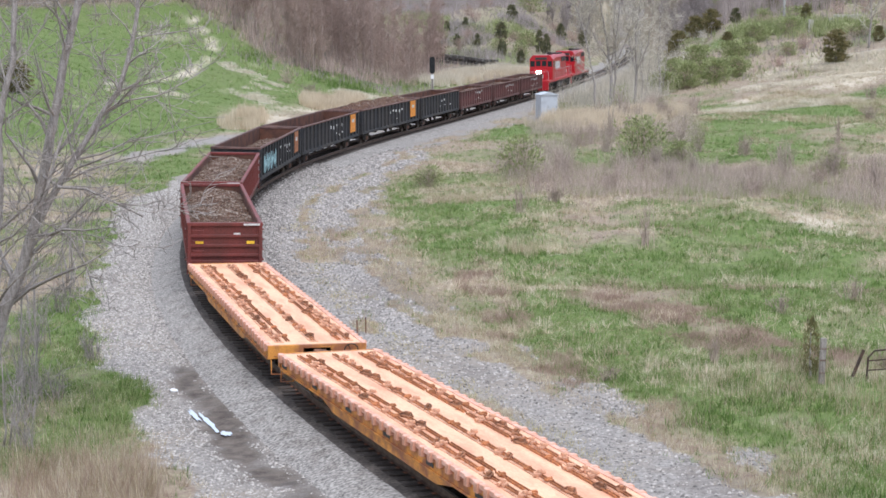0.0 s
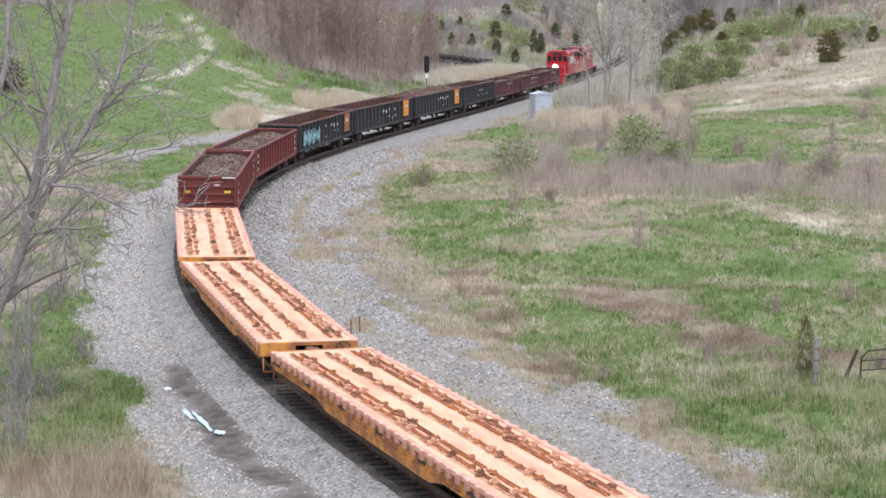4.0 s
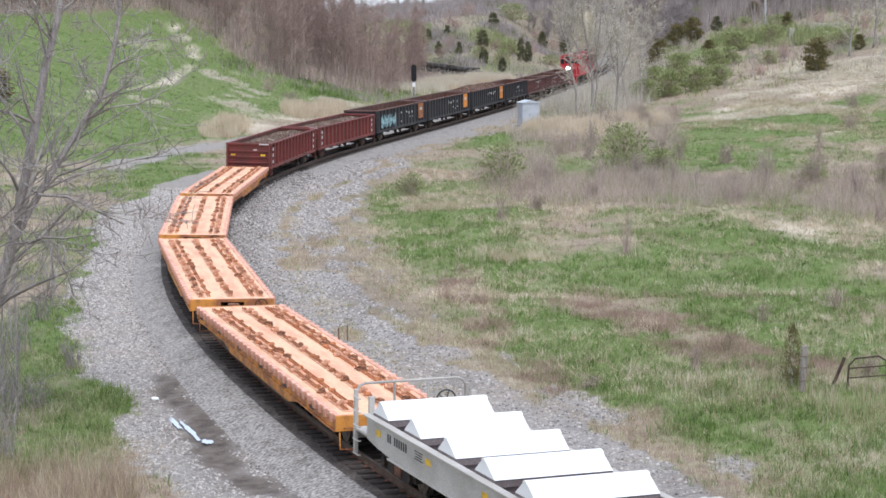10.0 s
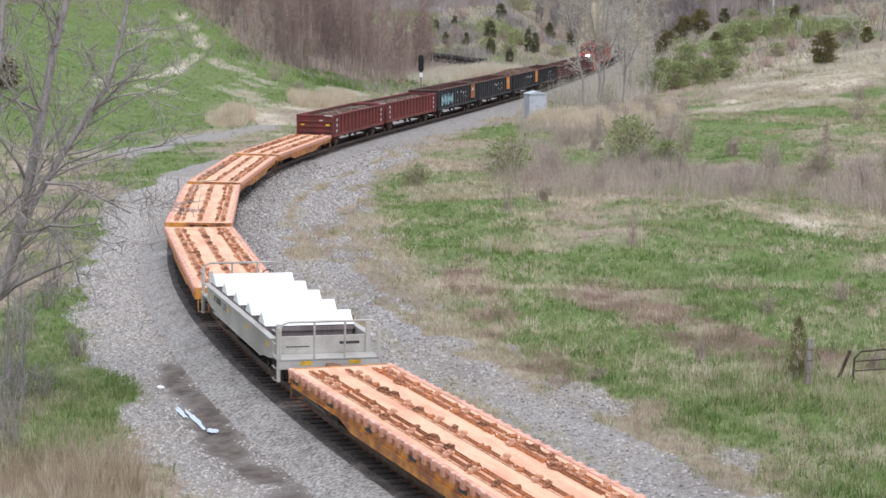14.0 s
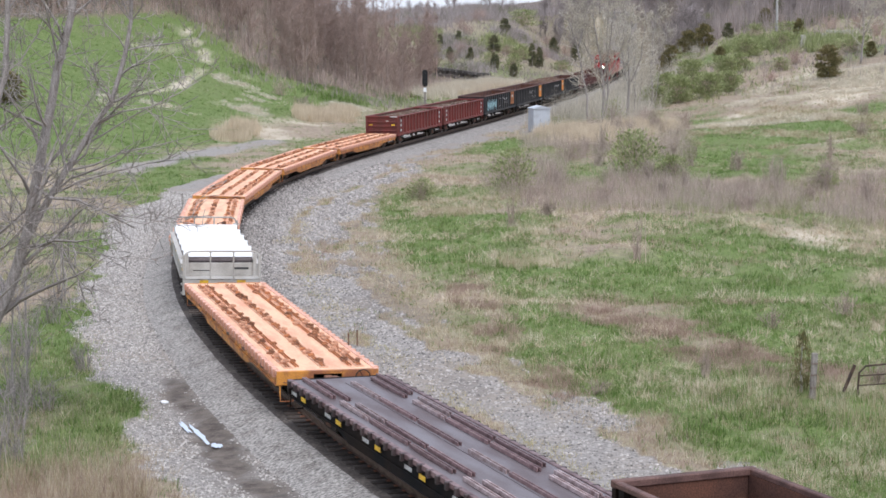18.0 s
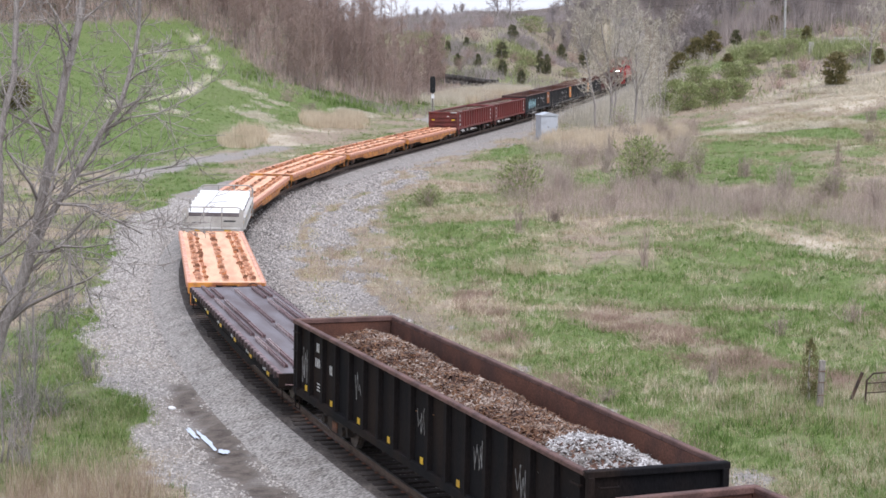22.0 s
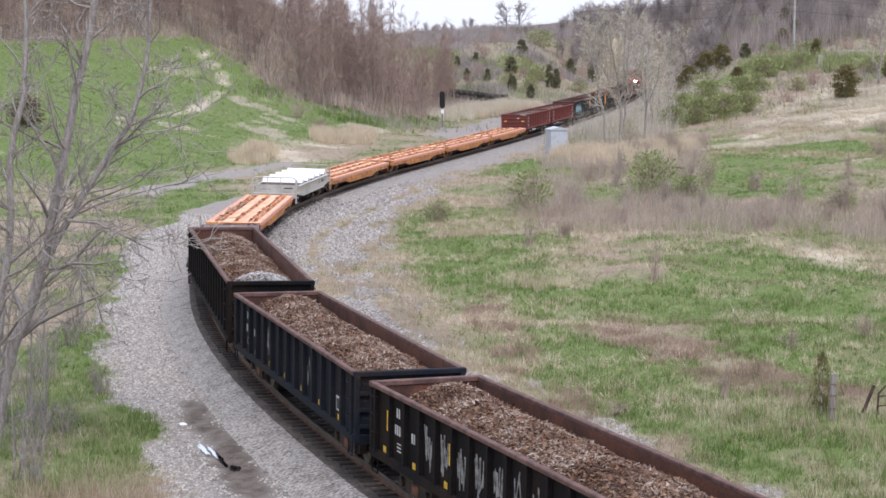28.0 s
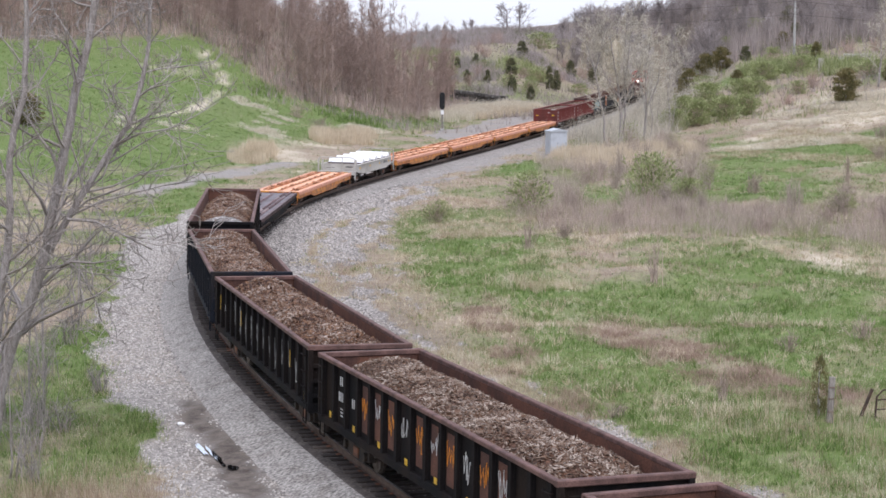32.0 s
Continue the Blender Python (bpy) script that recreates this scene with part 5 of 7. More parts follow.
for i, ob in enumerate(high):
    long, rim_top = (HIGH_L, HIGH_TOP) if i == 0 else (MID_L, MID_TOP)
    heap("scrap_load", ob, long - 0.5, 2.66, rim_top - (0.42 if i == 0 else 0.28), 0.55, 22000, M["scrap"], M["chips"] if i < 3 else M["chips_dull"], 40 + i, "heap of rusty shredded scrap", i == 0)
    n_rib = 17 if i == 0 else (15 if i == 1 else 16)
    gap = (long - 0.7) / (n_rib - 1)
    face = -1.398

    def panel(k):
        return long / 2 - 0.35 - (k + 0.5) * gap
    for k in range(0, n_rib - 1, 2):
        mark(ob, "reflector", M["yellow"], face, panel(k), 1.18, 0.2, 0.16, "yellow reflector")
    for k, z, across in ((1, rim_top - 0.50, (0.16, 0.02)), (1, rim_top - 0.92, (0.26, 0.12, -0.02, -0.16)), (2, rim_top - 0.92, (0.14, 0.0))):
        for q in across:
            mark(ob, "stencil", M["mark"], face, panel(k) + q, z, 0.085, 0.24)
    for k in range(3):
        mark(ob, "stencil", M["mark"], face, panel(1) - 0.1, 1.5 - 0.09 * k, 0.5, 0.035)
    mark(ob, "stencil", M["mark"], face, panel(n_rib - 3), 1.55, 0.5, 0.4)
    mark(ob, "stencil", M["mark_dark"], face - 0.006, panel(n_rib - 3), 1.55, 0.36, 0.28)
    if i == 0:
        scribble(ob, M["mark_faint"], face, panel(0) - 0.35, panel(0) + 0.35, 1.3, 2.3, 7, 80)
        for k in (4, 8, 11, 13):
            scribble(ob, M["mark_faint"], face, panel(k) - 0.3, panel(k) + 0.3, 1.7, 2.4, 3, 90 + k)
    if i in (1, 2):
        for k in (range(3, n_rib - 2, 1) if i == 2 else (4, 9)):
            scribble(ob, M["mark_faint"], face, panel(k) - 0.33, panel(k) + 0.33, 1.25, rim_top - 0.4, 6 if 3 <= k < 8 else 2, 100 + 20 * i + k, 0.03 if i == 2 else 0.012)
    if i == 2:
        for k in (0, 4, 12):
            mark(ob, "vertical_stripe", M["yellow"], face - 0.125, long / 2 - 0.35 - (k + 1) * gap, 2.0, 0.06, 0.5, "yellow vertical stripe")
    if i == 3:
        for k in range(3, 13):
            if k % 4 != 2:
                mark(ob, "rust_patch", M["rust"], face, panel(k), 1.85, 0.62, 1.2, "rusted panel patch")
            scribble(ob, M["mark_orange"] if k % 2 else M["mark"], face - 0.006, panel(k) - 0.3, panel(k) + 0.3, 1.6, rim_top - 0.45, 4, 140 + k)

SPEED_AT = [0, 6, 12, 18, 25, 32]
SPEED = [4.962, 5.163, 5.122, 5.079, 5.191, 5.488]
clock = np.linspace(0, 32, 321)
pace = np.interp(clock, SPEED_AT, SPEED)
gone = np.concatenate([[0], np.cumsum((pace[1:] + pace[:-1]) / 2 * 0.1)])


def car_pose(s, reach):
    ax, ay, _ = on_track(s + reach)
    bx, by, _ = on_track(s - reach)
    head = math.degrees(math.atan2(ax - bx, ay - by))
    lean = math.degrees(np.interp(s, S, CANT))
    return pose((ax + bx) / 2, (ay + by) / 2, 0, 0, lean, -head), head


def motions():
    """The train rolls away along its curve; the trucks turn under the cars and their wheels roll."""
    beats = [i * 1.0 for i in range(33)]
    for n, (ob, s0, reach) in enumerate(CARS):
        rows, heads = [], []
        for t in beats:
            m, head = car_pose(s0 + np.interp(t, clock, gone), reach)
            rows.append((t, m)), heads.append(head)
        walk(ob, rows)
        for truck in [c for c in ob.children if c.name.startswith("truck")]:
            y = truck.location.y
            turn = []
            for t, head in zip(beats[::2], heads[::2]):
                s = s0 + np.interp(t, clock, gone) + y
                own = math.degrees(np.interp(s, S, HEAD))
                turn.append((t, pose(0, y, 0, 0, 0, head - own)))
            walk(truck, turn)
            for axle in [c for c in truck.children if c.name.startswith("wheelset")]:
                yy = axle.location.y
                walk(axle, [(t, pose(0, yy, 0.455) @ Matrix.Rotation(-d / 0.455, 4, "X")) for t, d in zip(clock, gone)])


# ---- growing things ----
def segs_mesh(name, segs, sides, material):
    """Tapered rods, one for each (start, end, radius, end radius)."""
    a, b = np.array([q[0] for q in segs], float), np.array([q[1] for q in segs], float)
    r, q = np.array([q[2] for q in segs]), np.array([q[3] for q in segs])
    d = b - a
    d /= np.linalg.norm(d, axis=1, keepdims=True) + 1e-9
    ref = np.where(np.abs(d[:, 2:]) < 0.9, [[0, 0, 1.0]], [[1.0, 0, 0]])
    e = np.cross(d, ref)
    e /= np.linalg.norm(e, axis=1, keepdims=True)
    f = np.cross(d, e)
    ang = np.arange(sides) * 2 * np.pi / sides
    ring = e[:, None] * np.cos(ang)[None, :, None] + f[:, None] * np.sin(ang)[None, :, None]
    v = np.concatenate([a[:, None] + ring * r[:, None, None], b[:, None] + ring * q[:, None, None]], 1).reshape(-1, 3)
    n = np.arange(len(segs))[:, None] * 2 * sides
    j = np.arange(sides)[None, :]
    k = (j + 1) % sides
    faces = np.stack([n + j, n + k, n + k + sides, n + j + sides], -1).reshape(-1, 4)
    return mesh_of(name, v, faces, material, True)


def grow(rnd, out, p, d, length, r, depth, curl=0.25, lift=0.15, sub=5, split=0.55, tip=0.006):
    """A limb that bends and forks; its rods go to out[depth]."""
    n = 4 if depth > 0 else 2
    step_len = length / n
    joints = [p]
    for i in range(n):
        d = (d + Vector((rnd.gauss(0, curl), rnd.gauss(0, curl), rnd.gauss(0, curl) * 0.6 + lift))).normalized()
        q = p + d * step_len
        r2 = r + (max(tip, r * 0.35) - r) / (n - i)
        out[depth].append((tuple(p), tuple(q), r, r2))
        if depth > 0:
            for _ in range(max(1, round(sub / n + rnd.uniform(-0.4, 0.4)))):
                k = rnd.uniform(0.1, 0.95)
                side = Vector((rnd.gauss(0, 1), rnd.gauss(0, 1), rnd.gauss(0, 0.7))).normalized()
                grow(rnd, out, p.lerp(q, k), (d * 0.75 + side * split * 1.3).normalized(), length * rnd.uniform(0.32, 0.6), max(tip, r2 * 0.5), depth - 1, curl, lift, sub, split, tip)
        p, r = q, r2
        joints.append(p)
    return joints


def tree_meshes(seed, stems, limbs, limb_len, depth, bark, twigs, sub=5, lift=0.15, tip=0.006, first_limb=0.25, curl=0.2, taper=0.15):
    """stems: polylines with a radius at the foot. Returns the meshes of the trunk and of the crown."""
    rnd = random.Random(seed)
    out = [[] for _ in range(depth + 1)]
    trunk = []
    for pts, r0 in stems:
        pts = [Vector(p) for p in pts]
        total = sum((b - a).length for a, b in zip(pts, pts[1:]))
        run, fine = 0.0, []
        for a, b in zip(pts, pts[1:]):
            m = max(1, round((b - a).length / 0.8))
            for i in range(m):
                fine.append((a.lerp(b, i / m) + Vector((rnd.gauss(0, 0.03), rnd.gauss(0, 0.03), 0)), run / total))
                run += (b - a).length / m
        fine.append((pts[-1], 1.0))
        bm = bmesh.new()
        tube(bm, [a for a, _ in fine], r0, 7, r0 * taper)
        trunk.append(mesh_bm("trunk", bm, bark))
        trunk[-1].polygons.foreach_set("use_smooth", np.full(len(trunk[-1].polygons), True))
        count = limbs if r0 > 0.06 else limbs // 3
        for i in range(count):
            f = first_limb + (1 - first_limb) * (i + rnd.random()) / count
            j = max(k for k, (_, g) in enumerate(fine) if g <= f)
            a = fine[j][0]
            way = (fine[min(j + 1, len(fine) - 1)][0] - fine[max(j - 1, 0)][0]).normalized()
            ang = rnd.uniform(0, 6.28)
            side = Vector((math.cos(ang), math.sin(ang), 0))
            grow(rnd, out, a, (way * rnd.uniform(0.5, 1.0) + side * rnd.uniform(0.6, 1.0)).normalized(), limb_len * (1.15 - 0.65 * f) * rnd.uniform(0.7, 1.2), max(tip * 2, r0 * (1 - (1 - taper) * 0.95 * f) * 0.45), depth, curl, lift, sub, 0.6, tip)
    tm = trunk
    crown = segs_mesh("crown", [q for lev in out for q in lev], 3, twigs)
    return tm, crown


def stand_tree(name, meshes, label, category, m, group=""):
    root = thing(name, label, category, group, m=m)
    for stem in meshes[0]:
        place("trunk", stem, root)
    place("crown", meshes[1], root)
    return root


def ground_z(x, y):
    return float(land(np.array([x]), np.array([y]))[0])


def leaves_mesh(name, n, shape, size, material, seed, dents=0.5):
    """A crown of many small leaf blades, thicker in clumps, inside an outline shape(h) -> radius for h from 0 to 1."""
    rnd = np.random.RandomState(seed)
    clumps = 90
    ch = rnd.uniform(0.02, 1, clumps)
    ca = rnd.uniform(0, 6.28, clumps)
    cr = np.array([shape(h) for h in ch]) * rnd.uniform(0.45, 1.0, clumps)
    centre = np.stack([cr * np.cos(ca), cr * np.sin(ca), ch], 1)
    pick = rnd.randint(0, clumps, n)
    p = centre[pick] + rnd.normal(0, 1, (n, 3)) * np.array([0.16, 0.16, 0.07]) * dents
    p[:, 2] = np.clip(p[:, 2], 0.01, 1.05)
    out = np.stack([p[:, 0], p[:, 1], 0.45 + 0 * p[:, 0]], 1)
    out /= np.linalg.norm(out, axis=1, keepdims=True) + 1e-6
    d = out + rnd.normal(0, 0.5, (n, 3))
    d /= np.linalg.norm(d, axis=1, keepdims=True)
    w = np.cross(d, rnd.normal(0, 1, (n, 3)))
    w /= np.linalg.norm(w, axis=1, keepdims=True) + 1e-9
    ln = (size * rnd.uniform(0.6, 1.5, n))[:, None]
    v = np.stack([p - w * ln * 0.22, p + w * ln * 0.22, p + d * ln], 1).reshape(-1, 3)
    return v, np.arange(3 * n).reshape(-1, 3)


def evergreen(x, y, height, width, material, seed, n=5200, label="dark green juniper standing in dry grass", cone=True):
    root = thing("juniper", label, "juniper", "junipers on the slopes", m=pose(x, y, ground_z(x, y) - 0.05, 0, 0, seed * 37 % 360))
    if cone:
        def shape(h):
            return 0.5 * (1 - h) ** 0.5 * (0.55 + 0.45 * min(1, h * 3)) + 0.03
    else:
        def shape(h):
            return 0.53 * min(1.0, (h + 0.16) * 2.1) * (1 - h) ** 0.45
    v, f = leaves_mesh("crown", n, shape, 0.06, material, seed, 0.42)
    v = v * np.array([width, width, height * 0.94])
    v[:, 2] += height * 0.06
    place("crown", mesh_of("crown", v, f, material), root)
    place("trunk", segs_mesh("trunk", [((0, 0, 0), (0.02, 0, height * 0.5), height * 0.025, height * 0.015), ((0.02, 0, height * 0.5), (0, 0, height * 0.9), height * 0.015, 0.01)], 6, M["bark"]), root)
    return root


def bush(x, y, height, width, seed, leaves, name="shrub", label="low shrub in young pale green leaf", twig=None, n=1500, stems=26):
    rnd = random.Random(seed)
    root = thing(name, label, "shrub", "shrubs on the slopes", m=pose(x, y, ground_z(x, y) - 0.05))
    segs = []
    for _ in range(stems):
        a = rnd.uniform(0, 6.28)
        lean = rnd.uniform(0.05, 0.9)
        foot = Vector((rnd.gauss(0, 0.12) * width, rnd.gauss(0, 0.12) * width, 0))
        tip = foot + Vector((math.cos(a) * lean * width * 0.5, math.sin(a) * lean * width * 0.5, height * rnd.uniform(0.6, 1.05) * (1 - 0.35 * lean)))
        mid = foot.lerp(tip, 0.5) + Vector((0, 0, height * 0.08))
        segs += [(tuple(foot), tuple(mid), 0.02, 0.013), (tuple(mid), tuple(tip), 0.013, 0.005)]
        for _ in range(9):
            k = rnd.random()
            p = foot.lerp(mid, k * 2) if k < 0.5 else mid.lerp(tip, k * 2 - 1)
            e = p + Vector((rnd.gauss(0, 0.16) * width * 0.6, rnd.gauss(0, 0.16) * width * 0.6, rnd.uniform(0.05, 0.28) * height))
            segs.append((tuple(p), tuple(e), 0.008, 0.004))
    place("twig_work", segs_mesh("twig_work", segs, 3, twig or M["brush"]), root)
    if leaves:
        v, f = leaves_mesh("leaves", n, lambda h: 0.5 * math.sqrt(max(0.02, 1 - (h * 1.15 - 0.25) ** 2)), 0.075, leaves, seed, 0.8)
        v = v * np.array([width, width, height])
        place("foliage", mesh_of("foliage", v, f, leaves), root)
    return root


# the near bare tree beside the gravel road, and its neighbours
near = [([(-1.25, 0, -0.1), (-0.75, 0.1, 2.4), (0.38, 0, 5.3), (0.85, 0.1, 7.4), (1.3, 0, 9.5), (2.0, 0, 12.0), (2.5, 0, 15.5)], 0.21),
        ([(0.34, 0.05, 5.2), (1.2, 0.2, 6.8), (2.1, 0.2, 8.2), (3.0, 0.3, 9.5), (3.5, 0.3, 11.0), (3.7, 0.4, 13.5)], 0.115),
        ([(-1.15, -0.1, -0.1), (-0.95, -0.3, 3.0), (-0.45, -0.3, 6.3), (-0.35, -0.4, 8.5), (0.1, -0.4, 10.4), (0.3, -0.4, 14.0)], 0.155),
        ([(0.8, 0.0, 7.1), (1.25, 0.0, 6.75), (2.1, -0.2, 6.7), (2.9, -0.3, 6.3), (3.7, -0.3, 5.9)], 0.055),
        ([(0.1, 0.0, 4.6), (0.9, 0.2, 5.6), (1.5, 0.2, 5.2), (1.9, 0.3, 4.3), (2.1, 0.3, 3.6)], 0.045)]
stand_tree("bare_tree", tree_meshes(11, near, 22, 3.6, 2, M["bark"], M["twig"], sub=5, lift=0.03, tip=0.011, first_limb=0.2, curl=0.28, taper=0.4), "tall bare grey tree with several leaning stems beside the gravel", "tree", pose(-12.7, 54, ground_z(-12.7, 54)))
sap = [tree_meshes(20 + i, [([(0, 0, -0.1), (0.1 * i - 0.1, 0.1, 2.0), (0.25 - 0.15 * i, 0, 4.2 + 0.5 * i)], 0.05), ([(0.2, 0.1, -0.1), (0.45, 0.1, 1.6), (0.7, 0, 3.2)], 0.035)], 9, 1.5, 2, M["bark"], M["twig"], sub=5, lift=0.06, tip=0.007, first_limb=0.12) for i in range(3)]
rnd = random.Random(5)
for i, (x, y, k) in enumerate([(-13.4, 57, 1.0), (-13.3, 52, 0.8), (-14.9, 66, 1.1), (-15.8, 76, 1.0), (-14.6, 58, 1.2), (-12.4, 50, 0.7), (-16.8, 80, 1.1), (-17.6, 88, 1.0)]):
    stand_tree("sapling", sap[i % 3], "thin bare grey sapling in dry undergrowth", "sapling", pose(x, y, ground_z(x, y), 0, 0, i * 71) @ Matrix.Scale(k, 4), "saplings beside the gravel")

# pale budding trees past the cabinet
FORKED = [([(0, 0, -0.1), (0.1, 0, 2.5), (-0.05, 0.1, 5.0), (-0.5, 0, 8.0), (-1.2, 0, 11.5), (-1.5, 0, 15.0)], 0.23), ([(0, 0.1, 4.6), (0.5, 0.1, 7.0), (0.9, 0, 10.5), (1.2, 0, 15.5)], 0.12), ([(0.05, 0, 4.0), (1.2, 0.2, 6.4), (2.3, 0.1, 9.0), (3.0, 0, 13.0)], 0.10), ([(-0.05, 0, 5.2), (-1.3, -0.2, 7.0), (-2.4, -0.1, 9.2), (-3.0, 0, 13.0)], 0.09), ([(0.3, 0.3, -0.1), (0.6, 0.3, 4.0), (0.4, 0.4, 9.0), (0.6, 0.3, 15.0)], 0.13)]
LEANING = [([(0, 0, -0.1), (-0.1, 0, 2.6), (-0.7, 0, 5.6), (-1.3, 0, 8.6), (-2.3, 0, 11.6), (-2.8, 0, 14.5)], 0.14), ([(-1.2, 0, 8.2), (-0.6, 0.1, 10.5), (0.1, 0, 14.5)], 0.085)]
SLIM = [([(0, 0, -0.1), (0.2, 0, 2.5), (-0.1, 0.1, 5.0), (0.2, 0, 8.0)], 0.09), ([(0.3, 0, -0.1), (0.8, 0.1, 2.8), (1.1, 0, 6.4)], 0.06)]
TALL = [([(0, 0, -0.1), (0.3, 0, 4), (0.1, 0.1, 8), (0.8, 0, 13)], 0.17), ([(0.2, 0, 3.5), (1.6, 0, 7), (2.2, 0, 12)], 0.1)]
for i, (x, y, stems, limbs) in enumerate([(18.1, 214, FORKED, 12), (16.3, 213, LEANING, 13), (22.6, 224, SLIM, 12), (26.0, 236, SLIM, 12), (56.8, 256, TALL, 15), (24.4, 248, LEANING, 10), (30.2, 274, TALL, 12), (21.2, 218, TALL, 12), (26.4, 268, SLIM, 12), (61.5, 262, TALL, 13)]):
    stand_tree("bare_tree", tree_meshes(31 + i, stems, limbs, 3.4 if i != 2 and i != 3 else 1.8, 2, M["bark"], M["twig_pale"], sub=6, lift=0.10, tip=0.017, curl=0.28, first_limb=0.2, taper=0.22), "tall pale bare tree with budding twigs in dry grass", "tree", pose(x, y, ground_z(x, y)), "pale trees beside the track")

# the bare wood on the bank
kinds = []
for i in range(6):
    h = 10.5 + 0.7 * i
    kinds.append(tree_meshes(50 + i, [([(0, 0, -0.3), (0.12, 0.1, h * 0.4), (-0.1, 0, h * 0.7), (0.1, 0, h)], 0.11), ([(0.5, 0.2, -0.3), (0.8, 0.3, h * 0.5), (0.9, 0.2, h * 0.85)], 0.07)], 13, 2.6, 1, M["wood_bark"], M["wood_twig"], sub=24, lift=0.10, tip=0.012, first_limb=0.12, curl=0.3))
rnd = random.Random(9)
spots = []
while len(spots) < 340:
    x, y = rnd.uniform(-82, 4), rnd.uniform(226, 330)
    _, u = station([x], [y])
    if wooded(np.array([x]), np.array([y]), u)[0] > 0.5 and rnd.random() < (1.0 if y < 290 else 0.45):
        spots.append((x, y))
for i, (x, y) in enumerate(spots):
    k = rnd.uniform(0.82, 1.03)
    stand_tree("wood_tree", kinds[i % 6], "slim bare brown tree in a dense wood", "tree", pose(x, y, ground_z(x, y), 0, 0, rnd.uniform(0, 360)) @ Matrix.Scale(k, 4), "bare wood on the bank")

# trees along the far ridges and on the slope at the back
ridge = [tree_meshes(70 + i, [([(0, 0, -0.3), (0.2, 0, 3), (-0.1, 0, 7), (0.2, 0, 10)], 0.22), ([(0.1, 0, 2.5), (1.0, 0.3, 6), (1.6, 0.2, 9)], 0.14)], 10, 4.2, 1, M["ridge_twig"], M["ridge_twig"], sub=20, lift=0.14, tip=0.03, first_limb=0.25) for i in range(4)]
planted = 0
while planted < 298:
    if planted < 24:    # thin growth on the open ridge
        x, y, k = rnd.uniform(-30, 30), rnd.uniform(520, 600), rnd.uniform(0.18, 0.42)
        fits = x < 0.05 * y
    elif planted < 140:  # the wood that climbs from the ridge
        x, y, k = rnd.uniform(22, 110), rnd.uniform(470, 600), rnd.uniform(0.55, 1.0)
        fits = 0.05 * y < x < 0.20 * y
        k *= min(1.0, 0.5 + (x / y - 0.05) * 20)
    else:
        x, y, k = rnd.uniform(42, 150), rnd.uniform(305, 520), rnd.uniform(0.55, 1.05)
        fits = y > 325 + 0.9 * max(0, 55 - x) and x < 0.28 * y
    _, u = station([x], [y])
    if not fits or (abs(u[0]) < 10 and y < 500):
        continue
    planted += 1
    stand_tree("ridge_tree", ridge[planted % 4], "bare grey-brown tree on the far slope", "tree", pose(x, y, ground_z(x, y), 0, 0, rnd.uniform(0, 360)) @ Matrix.Scale(k, 4), "trees on the far slopes")
oaks = [tree_meshes(76 + i, [([(0, 0, -0.3), (0.1, 0, 2.5), (-0.1, 0, 5), (0.1, 0, 8)], 0.28)], 13, 5.0, 2, M["ridge_twig"], M["ridge_twig"], sub=5, lift=0.05, tip=0.042, first_limb=0.3) for i in range(2)]
for i, (x, y, k) in enumerate(((12.6, 530, 0.95), (16.2, 532, 1.0))):
    stand_tree("ridge_tree", oaks[i], "spreading bare oak on the skyline", "tree", pose(x, y, ground_z(x, y), 0, 0, 40 * i) @ Matrix.Scale(k, 4), "trees on the far slopes")

# junipers and shrubs
JUNIPERS = [(39.3, 327, 5.2, 4.8, 1), (43.0, 331, 5.0, 4.6, 1), (45.0, 326, 4.4, 4.4, 1), (49.9, 243.5, 4.4, 4.2, 1), (10.3, 396, 3.8, 3.2, 0), (9.5, 358, 3.4, 1.9, 0), (18.0, 387, 4.8, 2.0, 0), (19.6, 389, 4.2, 2.0, 0), (12.8, 349, 2.6, 1.8, 0),
            (-1.1, 403, 3.2, 1.8, 0), (-3.0, 353, 3.0, 1.6, 0), (3, 410, 3, 2, 0), (26, 450, 4, 3, 0), (33, 470, 4.5, 3.4, 0), (14, 440, 3.5, 3, 0), (58, 340, 3, 2.6, 1), (62, 350, 3.6, 3, 0), (66, 380, 5, 4, 0), (48, 318, 2.6, 2.4, 0), (-41, 176, 3.0, 3.6, 1), (41.5, 283, 2.4, 2.2, 1), (59.5, 262, 2.2, 1.9, 1), (5, 372, 2.6, 1.6, 0), (1, 372, 2.6, 1.6, 0), (56.5, 300, 3.2, 2.0, 1)]
for i, (x, y, h, w, brown) in enumerate(JUNIPERS):
    evergreen(x, y, h, w, M["cedar_brown"] if brown else M["cedar"], 100 + i, cone=not brown, label="bronzed bushy juniper on the grassy slope" if brown else "dark green juniper on the far slope")
SHRUBS = [(26.8, 238.5, 2.6, 3.2), (30.2, 241, 3.4, 3.4), (34.2, 243, 3.0, 3.6), (33.6, 256, 4.0, 3.8), (38.4, 257, 3.6, 3.8), (29.5, 252, 3.4, 3.2), (37.6, 247, 2.6, 3.0), (42, 268, 2.4, 3.4), (46, 285, 2.6, 4), (52, 290, 2.6, 4), (50, 300, 2.6, 4), (55, 270, 1.8, 3), (47, 262, 1.8, 2.8), (44, 252, 1.6, 2.6),
          (10, 380, 2.4, 4), (16, 400, 3, 5), (22, 420, 3, 5), (4, 390, 3, 5), (-4, 390, 3, 5), (30, 470, 4, 6), (42, 490, 4, 7), (20, 480, 4, 7), (8, 470, 4, 7), (-4, 470, 4, 7), (25, 400, 2.2, 4), (13, 368, 1.8, 3), (-5, 372, 3, 5)]
rnd = random.Random(77)
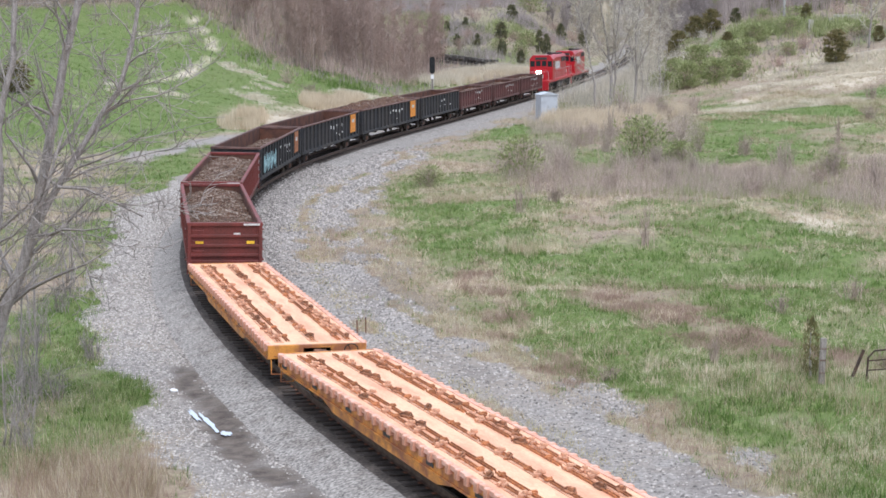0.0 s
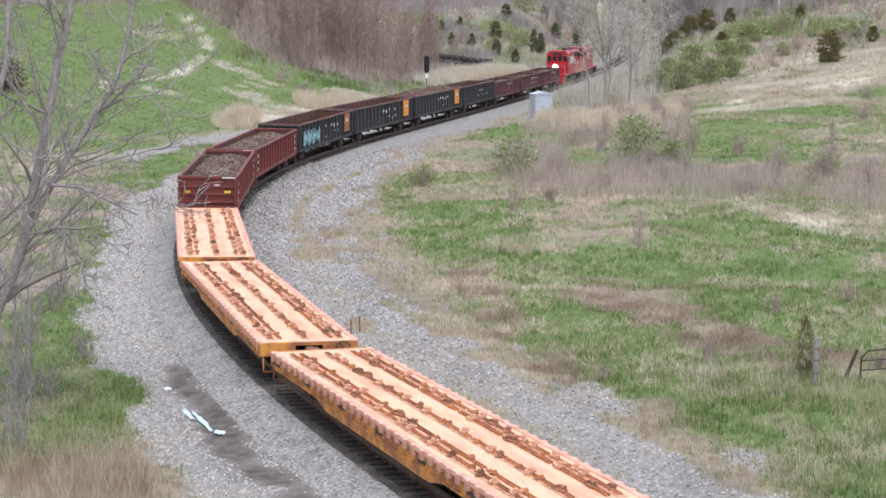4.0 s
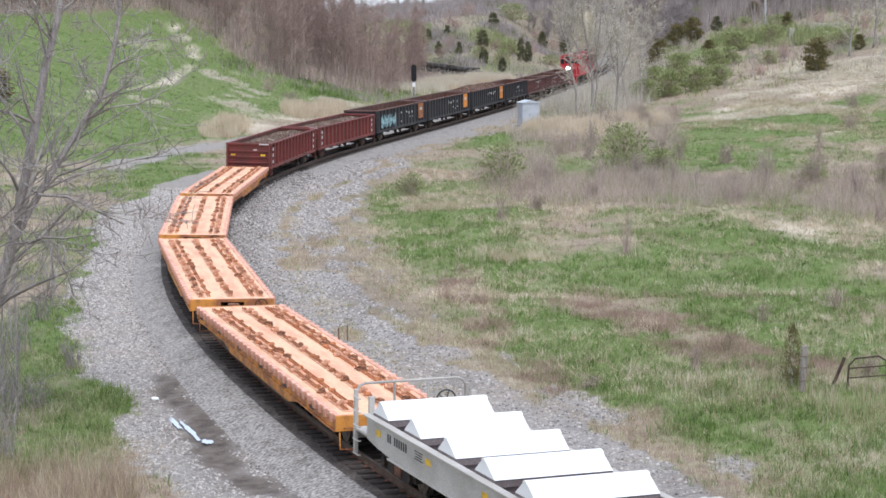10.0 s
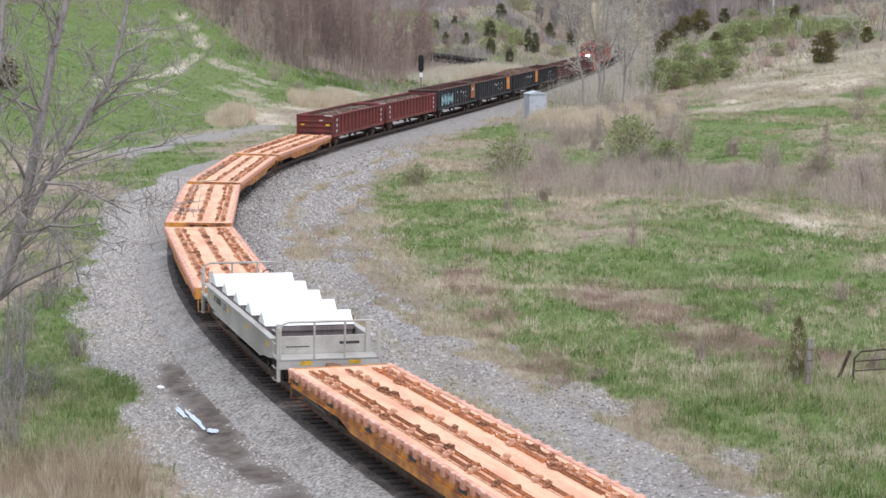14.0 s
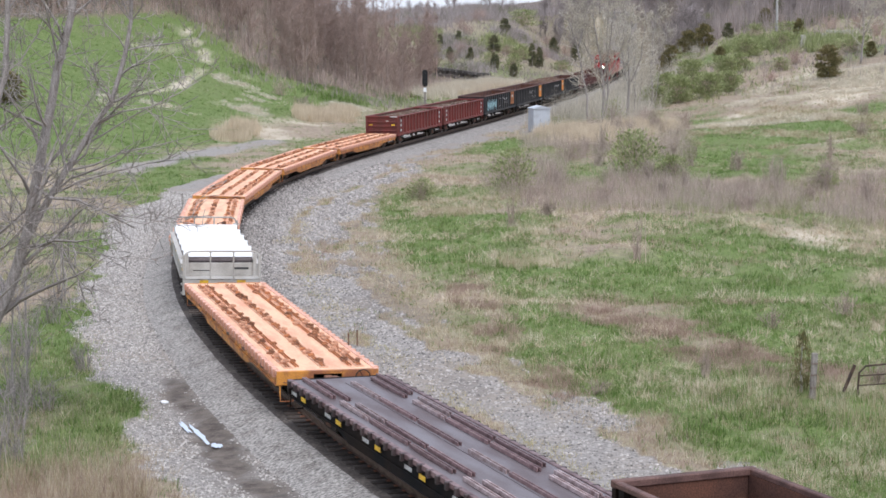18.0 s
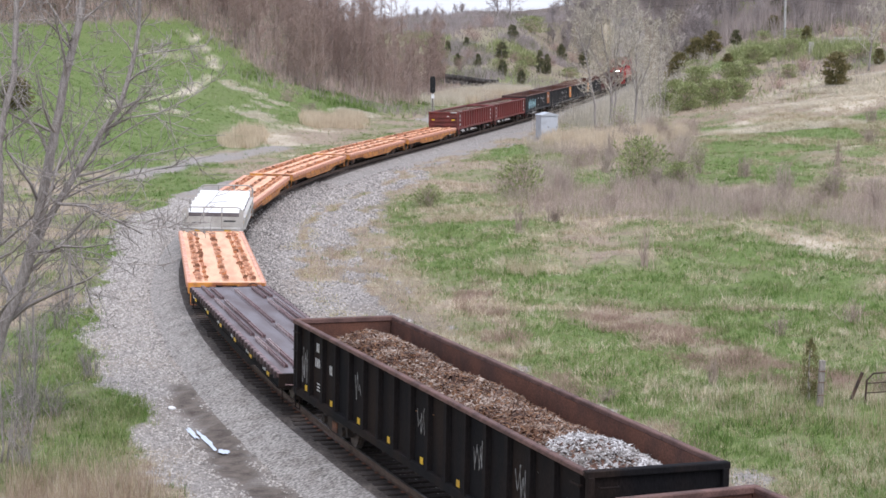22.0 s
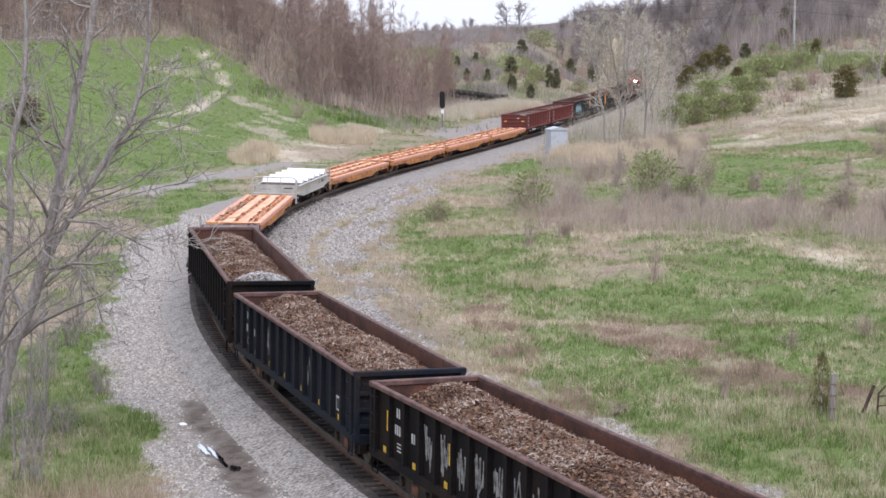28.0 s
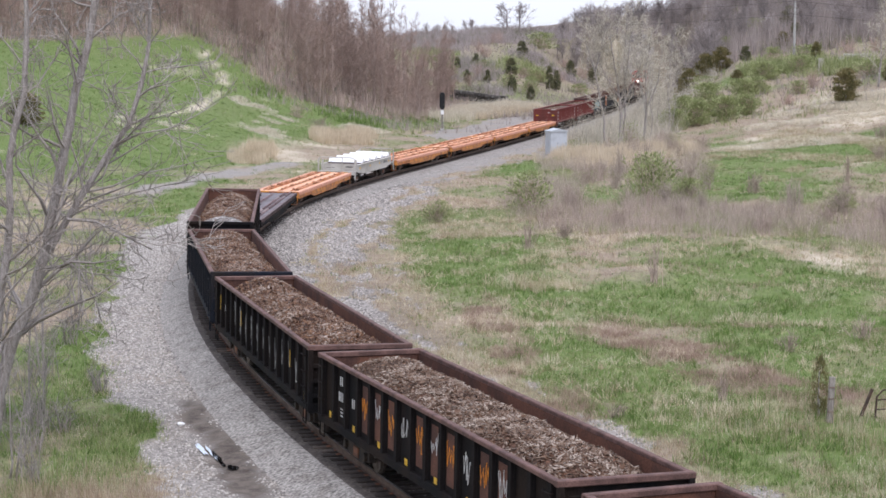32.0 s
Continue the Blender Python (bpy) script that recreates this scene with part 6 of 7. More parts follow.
while len(SHRUBS) < 85:
    x, y = rnd.uniform(-6, 125), rnd.uniform(262, 480)
    _, u = station([x], [y])
    if (u[0] > 14 and x < 0.27 * y + 4) or (u[0] < -18 and y > 345):
        SHRUBS.append((x, y, rnd.uniform(1.6, 3.6), rnd.uniform(2.6, 5.2)))
for i, (x, y, h, w) in enumerate(SHRUBS):
    bush(x, y, h, w, 200 + i, M["bush_leaf"] if i < 9 or i % 3 == 0 else None, label="rounded shrub in young pale green leaf on the slope" if i < 9 or i % 3 == 0 else "bare pinkish brown shrub on the slope", n=3200 if i < 9 else 1400, twig=M["pink_brush"], stems=44)
for i, (x, y, h, w) in enumerate([(9.3, 90, 2.3, 1.2), (3.7, 103, 1.8, 1.3), (17.9, 110, 1.9, 1.3), (25, 104, 1.7, 1.5), (27, 121, 2.0, 1.6), (13, 128, 1.6, 1.4), (20, 125, 1.5, 1.6), (31, 150, 2.4, 1.8), (26, 92, 1.7, 1.4), (8.5, 60, 1.0, 0.4), (5.2, 118, 1.7, 1.5), (33, 128, 1.8, 1.4),
                                  (12.4, 70, 0.9, 1.1), (15.8, 73, 1.2, 1.5), (17.5, 66, 1.2, 1.6), (14.2, 60, 0.9, 1.2), (-15.5, 72, 1.4, 1.4), (-12.2, 62, 1.3, 1.2), (4.9, 58.5, 0.5, 0.9),
                                  (-12.6, 53.6, 2.0, 2.2), (-13.6, 58.5, 2.2, 2.2), (-11.7, 49.5, 1.4, 1.7), (-14.8, 65, 2.0, 2.2), (-12.4, 56.0, 1.3, 1.6)]):
    bush(x, y, h, w, 300 + i, None, label="thin leafless brown shrub in the meadow" if x > 0 else "tangled grey leafless shrub beside the gravel road", twig=M["brush"] if x > 0 else M["twig"], stems=16 if x > 0 else 15)


for i, (x, y, h, w, leaf) in enumerate([(13.6, 134, 3.4, 3.4, 1), (4.6, 128, 2.6, 3.0, 1), (16.2, 133, 1.8, 2.0, 1), (-1.6, 122, 1.4, 1.8, 1), (22, 140, 1.7, 2.2, 0), (28, 136, 1.6, 2.4, 0), (10, 118, 1.5, 2.2, 0), (19, 117, 1.4, 2.4, 0), (24, 122, 1.5, 2.4, 0), (29, 114, 1.4, 2.2, 0), (8, 134, 1.8, 2.4, 0), (12, 160, 1.8, 2.6, 0), (16, 168, 2.0, 2.6, 0),
                                        (10, 150, 1.8, 2.4, 0), (19, 155, 1.6, 2.6, 0), (34, 140, 1.6, 2.4, 0), (6, 111, 1.2, 1.8, 0), (21, 186, 2.2, 3, 0), (25, 195, 2.2, 3, 0), (15, 190, 2.0, 2.6, 0), (22, 206, 2.4, 3, 0), (38, 170, 1.6, 2.4, 0), (44, 196, 1.8, 2.4, 0), (30, 108, 1.2, 1.8, 0), (26, 128, 1.4, 2, 1), (-17.5, 226, 1.6, 4, 0), (-20.5, 232, 2.2, 3.4, 0)]):
    bush(x, y, h, w, 400 + i, M["bush_leaf"] if leaf else None, label="yellow-green budding willow shrub in the meadow" if leaf else "spreading leafless brown shrub among dry weeds", n=1500, stems=34)


rnd = random.Random(88)
for i in range(46):
    cx, cy, rx, ry = rnd.choice([(12, 128, 6, 10), (12, 128, 6, 10), (27, 122, 7, 9), (16, 160, 5, 16), (33, 126, 5, 9), (20, 196, 5, 14)])
    x, y = cx + rnd.uniform(-1, 1) * rx, cy + rnd.uniform(-1, 1) * ry
    h = rnd.uniform(1.4, 3.0)
    bush(x, y, h, h * rnd.uniform(0.55, 0.9), 500 + i, M["bush_leaf"] if i % 6 == 0 else None, label="upright grey-brown leafless shrub in the brush" if i % 6 else "upright shrub with a haze of young leaf", twig=M["tall_brush"], n=350, stems=22)


def tufts(name, n, seed, want, blades, h_lo, h_hi, width, material, label, fan=0.5, x_span=0.262, y_lo=40, y_hi=300, fall=1.5, spots=None):
    """Grasses as one object: blades in tufts, sown where want(x, y, zones) says."""
    rnd = np.random.RandomState(seed)
    yy = np.linspace(y_lo, y_hi, 600)
    cdf = np.cumsum((2 * x_span * yy + 8) * yy ** -fall)
    y = np.interp(rnd.rand(n), cdf / cdf[-1], yy)
    x = (rnd.rand(n) * 2 - 1) * (x_span * y + 4)
    if spots:
        area = np.array([c * d for _, _, c, d in spots])
        q = np.array(spots)[rnd.choice(len(spots), n, p=area / area.sum())]
        rad, ang = np.sqrt(rnd.rand(n)) * 1.15, rnd.uniform(0, 6.28, n)
        x, y = q[:, 0] + q[:, 2] * rad * np.cos(ang), q[:, 1] + q[:, 3] * rad * np.sin(ang)
        thin = np.clip((1.2 - rad) * 1.6 + (fbm(x, y, 3, 161) - 0.5) * 1.4, 0, 1)
    g, gr, st, mu, s, u = zones(x, y)
    keep = (rnd.rand(n) < want(x, y, g, gr, st, s, u) * (thin if spots else 1)) & (np.abs(u) > 2.9)
    x, y = x[keep], y[keep]
    z = land(x, y) - 0.02
    m = len(x)
    grow_by = np.sqrt(np.clip(y / 60, 0.8, 4))
    base = np.repeat(np.stack([x, y, z], 1), blades, 0)
    k = m * blades
    scale = np.repeat(grow_by, blades)
    h = rnd.uniform(h_lo, h_hi, k) * np.repeat(rnd.uniform(0.6, 1.1, m) * (0.6 + 0.8 * fbm(x, y, 2.5, 163)), blades)
    a = rnd.uniform(0, 6.28, k)
    lean = np.abs(rnd.normal(0, fan, k)) * h
    base[:, 0] += rnd.normal(0, 0.07, k) * scale
    base[:, 1] += rnd.normal(0, 0.07, k) * scale
    tip = base + np.stack([np.cos(a) * lean, np.sin(a) * lean, h], 1)
    b = rnd.uniform(0, 6.28, k)
    w = np.stack([np.cos(b), np.sin(b), 0 * b], 1) * (width * scale * rnd.uniform(0.6, 1.3, k))[:, None]
    v = np.stack([base - w, base + w, tip], 1).reshape(-1, 3)
    ob = new(name, mesh_of(name, v, np.arange(3 * k).reshape(-1, 3), material))
    return tagged(ob, label, name.replace("_", " "), kind="stuff")


def blob(x, y, spots):
    return np.max([np.clip(1.3 - np.hypot((x - a) / c, (y - b) / d), 0, 1) for a, b, c, d in spots], axis=0)


BRUSH = [(13.4, 124, 9, 14), (24, 115, 7, 14), (13, 170, 5.5, 24), (6, 140, 3.5, 14), (33, 128, 7, 14), (17, 180, 6, 20)]
tufts("green_grass", 170000, 1, lambda x, y, g, gr, st, s, u: np.clip(gr * 1.1, 0.06, 1) * (0.3 + 1.4 * np.clip((fbm(x, y, 1.2, 181) - 0.32) * 3, 0, 1)) * (1 - g) * (1 - 0.5 * st), 6, 0.10, 0.32, 0.010, M["grass"], "fresh green spring grass", 0.45)
tufts("dry_grass", 140000, 2, lambda x, y, g, gr, st, s, u: np.clip(0.36 + 0.8 * st - 0.34 * gr, 0.03, 1) * (0.12 + 1.7 * np.clip((fbm(x, y, 1.7, 183) - 0.42) * 6, 0, 1)) * (1 - g) * (1 - 0.7 * ((u < -12) & (y > 150))), 6, 0.12, 0.42, 0.008, M["hay"], "flattened dry straw-coloured grass", 0.8)
ROADSIDE = [(-8.7, 45.0, 1.2, 2.6), (-10.3, 46.0, 1.3, 2.2), (-7.5, 43.0, 0.8, 1.6)]
REEDS = [(-20.8, 186, 2.0, 9), (-15.2, 214, 2.2, 6), (-12.5, 218, 2.4, 8), (1.0, 292, 4, 14), (5, 306, 4, 12), (9.5, 318, 4, 10), (14, 184, 6, 14), (21, 196, 4, 10)]
tufts("dead_weeds", 90000, 3, lambda x, y, g, gr, st, s, u: np.clip(0.30 + 0.8 * (fbm(x, y, 6, 131) - 0.4) * 2 - 0.4 * gr, 0, 1) * (1 - g) * (u > 2), 4, 0.15, 0.5, 0.006, M["weed"], "pinkish brown dead weeds", 0.5)
tufts("brush_stems", 60000, 4, lambda x, y, g, gr, st, s, u: (1 - g) * np.clip((fbm(x, y, 5, 133) - 0.40) * 5, 0, 1), 4, 0.3, 1.5, 0.006, M["tall_brush"], "tall leafless brown brush", 0.42, spots=BRUSH)
tufts("tan_reeds", 60000, 5, lambda x, y, g, gr, st, s, u: (1 - g) * (fbm(x, y, 3, 137) > 0.40), 6, 0.5, 1.5, 0.012, M["reed"], "pale tan reeds", 0.2, spots=REEDS)
tufts("gravel_weeds", 50000, 6, lambda x, y, g, gr, st, s, u: (np.abs(g - 0.5) < 0.42) * (u > 3) * 0.8, 4, 0.06, 0.3, 0.008, M["hay"], "dry weeds growing through the gravel", 0.7, y_hi=150)
tufts("young_weeds", 24000, 10, lambda x, y, g, gr, st, s, u: (1 - g) * np.clip((fbm(x, y, 5, 143) - 0.45) * 5, 0, 1), 5, 0.15, 0.7, 0.012, M["bush_leaf"], "young green weeds among the brush", 0.5, spots=BRUSH)
tufts("verge_straw", 40000, 12, lambda x, y, g, gr, st, s, u: np.exp(-((u - 4.6 - 1.6 * (fbm(x, y, 5, 171) - 0.5)) / 0.55) ** 2) * np.clip((fbm(x, y, 2, 173) - 0.35) * 4, 0, 1), 5, 0.06, 0.22, 0.008, M["straw_yellow"], "yellowed low grass on the gravel verge", 0.9, x_span=0.12, y_hi=120)
tufts("fallen_stalks", 62000, 13, lambda x, y, g, gr, st, s, u: (u > 8) * (1 - g) * np.clip((fbm(x, y, 4, 175) - 0.44) * 5, 0, 1), 3, 0.10, 0.30, 0.008, M["hay"], "pale fallen stalks lying in the grass", 2.6, y_hi=130)
tufts("tall_straw", 3600, 14, lambda x, y, g, gr, st, s, u: (1 - g) + 0 * x, 5, 0.25, 0.8, 0.006, M["hay"], "tall dry straw beside the gravel road", 0.3, spots=[(-8.9, 45.5, 1.6, 4), (-11, 48, 1.4, 3), (9.5, 57, 2.5, 3), (13, 54, 2, 3), (3.7, 88, 1.8, 2.5), (19, 58, 2, 3), (0.5, 112, 1.5, 4)])
tufts("roadside_weeds", 620, 17, lambda x, y, g, gr, st, s, u: (1 - 0.6 * g) + 0 * x, 6, 0.4, 1.2, 0.006, M["weed"], "tall tan dead weeds beside the gravel road", 0.4, spots=ROADSIDE)
tufts("roadside_straw", 760, 18, lambda x, y, g, gr, st, s, u: (1 - 0.6 * g) + 0 * x, 6, 0.3, 1.15, 0.008, M["hay"], "tall bleached straw beside the gravel road", 0.45, spots=ROADSIDE)
tufts("roadside_grass", 1900, 19, lambda x, y, g, gr, st, s, u: (1 - g) * np.clip((fbm(x, y, 1.8, 185) - 0.46) * 8, 0, 1), 6, 0.1, 0.36, 0.012, M["grass"], "fresh grass growing along the gravel road", 0.5, spots=[(-10.6, 54, 1.8, 7), (-13.0, 60, 1.8, 8), (-8.2, 44.6, 1.8, 2.8), (-10.0, 47, 1.8, 2.5), (-15.2, 80, 1.4, 14), (-12.6, 70, 1.0, 9)])
tufts("verge_herbs", 1100, 40, lambda x, y, g, gr, st, s, u: (1 - g) * np.clip((fbm(x, y, 1.6, 227) - 0.4) * 5, 0, 1), 6, 0.12, 0.45, 0.014, M["bush_leaf"], "yellow-green young herbs along the gravel road", 0.8, spots=[(-10.2, 54, 1.8, 5), (-12.6, 62, 1.6, 6), (-9.2, 48, 1.2, 2.5)])
tufts("pink_weeds", 26000, 20, lambda x, y, g, gr, st, s, u: (1 - 0.5 * g) * np.clip((fbm(x, y, 1.6, 187) - 0.40) * 5, 0, 1), 5, 0.08, 0.36, 0.008, M["weed"], "pinkish brown dead weeds in drifts across the meadow", 0.8, spots=PINK)
tufts("bleached_grass", 36000, 21, lambda x, y, g, gr, st, s, u: np.clip((fbm(x, y, 3, 189) - 0.36) * 5, 0, 1), 6, 0.2, 0.7, 0.014, M["bleached"], "bleached dry grass along the crest of the slope", 2.2, spots=[(44, 226, 10, 5), (58, 237, 12, 6), (33, 196, 9, 3.5), (62, 246, 10, 5), (48, 240, 9, 6)])
tufts("dead_tussocks", 20000, 35, lambda x, y, g, gr, st, s, u: (u > 9) * (1 - g) * step((fbm(x, y, 2.4, 211) - 0.56) / 0.05), 9, 0.18, 0.5, 0.012, M["reed"], "arching tussocks of dead straw in the meadow", 1.0, y_lo=56, y_hi=150)
tufts("lush_tussocks", 30000, 36, lambda x, y, g, gr, st, s, u: (u > 8) * (1 - g) * np.clip(gr * 1.6 - 0.5, 0, 1) * step((fbm(x, y, 1.8, 213) - 0.5) / 0.06), 7, 0.2, 0.5, 0.012, M["grass"], "thick green tussocks in the meadow", 0.6, y_hi=150)
tufts("far_reeds", 12000, 37, lambda x, y, g, gr, st, s, u: (u < -6) * (fbm(x, y, 4, 221) > 0.36), 7, 0.7, 1.9, 0.014, M["bleached"], "bleached reeds in the hollow behind the signal", 0.2, spots=[(-1.5, 278, 3, 9), (1.0, 296, 4, 12), (5, 308, 4, 12), (9.5, 320, 4, 10)])
tufts("bank_straw", 7000, 38, lambda x, y, g, gr, st, s, u: np.clip((fbm(x, y, 2.2, 223) - 0.42) * 6, 0, 1), 6, 0.15, 0.5, 0.014, M["bleached"], "bleached dead grass in patches on the bank", 0.9, spots=BANK_STRAW)
tufts("slope_streaks", 15000, 39, lambda x, y, g, gr, st, s, u: (1 - g) * step((fbm(x, y / 2.2, 3.2, 225) - 0.53) / 0.07), 6, 0.2, 0.6, 0.012, M["hay"], "pale dead grass in streaks on the green slope", 1.0, spots=[(30, 178, 13, 26), (40, 200, 10, 18)])
tufts("left_thicket", 22000, 7, lambda x, y, g, gr, st, s, u: (u < -6.5) * (u > -14) * (s < 60) * (1 - g) * (1 - 0.6 * gr) * 0.8, 4, 0.15, 0.9, 0.005, M["brush"], "grey-brown undergrowth beside the gravel road", 0.35, y_hi=120)
tufts("green_scrub", 26000, 11, lambda x, y, g, gr, st, s, u: (np.abs(u) > 14) * np.clip(fbm(x, y, 16, 151) * 3 - 1.3, 0, 1), 5, 0.3, 1.3, 0.025, M["bush_leaf"], "pale green scrub on the far slopes", 0.45, y_lo=235, y_hi=620, fall=0.4)
tufts("far_scrub", 110000, 8, lambda x, y, g, gr, st, s, u: (np.abs(u) > 8) * np.clip(fbm(x, y, 18, 141) * 2.4 - 0.6, 0, 1), 4, 0.4, 1.6, 0.02, M["far_twig"], "grey-brown scrub on the far slopes", 0.35, y_lo=240, y_hi=900, fall=0.3)
tufts("far_wood", 60000, 15, lambda x, y, g, gr, st, s, u: np.maximum(step((y - 312 - 0.9 * np.maximum(0, 55 - x)) / 10) * step((x - 44) / 8), step((y - 480) / 30) * step((x / y - 0.055) / 0.02)) * np.clip((fbm(x, y, 22, 191) - 0.30) * 4, 0, 1) * (np.abs(u) > 8), 5, 1.5, 6.5, 0.028, M["far_twig"], "hazy bare woods on the far slopes", 0.28, y_lo=305, y_hi=660, fall=0.6)
tufts("line_brush", 34000, 22, lambda x, y, g, gr, st, s, u: (u > 4.2) * (u < 17) * (s > 146) * (s < 330) * np.clip((fbm(x, y, 4, 195) - 0.3) * 4, 0, 1), 6, 0.6, 3.6, 0.011, M["twig_pale"], "bare grey-brown brush beside the far track", 0.35, x_span=0.16, y_lo=206, y_hi=380, fall=0.3)
HILL = [(10, 505, 24, 34), (38, 505, 22, 32), (62, 470, 16, 50), (-6, 470, 9, 34), (2, 400, 6, 26), (20, 440, 10, 16), (4, 352, 5, 10)]
tufts("hill_thicket", 46000, 31, lambda x, y, g, gr, st, s, u: (np.abs(u) > 7) * np.clip((fbm(x, y, 9, 201) - 0.38) * 5, 0, 1) * (1 - np.clip(st, 0, 1)), 5, 0.6, 2.8, 0.020, M["ridge_twig"], "grey bare thicket on the far hill", 0.4, spots=HILL)
tufts("hill_olive", 16000, 32, lambda x, y, g, gr, st, s, u: (np.abs(u) > 9) * np.clip((fbm(x, y, 11, 203) - 0.50) * 8, 0, 1), 6, 0.5, 2.6, 0.03, M["olive"], "dark olive scrub on the far hill", 0.6, spots=HILL + [(10, 545, 30, 8), (75, 400, 14, 40), (60, 335, 10, 14)])
tufts("ridge_scrub", 6000, 41, lambda x, y, g, gr, st, s, u: np.clip((fbm(x, y, 7, 229) - 0.36) * 4, 0, 1), 6, 0.8, 3.2, 0.03, M["far_twig"], "hazy scrub along the open ridge", 0.4, spots=[(8, 548, 34, 14)])
tufts("hill_green", 9000, 33, lambda x, y, g, gr, st, s, u: np.clip((fbm(x, y, 6, 205) - 0.36) * 5, 0, 1), 6, 0.5, 2.4, 0.03, M["bush_leaf"], "fresh green scrub at the hill's edge", 0.5, spots=[(-6, 432, 5, 16), (12, 410, 6, 12), (56, 285, 6, 8), (52, 300, 5, 8), (47, 295, 4, 8)])
tufts("wood_edge_green", 6000, 34, lambda x, y, g, gr, st, s, u: np.clip((fbm(x, y, 5, 207) - 0.36) * 4, 0, 1) * (u < -13), 6, 0.2, 0.9, 0.018, M["grass"], "young green growth at the foot of the wood", 0.5, spots=[(-25, 246, 3, 5), (-20, 245, 4, 4), (-15, 250, 5, 5), (-9, 262, 4, 8), (-4, 282, 3, 10), (-14, 240, 4, 4)])
tufts("wood_floor", 30000, 9, lambda x, y, g, gr, st, s, u: wooded(x, y, u), 5, 0.5, 2.2, 0.018, M["brush"], "brown undergrowth on the wood's floor", 0.3, y_lo=234, y_hi=330, fall=0.3)


def stones(name, n, seed, s0, s1, u0, u1, lo, hi, label, material):
    rnd = np.random.RandomState(seed)
    s, u = rnd.uniform(s0, s1, n), rnd.uniform(u0, u1, n)
    x, y, _ = on_track(s, u)
    g, *rest = zones(x, y)
    keep = ((g > 0.45) | (np.abs(u) < 3)) & (rest[2] < 0.35 + 0.4 * rnd.rand(n))
    x, y, u, s = x[keep], y[keep], u[keep], s[keep]
    z = land(x, y)
    prof = np.interp(u, [-3.1, -2.65, -2.2, -1.65, 1.65, 2.3, 3.0, 3.9], [-0.80, -0.61, -0.42, -0.25, -0.25, -0.42, -0.56, -0.75])
    z = np.maximum(z, prof) + 0.0
    m = len(x)
    r = rnd.uniform(lo, hi, (m, 1)) * np.clip(y / 60, 0.8, 2)[:, None] ** 0.5
    octa = np.array([[1, 0, 0], [0, 1, 0], [-1, 0, 0], [0, -1, 0], [0, 0, 0.7], [0, 0, -0.5]], float)
    v = octa[None] * r[:, None] * rnd.uniform(0.6, 1.3, (m, 6, 1))
    a = rnd.uniform(0, 6.28, m)
    v = np.stack([v[..., 0] * np.cos(a)[:, None] - v[..., 1] * np.sin(a)[:, None], v[..., 0] * np.sin(a)[:, None] + v[..., 1] * np.cos(a)[:, None], v[..., 2]], -1)
    v += np.stack([x, y, z], 1)[:, None]
    tri = np.array([(0, 1, 4), (1, 2, 4), (2, 3, 4), (3, 0, 4), (1, 0, 5), (2, 1, 5), (3, 2, 5), (0, 3, 5)])
    f = (np.arange(m)[:, None, None] * 6 + tri[None]).reshape(-1, 3)
    return tagged(new(name, mesh_of(name, v.reshape(-1, 3), f, material)), label, "gravel", kind="stuff")


stones("ballast_gravel", 52000, 1, -32, 70, -3.3, 3.2, 0.022, 0.06, "loose grey ballast stones beside the rails", M["dark_stone"])
stones("road_gravel", 60000, 2, -32, 60, -8, -3.0, 0.018, 0.062, "loose gravel of the service road", M["stone"])
stones("verge_gravel", 46000, 3, -32, 90, 3, 10, 0.018, 0.07, "loose gravel beside the track", M["dark_stone"])


# ---- things beside the track ----
def cabinet(x, y):
    root = thing("signal_cabinet", "silver-grey steel signal equipment cabinet with a pitched lid on gravel", "equipment cabinet", m=pose(x, y, ground_z(x, y), 0, 0, 18))
    part("plinth", boxes((-1.0, 1.0, -0.85, 0.85, -0.1, 0.12), bevel=0.02), M["concrete"], root)
    part("body", boxes((-0.92, 0.92, -0.78, 0.78, 0.12, 2.45), bevel=0.02), M["cabinet"], root)
    bm = bmesh.new()
    prism(bm, [(-1.0, 2.45), (-1.0, 2.52), (0.0, 2.78), (1.0, 2.52), (1.0, 2.45)], "y", -0.88, 0.88)
    part("lid", bm, M["cabinet"], root, "slightly pitched grey lid")
    for xx in (-0.45, 0.45):
        door = part("door", boxes((xx - 0.42, xx + 0.42, -0.80, -0.782, 0.25, 2.3), bevel=0.006), M["cabinet"], root)
        part("handle", boxes((xx + 0.3, xx + 0.34, -0.83, -0.80, 1.15, 1.35)), M["mark_dark"], door)
    part("vent", boxes((0.921, 0.932, -0.35, 0.35, 1.9, 2.15)), M["mark_dark"], root)
    return root


cabinet(9.8, 194.5)


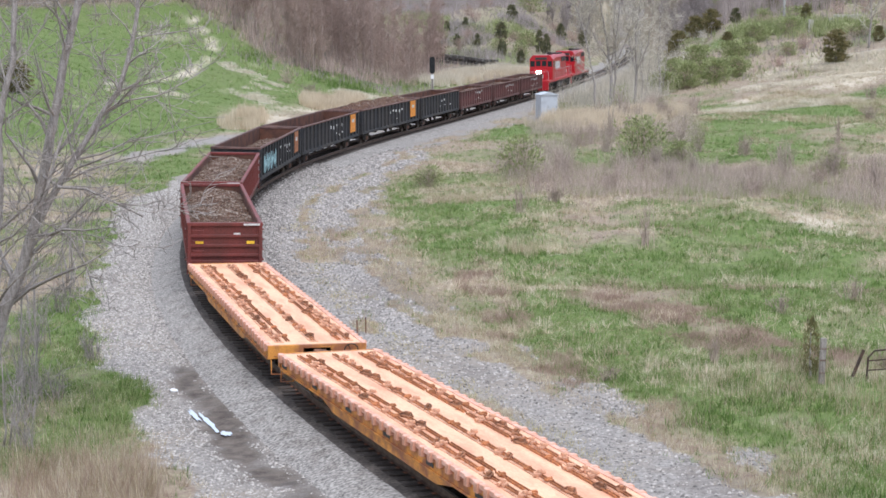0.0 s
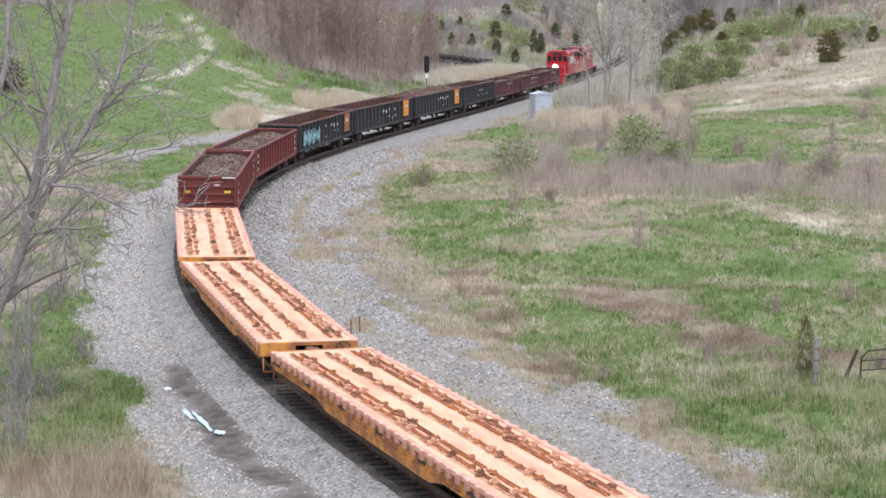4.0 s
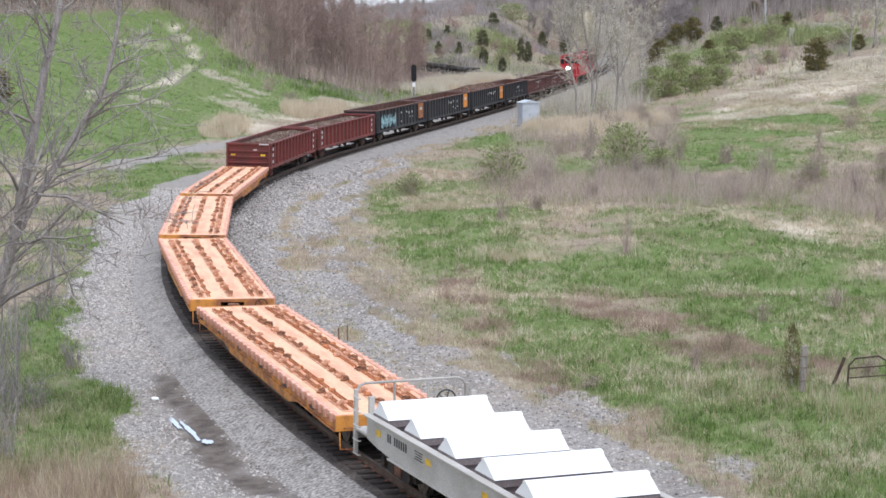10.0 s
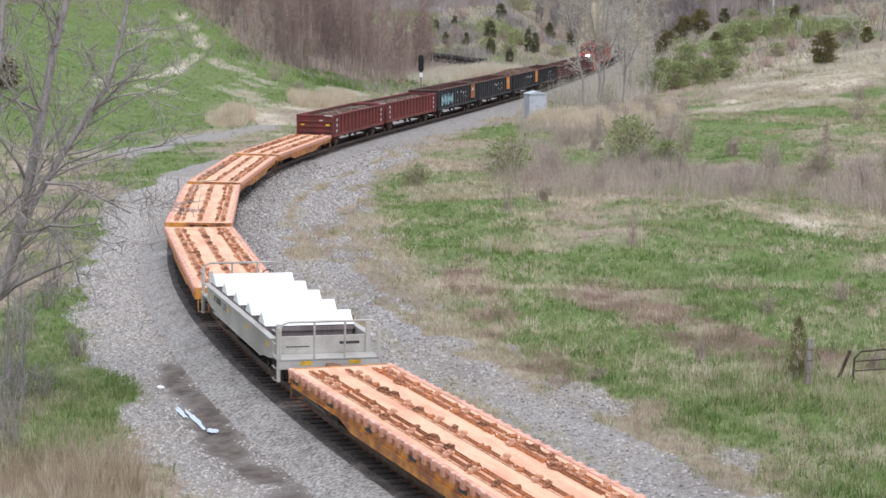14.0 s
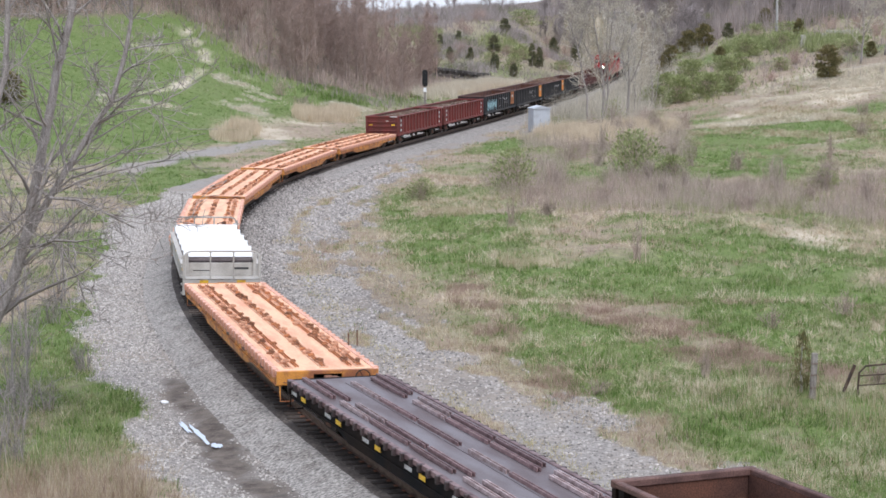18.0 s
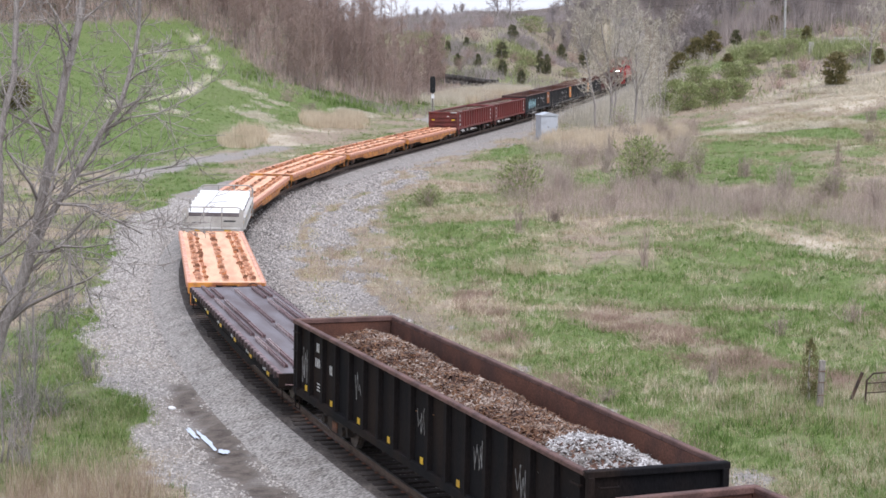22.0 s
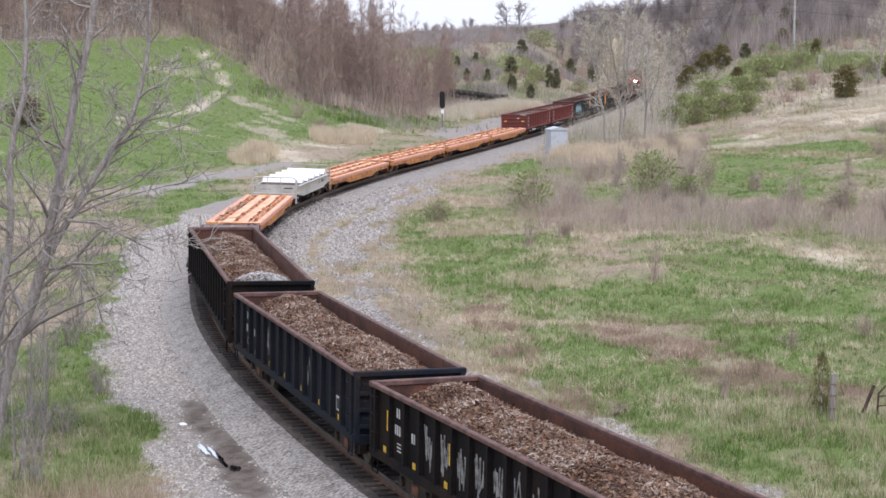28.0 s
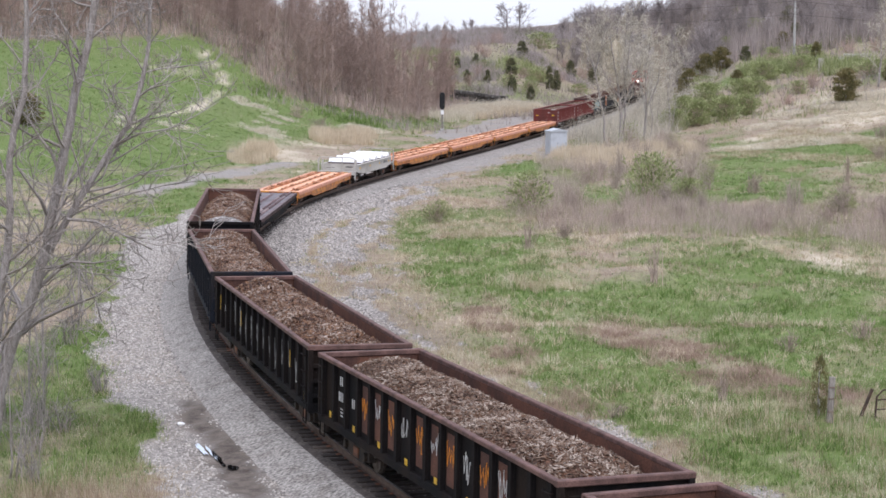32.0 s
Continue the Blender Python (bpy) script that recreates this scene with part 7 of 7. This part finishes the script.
def block_signal(x, y):
    root = thing("railway_signal", "black colour-light railway signal on a grey mast", "railway signal", m=pose(x, y, ground_z(x, y)))
    part("mast", tube(bmesh.new(), [(0, 0, -0.1), (0, 0, 4.9)], 0.075, 10), M["taupe"], root)
    part("base", boxes((-0.25, 0.25, -0.25, 0.25, -0.05, 0.35), bevel=0.03), M["concrete"], root)
    head = bmesh.new()
    prism(head, [(-0.34, 3.1), (-0.34, 4.85), (-0.2, 5.05), (0.2, 5.05), (0.34, 4.85), (0.34, 3.1), (0.2, 2.9), (-0.2, 2.9)], "y", -0.13, -0.08)
    hd = part("target_board", head, M["signal_black"], root, "black target board")
    for z in (3.35, 3.95, 4.55):
        part("hood", tube(bmesh.new(), [(0, -0.13, z), (0, -0.4, z)], 0.14, 10), M["signal_black"], hd)
    part("number_plate", boxes((-0.2, 0.2, -0.12, -0.09, 2.2, 2.75)), M["white"], root, "white plate")
    for i in range(10):
        part("ladder_rung", tube(bmesh.new(), [(-0.16, 0.3, 0.5 + i * 0.4), (0.16, 0.3, 0.5 + i * 0.4)], 0.012, 4), M["cabinet"], root)
    for xx in (-0.16, 0.16):
        part("ladder_rail", tube(bmesh.new(), [(xx, 0.3, 0), (xx, 0.3, 4.6)], 0.015, 4), M["cabinet"], root)
    return root


block_signal(-2.6, 243)


def utility_pole(x, y, h, label, name="utility_pole"):
    root = thing(name, label, "utility pole", m=pose(x, y, ground_z(x, y)))
    part("pole", tube(bmesh.new(), [(0, 0, -0.3), (0, 0, h)], 0.24, 8, 0.18), M["concrete"], root)
    part("insulator", tube(bmesh.new(), [(0, 0, h), (0, 0, h + 0.35)], 0.07, 6), M["concrete"], root)
    part("crossarm", boxes((-0.55, 0.55, -0.08, 0.08, h - 0.9, h - 0.72)), M["post_wood"], root)
    return root


POLE = (53.7, 304)
top = ground_z(*POLE) + 9.7
utility_pole(*POLE, 9.7, "weathered grey wooden utility pole on the far slope")
for k, dz in enumerate((0.3, -1.8)):
    wire = bmesh.new()
    pts = [(POLE[0] + (i - 10) * 12.0, POLE[1] + abs(i - 10) * 1.0 + (i - 10) * 4.0, top + dz - 2.6 * (1 - abs(((i % 10) - 5) / 5.0) ** 2) * (i % 10 != 0)) for i in range(7, 21)]
    tube(wire, pts, 0.022, 4)
    tagged(new("power_line", mesh_bm("power_line", wire, M["signal_black"])), "thin dark overhead power line", "power line")


def marker_post(x, y):
    root = thing("fence_post", "leaning weathered grey wooden fence post in the meadow", "fence post", m=pose(x, y, ground_z(x, y), 0, 2, 0))
    bm = bmesh.new()
    prism(bm, [(-0.09, -0.08), (0.09, -0.08), (0.1, 0.08), (-0.08, 0.09)], "z", -0.2, 1.42)
    part("post", bm, M["post_wood"], root)
    for z in (0.35, 0.75, 1.1):
        part("wire_staple", tube(bmesh.new(), [(-0.1, -0.09, z), (0.1, -0.095, z + 0.01)], 0.012, 4), M["brown_iron"], root)
    return root


marker_post(11.25, 56.2)
evergreen(11.05, 56.9, 1.85, 0.75, M["cedar_brown"], 150, n=1500, label="small bronzed juniper behind a fence post")


def scrap_frame(x, y):
    root = thing("metal_frame", "rusty bent metal frame abandoned in the weeds", "scrap metal", m=pose(x, y, ground_z(x, y), 0, 0, 8))
    part("slanted_bar", boxes((-0.60, -0.52, -0.04, 0.04, -0.05, 0.85)), M["dark_iron"], root, m=pose(0, 0, 0, 0, 22, 0))
    part("hoop", tube(bmesh.new(), [(-0.1, 0, -0.05), (-0.05, 0, 0.75), (0.15, 0, 0.95), (0.9, 0, 1.0), (1.15, 0, 0.85), (1.2, 0, -0.05)], 0.032, 6), M["dark_iron"], root)
    for z in (0.35, 0.65):
        part("cross_bar", tube(bmesh.new(), [(-0.07, 0, z), (1.18, 0, z + 0.05)], 0.022, 5), M["dark_iron"], root)
    return root


scrap_frame(12.75, 56.3)
for x, y, h in ((-3.5, 66.6, 0.55), (-3.2, 66.9, 0.62)):
    root = thing("marker_stake", "thin dark metal stake in the gravel", "stake", "stakes in the gravel", m=pose(x, y, ground_z(x, y)))
    part("stake", tube(bmesh.new(), [(0, 0, -0.1), (0, 0.02, h)], 0.025, 5), M["brown_iron"], root)


def puddle(s, u, long, wide, seed):
    rnd = random.Random(seed)
    x, y, _ = on_track(s, u)
    bm = bmesh.new()
    ring = []
    for i in range(22):
        a = i * 2 * math.pi / 22
        k = rnd.uniform(0.55, 1.2)
        ring.append(bm.verts.new((math.cos(a) * wide * k, math.sin(a) * long * k, 0)))
    bm.faces.new(ring)
    me = mesh_bm("puddle", bm, M["puddle"])
    ob = new("puddle", me)
    ob.matrix_basis = pose(float(x), float(y), ground_z(x, y) + 0.06, 0, 0, -math.degrees(np.interp(s, S, HEAD)))
    return tagged(ob, "shallow puddle that mirrors the bright sky", "puddle", kind="structure")


puddle(-14.1, -3.72, 1.3, 0.12, 4)
puddle(-13.3, -3.98, 0.9, 0.09, 5)
puddle(-15.7, -3.55, 0.35, 0.16, 6)
rock = bmesh.new()
bmesh.ops.create_icosphere(rock, subdivisions=2, radius=0.12)
for v in rock.verts:
    v.co = Vector((v.co.x * 1.3, v.co.y, v.co.z * 0.6)) * (0.85 + 0.4 * noise.noise(v.co * 6))
white_rock = new("rock", mesh_bm("rock", rock, M["white"]))
white_rock.matrix_basis = pose(-8.75, 57.0, ground_z(-8.75, 57.0) + 0.05)
tagged(white_rock, "pale broken stone lying on the gravel road", "rock")


# dark stone retaining wall far behind the signal
wall = thing("retaining_wall", "low dark stone retaining wall behind the reeds", "wall")
block = mesh_bm("stone", boxes((-0.62, 0.62, -0.4, 0.4, -0.27, 0.27), bevel=0.04), mat("dark_wall_stone", (0.075, 0.07, 0.068), 0.9, spots=(0.13, 0.12, 0.11), spot_scale=2, vary=0.35, grain=0.25, grain_scale=6))
rnd = random.Random(3)
for row in range(3):
    for i in range(11):
        x, y = -4.0 + i * 1.15 + 0.5 * (row % 2), 346 - i * 1.3
        place("stone", block, wall, pose(x + rnd.uniform(-0.05, 0.05), y, ground_z(-4.0 + i * 1.15, y) + 0.25 + row * 0.54, rnd.uniform(-3, 3), rnd.uniform(-2, 2), -48 + rnd.uniform(-4, 4)))

# pale masonry left on the slope below the pole
ruin = thing("stone_ruin", "broken pale masonry pillar and coping on the slope", "ruin")
rnd = random.Random(31)
course = mesh_bm("stone", boxes((-0.36, 0.36, -0.3, 0.3, -0.21, 0.21), bevel=0.04), M["pale_stone"])
for k in range(5):
    x, y = 54.6 + rnd.uniform(-0.08, 0.08), 286
    place("stone", course, ruin, pose(x, y, ground_z(54.6, 286) + 0.15 + 0.41 * k, 0, rnd.uniform(-3, 3), rnd.uniform(-9, 9)))
for k in range(8):
    x, y = 58.6 + k * 0.62, 290 + 0.15 * k
    place("stone", course, ruin, pose(x, y, ground_z(58.6, 290) + (1.6 if 0 < k < 7 else 1.1) + rnd.uniform(-0.06, 0.06), 0, rnd.uniform(-4, 4), rnd.uniform(-9, 9)))
for k in range(3):
    place("stone", course, ruin, pose(58.5, 290, ground_z(58.6, 290) + 0.1 + 0.41 * k, 0, 0, rnd.uniform(-9, 9)))
    place("stone", course, ruin, pose(63.0, 291, ground_z(63.0, 291) + 0.1 + 0.41 * k, 0, 0, rnd.uniform(-9, 9)))

# ties: the nearest as pieces of the track, the rest joined
tie_mesh = mesh_bm("tie", boxes((-1.3, 1.3, -0.115, 0.115, -0.17, 0.0), bevel=0.012), M["tie"])
plate_mesh = mesh_bm("tie_plate", boxes((-0.16, 0.16, -0.09, 0.09, 0.0, 0.016)), M["brown_iron"])
rnd = random.Random(12)
joined_v, joined_f = [], []
n = 0
s = -40.0
while s < 400:
    x, y, _ = on_track(s)
    head = math.degrees(np.interp(s, S, HEAD))
    m = pose(float(x), float(y), -0.19, 0, math.degrees(np.interp(s, S, CANT)), -head + rnd.uniform(-1.2, 1.2)) @ pose(rnd.uniform(-0.06, 0.06), 0, 0)
    if n < 240:
        t = place("tie", tie_mesh, track, m)
        if n < 120:
            for side in (-0.755, 0.755):
                place("tie_plate", plate_mesh, t, pose(side, 0, 0))
    else:
        base = len(joined_v)
        for c in [(-1.3, -0.115, -0.17), (1.3, -0.115, -0.17), (1.3, 0.115, -0.17), (-1.3, 0.115, -0.17), (-1.3, -0.115, 0), (1.3, -0.115, 0), (1.3, 0.115, 0), (-1.3, 0.115, 0)]:
            joined_v.append(tuple(m @ Vector(c)))
        joined_f += [tuple(base + i for i in f) for f in ((0, 3, 2, 1), (4, 5, 6, 7), (0, 1, 5, 4), (1, 2, 6, 5), (2, 3, 7, 6), (3, 0, 4, 7))]
    n += 1
    s += 0.53
tagged(place("far_tie_row", mesh_of("far_tie_row", joined_v, joined_f, M["tie"]), track), kind="stuff")

motions()
